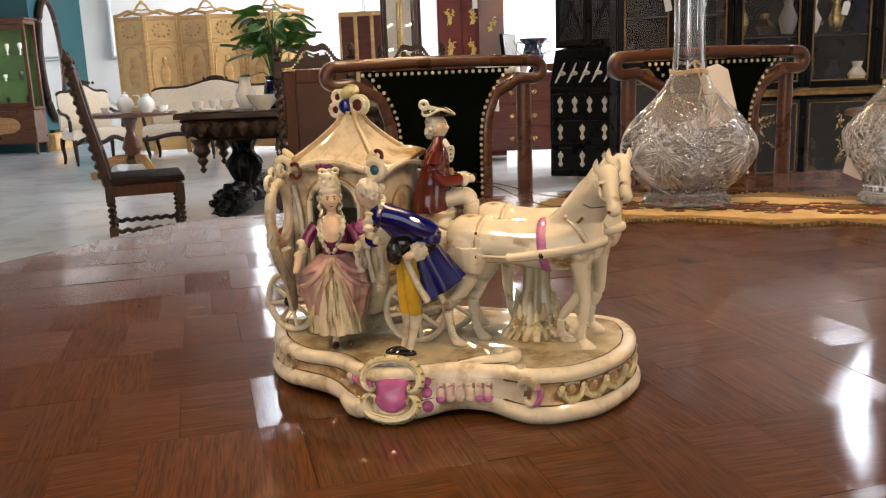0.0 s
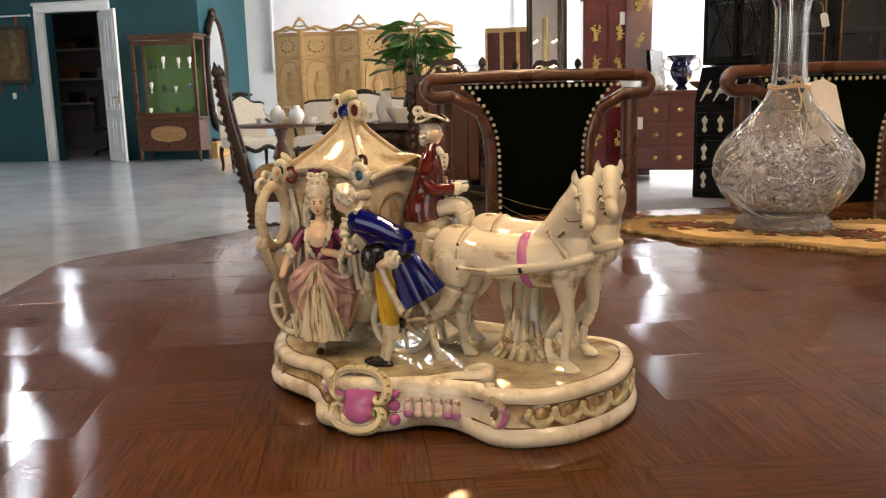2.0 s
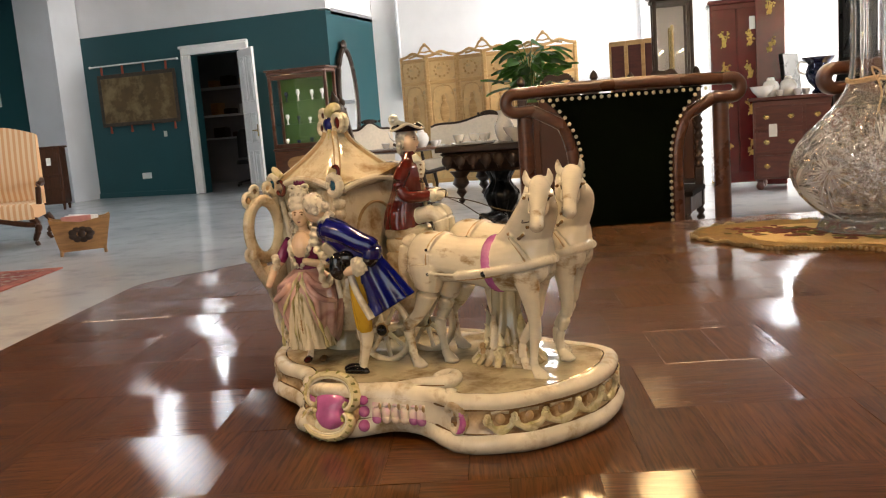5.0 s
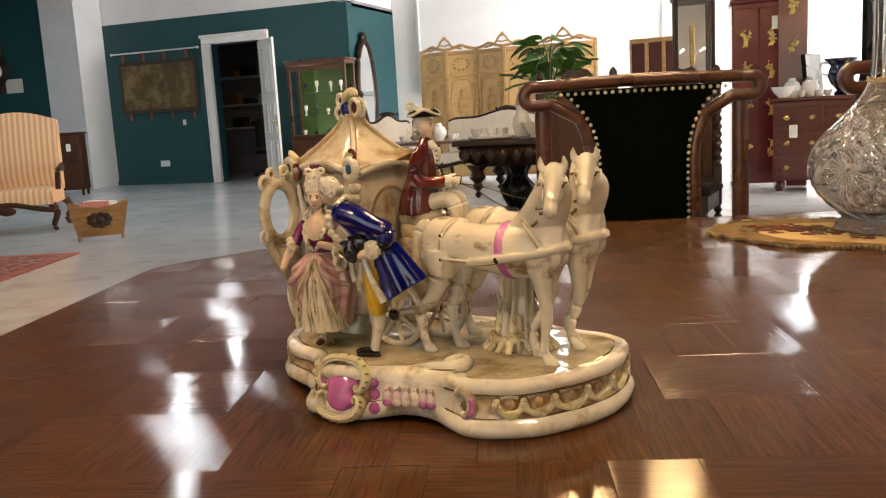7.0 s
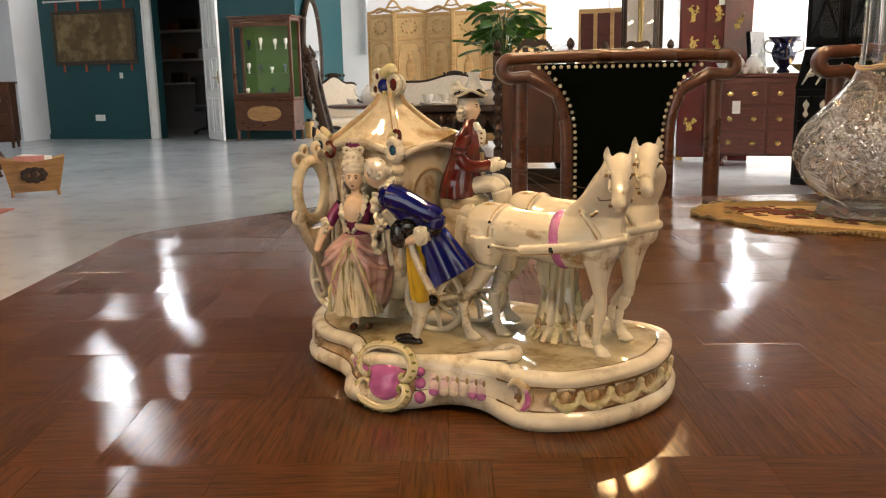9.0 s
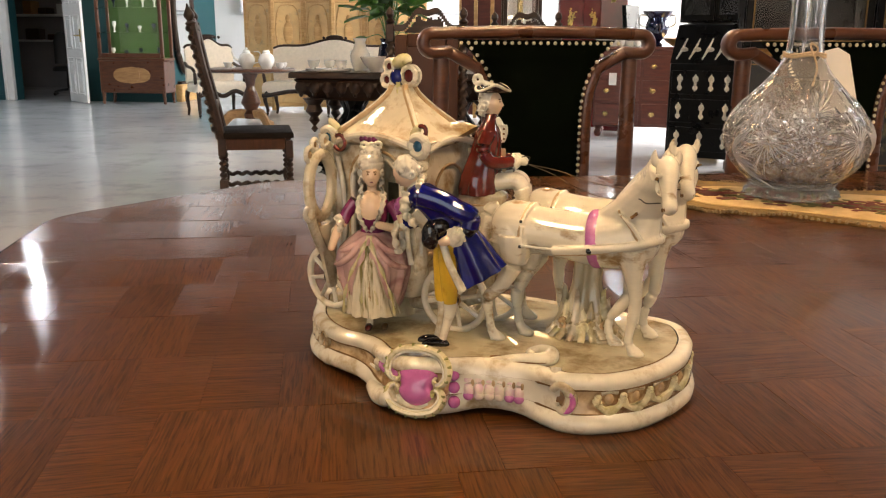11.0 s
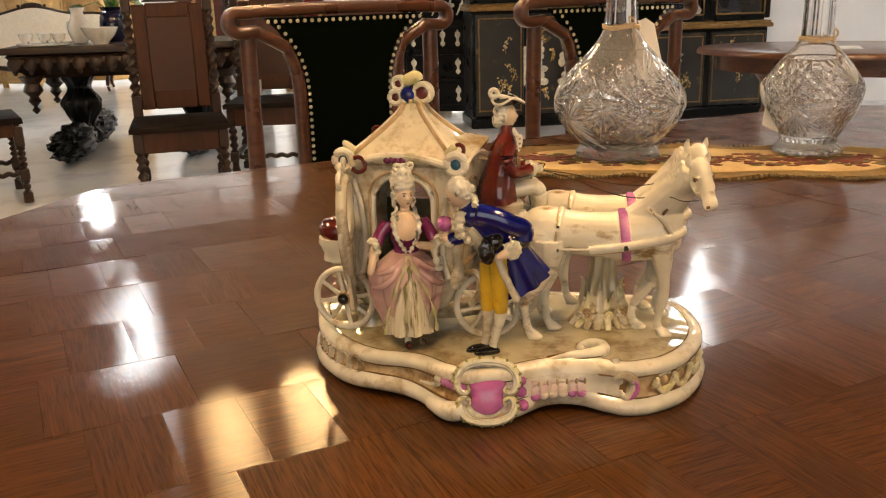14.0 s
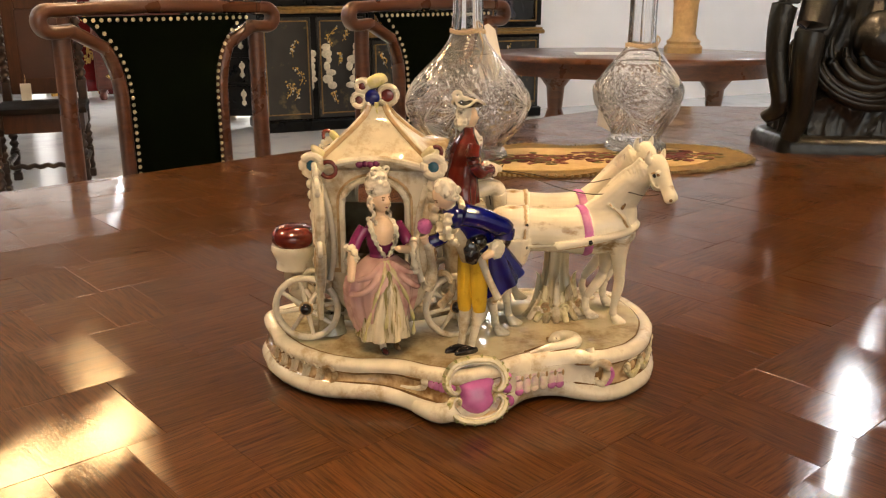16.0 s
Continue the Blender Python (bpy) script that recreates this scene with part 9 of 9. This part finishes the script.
for sx in (-1, 1):
    for y in (-0.2, 0.2):
        part("foot", Shape().lathe([(0.03, 0), (0.045, 0.04), (0.03, 0.08), (0.05, 0.11)], 10, pose(sx * 0.44, y, 0)), M_REDCHEST, rd)
part("price_tag", Shape().box((-0.30, -0.28, 0.62), (0.08, 0.004, 0.13), 0, pose(0, 0, 0)), M_CARD, rd, "blank white tag")
part("end_wall", Shape().box((0.512, 0, 0.5), (0.02, 0.46, 0.7), 0.004), M_REDLACQUER, rd)
vz = thing("cobalt_vase", pose(1.10, 9.9, 0.963), "dark cobalt vase with handles and gilt trim", "vase")
part("body", Shape().lathe([(0.06, 0), (0.07, 0.02), (0.04, 0.05), (0.10, 0.12), (0.13, 0.20), (0.11, 0.27), (0.10, 0.30), (0.16, 0.36), (0.165, 0.37), (0.15, 0.37), (0.08, 0.29), (0.002, 0.28)], 20), M_COBALT, vz)
for sx in (-1, 1):
    part("handle", Shape().tube(spline([(sx * 0.12, 0, 0.2), (sx * 0.19, 0, 0.24), (sx * 0.18, 0, 0.33), (sx * 0.12, 0, 0.32)], 5), 0.012, 8), M_CHINA, vz, "pale moulded handle")
for k in range(6):
    crockery("porcelain_ornament", rng.choice([CUP, POT[:-3], BOWL]), 0.55 + 0.085 * k, 9.82 + 0.05 * (k % 2), 0.963, "small white china piece on the red chest", "ornament", group="china on the red chest")
solo("gilt_bowl", Shape().lathe([(0.06, 0), (0.1, 0.01), (0.16, 0.05), (0.2, 0.09), (0.19, 0.09), (0.1, 0.03), (0.002, 0.02)], 20), M_GOLD, "shallow gilt bowl on the red chest", "bowl", m=pose(1.36, 9.88, 0.963))
solo("picture_frame", Shape().box((0, 0, 0.22), (0.05, 0.34, 0.44), 0.008).box((-0.03, 0, 0.22), (0.012, 0.26, 0.36), 0.003), M_BLACKLACQUER, "black framed picture standing on the red chest", "picture", m=pose(0.86, 10.08, 0.963, 0, -6, -30))
solo("gilt_easel", Shape().box((0, 0, 0.78), (0.30, 0.05, 1.56), 0.01), M_GOLDWOOD, "gilt framed board standing behind the bureau", "board", m=pose(1.50, 8.85, 0))

gcase = thing("glazed_case", pose(-0.42, 11.1, 0, 0, 0, 8), "narrow tall glazed case with brass lights", "display case")
part("base", Shape().box((0, 0, 0.5), (0.46, 0.40, 1.0), 0.012), M_DARKOAK, gcase)
for sx in (-1, 1):
    for sy in (-1, 1):
        part("post", Shape().box((sx * 0.21, sy * 0.18, 1.6), (0.045, 0.045, 1.2), 0.006), M_DARKOAK, gcase)
part("cornice", Shape().box((0, 0, 2.2), (0.52, 0.46, 0.06), 0.015).box((0, 0, 2.26), (0.58, 0.5, 0.06), 0.015), M_DARKOAK, gcase)
part("back", Shape().box((0, 0.18, 1.6), (0.38, 0.01, 1.18), 0.001), M_MIRROR, gcase, "mirrored back")
part("pane", Shape().box((0, -0.185, 1.6), (0.38, 0.005, 1.18), 0.001), M_GLASS, gcase, "clear glass pane").visible_shadow = False
for k in range(6):
    part("lamp", Shape().ball((-0.12 + 0.12 * (k % 3), 0.0, 1.3 + 0.25 * (k // 3) + 0.05 * (k % 2)), 0.014, 8, 6), vl, gcase, "small warm lamp")
part("stem", Shape().tube([(0, 0, 1.0), (0, 0, 1.9)], 0.02, 8), M_BRASS, gcase, "brass stem")
ps = thing("pale_screen", pose(-0.92, 11.6, 0, 0, 0, -10), "low screen with dull red panels in pale frame", "screen")
for k in range(3):
    fr = part("leaf_frame", Shape().box((-0.22 + 0.22 * k, 0, 1.78), (0.22, 0.03, 0.06), 0.01).box((-0.32 + 0.22 * k, 0, 0.9), (0.03, 0.03, 1.78), 0.006).box((-0.12 + 0.22 * k, 0, 0.9), (0.03, 0.03, 1.78), 0.006), M_GOLDWOOD, ps)
    part("leaf_panel", Shape().box((-0.22 + 0.22 * k, 0, 0.9), (0.17, 0.015, 1.7), 0.003), M_REDCHEST, fr, "dull red panel")

# ---- black lacquer bureau cabinet ----
bu = thing("bureau_cabinet", pose(1.38, 7.95, 0, 0, 0, -24), "black lacquer bureau with pearl inlaid drawers and glazed top", "bureau")
W = 0.30
part("body", Shape().box((0, 0, 0.44), (2 * W, 0.48, 0.80), 0.01), M_BLACKLACQUER, bu)
sl = Shape()
sl.rings([[(-W, -0.24, 0.84), (-W, -0.05, 1.16), (-W, 0.24, 1.18), (-W, 0.24, 0.84)], [(W, -0.24, 0.84), (W, -0.05, 1.16), (W, 0.24, 1.18), (W, 0.24, 0.84)]])
part("slant_front", sl, M_BLACKLACQUER, bu)
rng = random.Random(44)
for r_, z in enumerate((0.20, 0.44, 0.68)):
    d = part("drawer", Shape().box((0, -0.245, z), (2 * W - 0.05, 0.02, 0.20), 0.006), M_BLACKLACQUER, bu)
    for k in range(3 if r_ < 2 else 4):
        x = -0.20 + 0.40 * k / (2 if r_ < 2 else 3)
        g = Shape().ball((x, -0.258, z), (0.012, 0.005, 0.075), 8, 6).ball((x, -0.258, z + 0.03), (0.026, 0.005, 0.03), 8, 6).ball((x, -0.258, z - 0.045), (0.022, 0.005, 0.022), 8, 6)
        part("inlay", g, M_PEARL, d, "pale pearl inlay")
g0 = Vector((0, -0.25, 0.86))
for k in range(5):
    x = -0.22 + 0.11 * k
    g = Shape().tube([(x - 0.03, -0.232, 0.875), (x, -0.185, 0.95), (x + 0.025, -0.13, 1.045)], [0.008, 0.016, 0.007], 8, flat=0.5).ball((x + 0.02, -0.185, 0.955), (0.035, 0.012, 0.02), 8, 5)
    part("inlay", g, M_PEARL, bu, "pale pearl inlay")
part("upper_case", Shape().box((0, 0.12, 1.72), (2 * W, 0.26, 0.02), 0.004).box((-W + 0.015, 0.10, 1.72), (0.03, 0.28, 1.08), 0.004).box((W - 0.015, 0.10, 1.72), (0.03, 0.28, 1.08), 0.004).box((0, 0.23, 1.72), (2 * W, 0.02, 1.08), 0.004).box((0, 0.10, 2.27), (2 * W + 0.04, 0.32, 0.05), 0.01), M_BLACKLACQUER, bu)
for sx in (-1, 1):
    d = Shape()
    x = sx * W / 2
    for q in (-1, 1):
        d.box((x + q * 0.125, -0.05, 1.72), (0.035, 0.025, 1.04), 0.005)
    for z in (1.22, 2.22):
        d.box((x, -0.05, z), (0.25, 0.025, 0.05), 0.005)
    d.tube(spline([(x - 0.10, -0.055, 1.3), (x, -0.055, 1.55), (x + 0.10, -0.055, 1.8)], 4), 0.008, 6).tube(spline([(x + 0.10, -0.055, 1.3), (x, -0.055, 1.55), (x - 0.10, -0.055, 1.8)], 4), 0.008, 6)
    dd = part("glazed_door", d, M_BLACKLACQUER, bu)
    part("pane", Shape().box((x, -0.045, 1.72), (0.22, 0.004, 0.98), 0.001), M_GLASS, dd, "dark glass pane").visible_shadow = False
part("side_inlay", Shape().ball((W + 0.003, -0.02, 0.45), (0.006, 0.06, 0.10), 8, 6).ball((W + 0.003, 0.06, 0.55), (0.006, 0.05, 0.05), 8, 6), M_PEARL, bu, "pale pearl blossom")

# ---- black and gilt chinoiserie cabinets ----
M_BROWNGILT = plain("worn_gilt_edge", (0.24, 0.14, 0.045), 0.4, metal=0.4, vary=0.3, scale=30)
M_CHINOISERIE = plain("painted_lacquer", (0.014, 0.014, 0.013), 0.3, vary=0.3, scale=10, coat=0.3, mottle=(0.13, 0.10, 0.045), mottle_at=(0.58, 0.68), mottle_scale=7)


def display_cabinet(name, m, w, d, bays, label, low=0.74, high=2.25):
    t = thing(name, m, label, "display cabinet", "black lacquer cabinets")
    part("lower_case", Shape().box((0, 0, low / 2 + 0.02), (w, d, low - 0.06), 0.012), M_BLACKLACQUER, t)
    part("plinth", Shape().box((0, -0.01, 0.045), (w + 0.04, d + 0.04, 0.09), 0.012), M_BLACKLACQUER, t)
    part("ledge", Shape().box((0, -0.02, low + 0.005), (w + 0.05, d + 0.05, 0.035), 0.012).box((0, -0.02, low + 0.032), (w + 0.02, d + 0.02, 0.02), 0.008), M_BROWNGILT, t, "gilt edged ledge")
    part("back", Shape().box((0, d / 2 - 0.02, (low + high) / 2), (w, 0.03, high - low), 0.004), M_BLACKLACQUER, t)
    part("cornice", Shape().box((0, 0, high + 0.03), (w + 0.08, d + 0.06, 0.08), 0.02), M_BLACKLACQUER, t)
    for sx in (-1, 1):
        part("end_panel", Shape().box((sx * (w / 2 - 0.015), 0.03, (low + high) / 2), (0.03, d - 0.08, high - low), 0.005), M_BLACKLACQUER, t)
    for z in (low + 0.45, low + 0.85):
        part("shelf", Shape().box((0, 0.03, z), (w - 0.08, d - 0.12, 0.018), 0.003), M_BLACKLACQUER, t)
    bw = w / bays
    rng = random.Random(int(w * 100))
    for k in range(bays):
        x = -w / 2 + bw * (k + 0.5)
        yf = -d / 2
        f = Shape()
        for q in (-1, 1):
            f.box((x + q * (bw / 2 - 0.025), yf, (low + high) / 2 + 0.03), (0.05, 0.03, high - low - 0.06), 0.006, slot=0)
            f.box((x + q * (bw / 2 - 0.055), yf - 0.012, (low + high) / 2 + 0.03), (0.012, 0.012, high - low - 0.14), 0.003, slot=1)
        for z in (low + 0.07, high - 0.02):
            f.box((x, yf, z), (bw - 0.1, 0.03, 0.05), 0.006, slot=0)
        f.box((x, yf - 0.012, low + 0.10), (bw - 0.11, 0.012, 0.012), 0.003, slot=1)
        dd = part("glazed_door", f, [M_BLACKLACQUER, M_BROWNGILT], t, "black door frame with gilt bead")
        part("pane", Shape().box((x, yf + 0.004, (low + high) / 2 + 0.03), (bw - 0.1, 0.004, high - low - 0.14), 0.001), M_GLASS, dd, "clear glass pane").visible_shadow = False
        g = Shape().box((x, yf - 0.004, low / 2 + 0.03), (bw - 0.05, 0.02, low - 0.14), 0.006)
        ld = part("door", g, M_CHINOISERIE, t, "lacquer door with gilt landscape")
        e = Shape()
        for q in (-1, 1):
            e.box((x + q * (bw / 2 - 0.05), yf - 0.017, low / 2 + 0.03), (0.010, 0.008, low - 0.2), 0.003)
        for z in (0.14, low - 0.07):
            e.box((x, yf - 0.017, z), (bw - 0.11, 0.008, 0.010), 0.003)
        part("gilt_bead", e, M_BROWNGILT, ld)
        orn = Shape()
        for q in range(4):
            u0, z0 = x + rng.uniform(-0.4, 0.4) * (bw - 0.20), rng.uniform(0.16, low - 0.22)
            stem = spline([(u0, yf - 0.015, z0), (u0 + rng.uniform(-0.05, 0.05), yf - 0.015, z0 + 0.06), (u0 + rng.uniform(-0.08, 0.08), yf - 0.015, z0 + rng.uniform(0.09, 0.15))], 5)
            orn.tube(stem, 0.0022, 5, slot=0)
            for v in stem[2:]:
                for j in range(2):
                    orn.ball((v.x + rng.uniform(-0.022, 0.022), yf - 0.0155, v.z + rng.uniform(-0.014, 0.014)), (rng.uniform(0.003, 0.009), 0.003, rng.uniform(0.003, 0.010)), 6, 4, slot=rng.choice((0, 0, 0, 1)))
        tagged(part("gilt_spray", orn, [M_GOLD, M_PEARL], ld, "raised gilt foliage"), kind="stuff")
    return t


display_cabinet("display_cabinet", pose(3.10, 7.0, 0), 1.62, 0.46, 3, "black lacquer glazed cabinet with gilt beads")
display_cabinet("display_cabinet", pose(1.86, 7.05, 0, 0, 0, -3), 0.88, 0.42, 2, "narrow black lacquer cabinet with painted doors", low=0.93)
rng = random.Random(70)
for k in range(5):
    g = Shape()
    z = rng.uniform(0.3, 0.5)
    for q in range(7):
        g.ball((rng.uniform(-0.035, 0.035), 0, -0.16 + 0.05 * q), (rng.uniform(0.02, 0.045), 0.008, rng.uniform(0.025, 0.04)), 8, 5)
    ob = solo("inlaid_plaque", g, M_PEARL, "pale carved plaque applied on a black cabinet door", "plaque", "pale plaques", m=pose(1.93, 7.05, 0, 0, 0, -12) @ pose(-0.26 + 0.175 * (k % 4), -0.232, 0.52)) if k < 4 else None
# goods inside the cabinets
for k in range(16):
    h = rng.uniform(0.12, 0.3)
    z = 0.80 if k < 8 else 1.205
    solo("vase", Shape().lathe([(0.04, 0), (0.05, 0.02), (0.075, h * 0.4), (0.03, h * 0.75), (0.045, h), (0.03, h), (0.002, h * 0.7)], 14), rng.choice([M_CHINA, M_COBALT, M_BRASS, M_DARKROOM]), "small vase inside a black cabinet", "vase", "vases in the cabinet", m=pose(2.42 + 0.19 * (k % 8), 7.05, z))

# ---- oval table with stone stand, paper ----
ot = thing("oval_table", pose(2.68, 3.88, 0, 0, 0, -37), "oval brown pedestal table with drop hooks", "table")
part("tabletop", Shape().prism([(0.80 * math.cos(a), 0.48 * math.sin(a)) for a in [k * math.pi / 24 for k in range(48)]], 0.735, 0.765, inset=0.02, step=0.015), M_REDWOOD, ot)
part("apron", Shape().prism([(0.70 * math.cos(a), 0.40 * math.sin(a)) for a in [k * math.pi / 24 for k in range(48)]], 0.655, 0.735), M_REDWOOD, ot)
for x in (-0.42, 0.42):
    part("column", Shape().lathe([(0.09, 0.05), (0.06, 0.10), (0.05, 0.25), (0.075, 0.36), (0.04, 0.46), (0.05, 0.58), (0.11, 0.66)], 16, pose(x, 0, 0)), M_REDWOOD, ot)
    for sy in (-1, 1):
        part("foot", Shape().tube(spline([(x, 0, 0.12), (x, sy * 0.16, 0.12), (x, sy * 0.32, 0.02)], 5), [0.035 - 0.0012 * k for k in range(11)], 8), M_REDWOOD, ot)
part("stretcher", Shape().box((0, 0, 0.20), (0.8, 0.05, 0.06), 0.01), M_REDWOOD, ot)
M_STONE = plain("ochre_stone", (0.50, 0.36, 0.19), 0.6, vary=0.15, scale=30, bump=0.3, bump_scale=60, mottle=(0.34, 0.22, 0.10))
solo("stone_stand", Shape().lathe([(0.10, 0), (0.10, 0.03), (0.085, 0.045), (0.09, 0.06), (0.07, 0.075), (0.06, 0.10), (0.065, 0.25), (0.075, 0.33), (0.095, 0.36), (0.10, 0.40), (0.06, 0.46), (0.002, 0.47)], 16, wobble=lambda a, k: 1 + 0.05 * math.cos(6 * a)), M_STONE, "turned ochre stone stand on the oval table", "stand", m=pose(2.93, 3.80, 0.765))
solo("paper_sheet", Shape().box((0, 0, 0.0008), (0.30, 0.21, 0.0012)), M_CARD, "blank white paper sheet on the oval table", "paper", m=pose(2.50, 3.92, 0.765, 0, 0, -30))


# tags that hang on strings from the cabinet doors
for x, y, z, tilt in ((3.11, 6.735, 1.37, 14), (1.78, 6.80, 1.45, -12)):
    tg = thing("price_tag", pose(x, y, z, 0, tilt, 0), "blank white price tag on a string from a cabinet", "price tag", "tags on the cabinets")
    part("card", Shape().prism([(-0.026, -0.05), (0.026, -0.05), (0.026, 0.035), (0.012, 0.05), (-0.012, 0.05), (-0.026, 0.035)], -0.001, 0.001, pose(0, 0, 0, 90)), M_CARD, tg)
    part("string", Shape().tube(spline([(0, 0, 0.045), (0.006, 0.004, 0.09), (0, 0.03, 0.13)], 5), 0.0018, 5), M_STRING, tg)


# ---- parquet veneer pieces of the tabletop ----
def clip(poly, a, b):
    """The part of a polygon to the left of the line from a to b."""
    out = []
    side = lambda p: (b[0] - a[0]) * (p[1] - a[1]) - (b[1] - a[1]) * (p[0] - a[0])
    for i, p in enumerate(poly):
        q = poly[(i + 1) % len(poly)]
        sp, sq = side(p), side(q)
        if sp >= 0:
            out.append(p)
        if sp * sq < 0:
            t = sp / (sp - sq)
            out.append((p[0] + (q[0] - p[0]) * t, p[1] + (q[1] - p[1]) * t))
    return out


def lay_veneer():
    rng = random.Random(11)
    inner = octagon(U0 + 0.012, U1 - 0.012, V0 + 0.012, V1 - 0.012, CUT - 0.005)
    seam = 0.892
    step = 0.1155
    shared = {}
    rest = Shape()
    singles = 0
    rows_v = int((V1 - V0) / step) + 2
    cols_u = int((U1 - U0) / step) + 2
    for r in range(rows_v):
        for c in range(-1, cols_u):
            u0 = U0 + 0.03 + c * step + (r % 2) * 0.031
            v0 = V0 - 0.022 + r * step
            cuts = [(u0, u0 + step)] if rng.random() < 0.5 else [(u0, u0 + step * 0.5), (u0 + step * 0.5, u0 + step)]
            for a, b in cuts:
                g = 0.00008
                poly = [(a + g, v0 + g), (b - g, v0 + g), (b - g, v0 + step - g), (a + g, v0 + step - g)]
                whole = all(abs(p[0] - seam) > 0.001 for p in poly)
                if a < seam < b:
                    halves = [[(a + g, v0 + g), (seam - 0.0008, v0 + g), (seam - 0.0008, v0 + step - g), (a + g, v0 + step - g)],
                              [(seam + 0.0008, v0 + g), (b - g, v0 + g), (b - g, v0 + step - g), (seam + 0.0008, v0 + step - g)]]
                else:
                    halves = [poly]
                for p in halves:
                    n0 = len(p)
                    area0 = p[:]
                    for i in range(len(inner)):
                        p = clip(p, inner[i], inner[(i + 1) % len(inner)])
                        if len(p) < 3:
                            break
                    if len(p) < 3:
                        continue
                    cx, cy = sum(q[0] for q in p) / len(p), sum(q[1] for q in p) / len(p)
                    turn = rng.choice((0, 90)) + rng.uniform(-4, 4)
                    tip = rng.gauss(0, 0.15), rng.gauss(0, 0.15)
                    m = pose(cx, cy, TZ, tip[0], tip[1], 0) @ pose(0, 0, 0, 0, 0, turn)
                    inv = pose(0, 0, 0, 0, 0, -turn)
                    loc = [inv @ Vector((q[0] - cx, q[1] - cy, 0)) for q in p]
                    s = Shape()
                    n = len(loc)
                    s.rings([[(q.x, q.y, -0.002) for q in loc], [(q.x, q.y, -0.0002) for q in loc], [(q.x * 0.9975, q.y * 0.9975, 0) for q in loc]])
                    singles += 1
                    ob = new("veneer_piece", s.mesh("veneer_piece", [M_TABLE], sharp=-1))
                    ob.parent = top
                    ob.matrix_basis = m


lay_veneer()
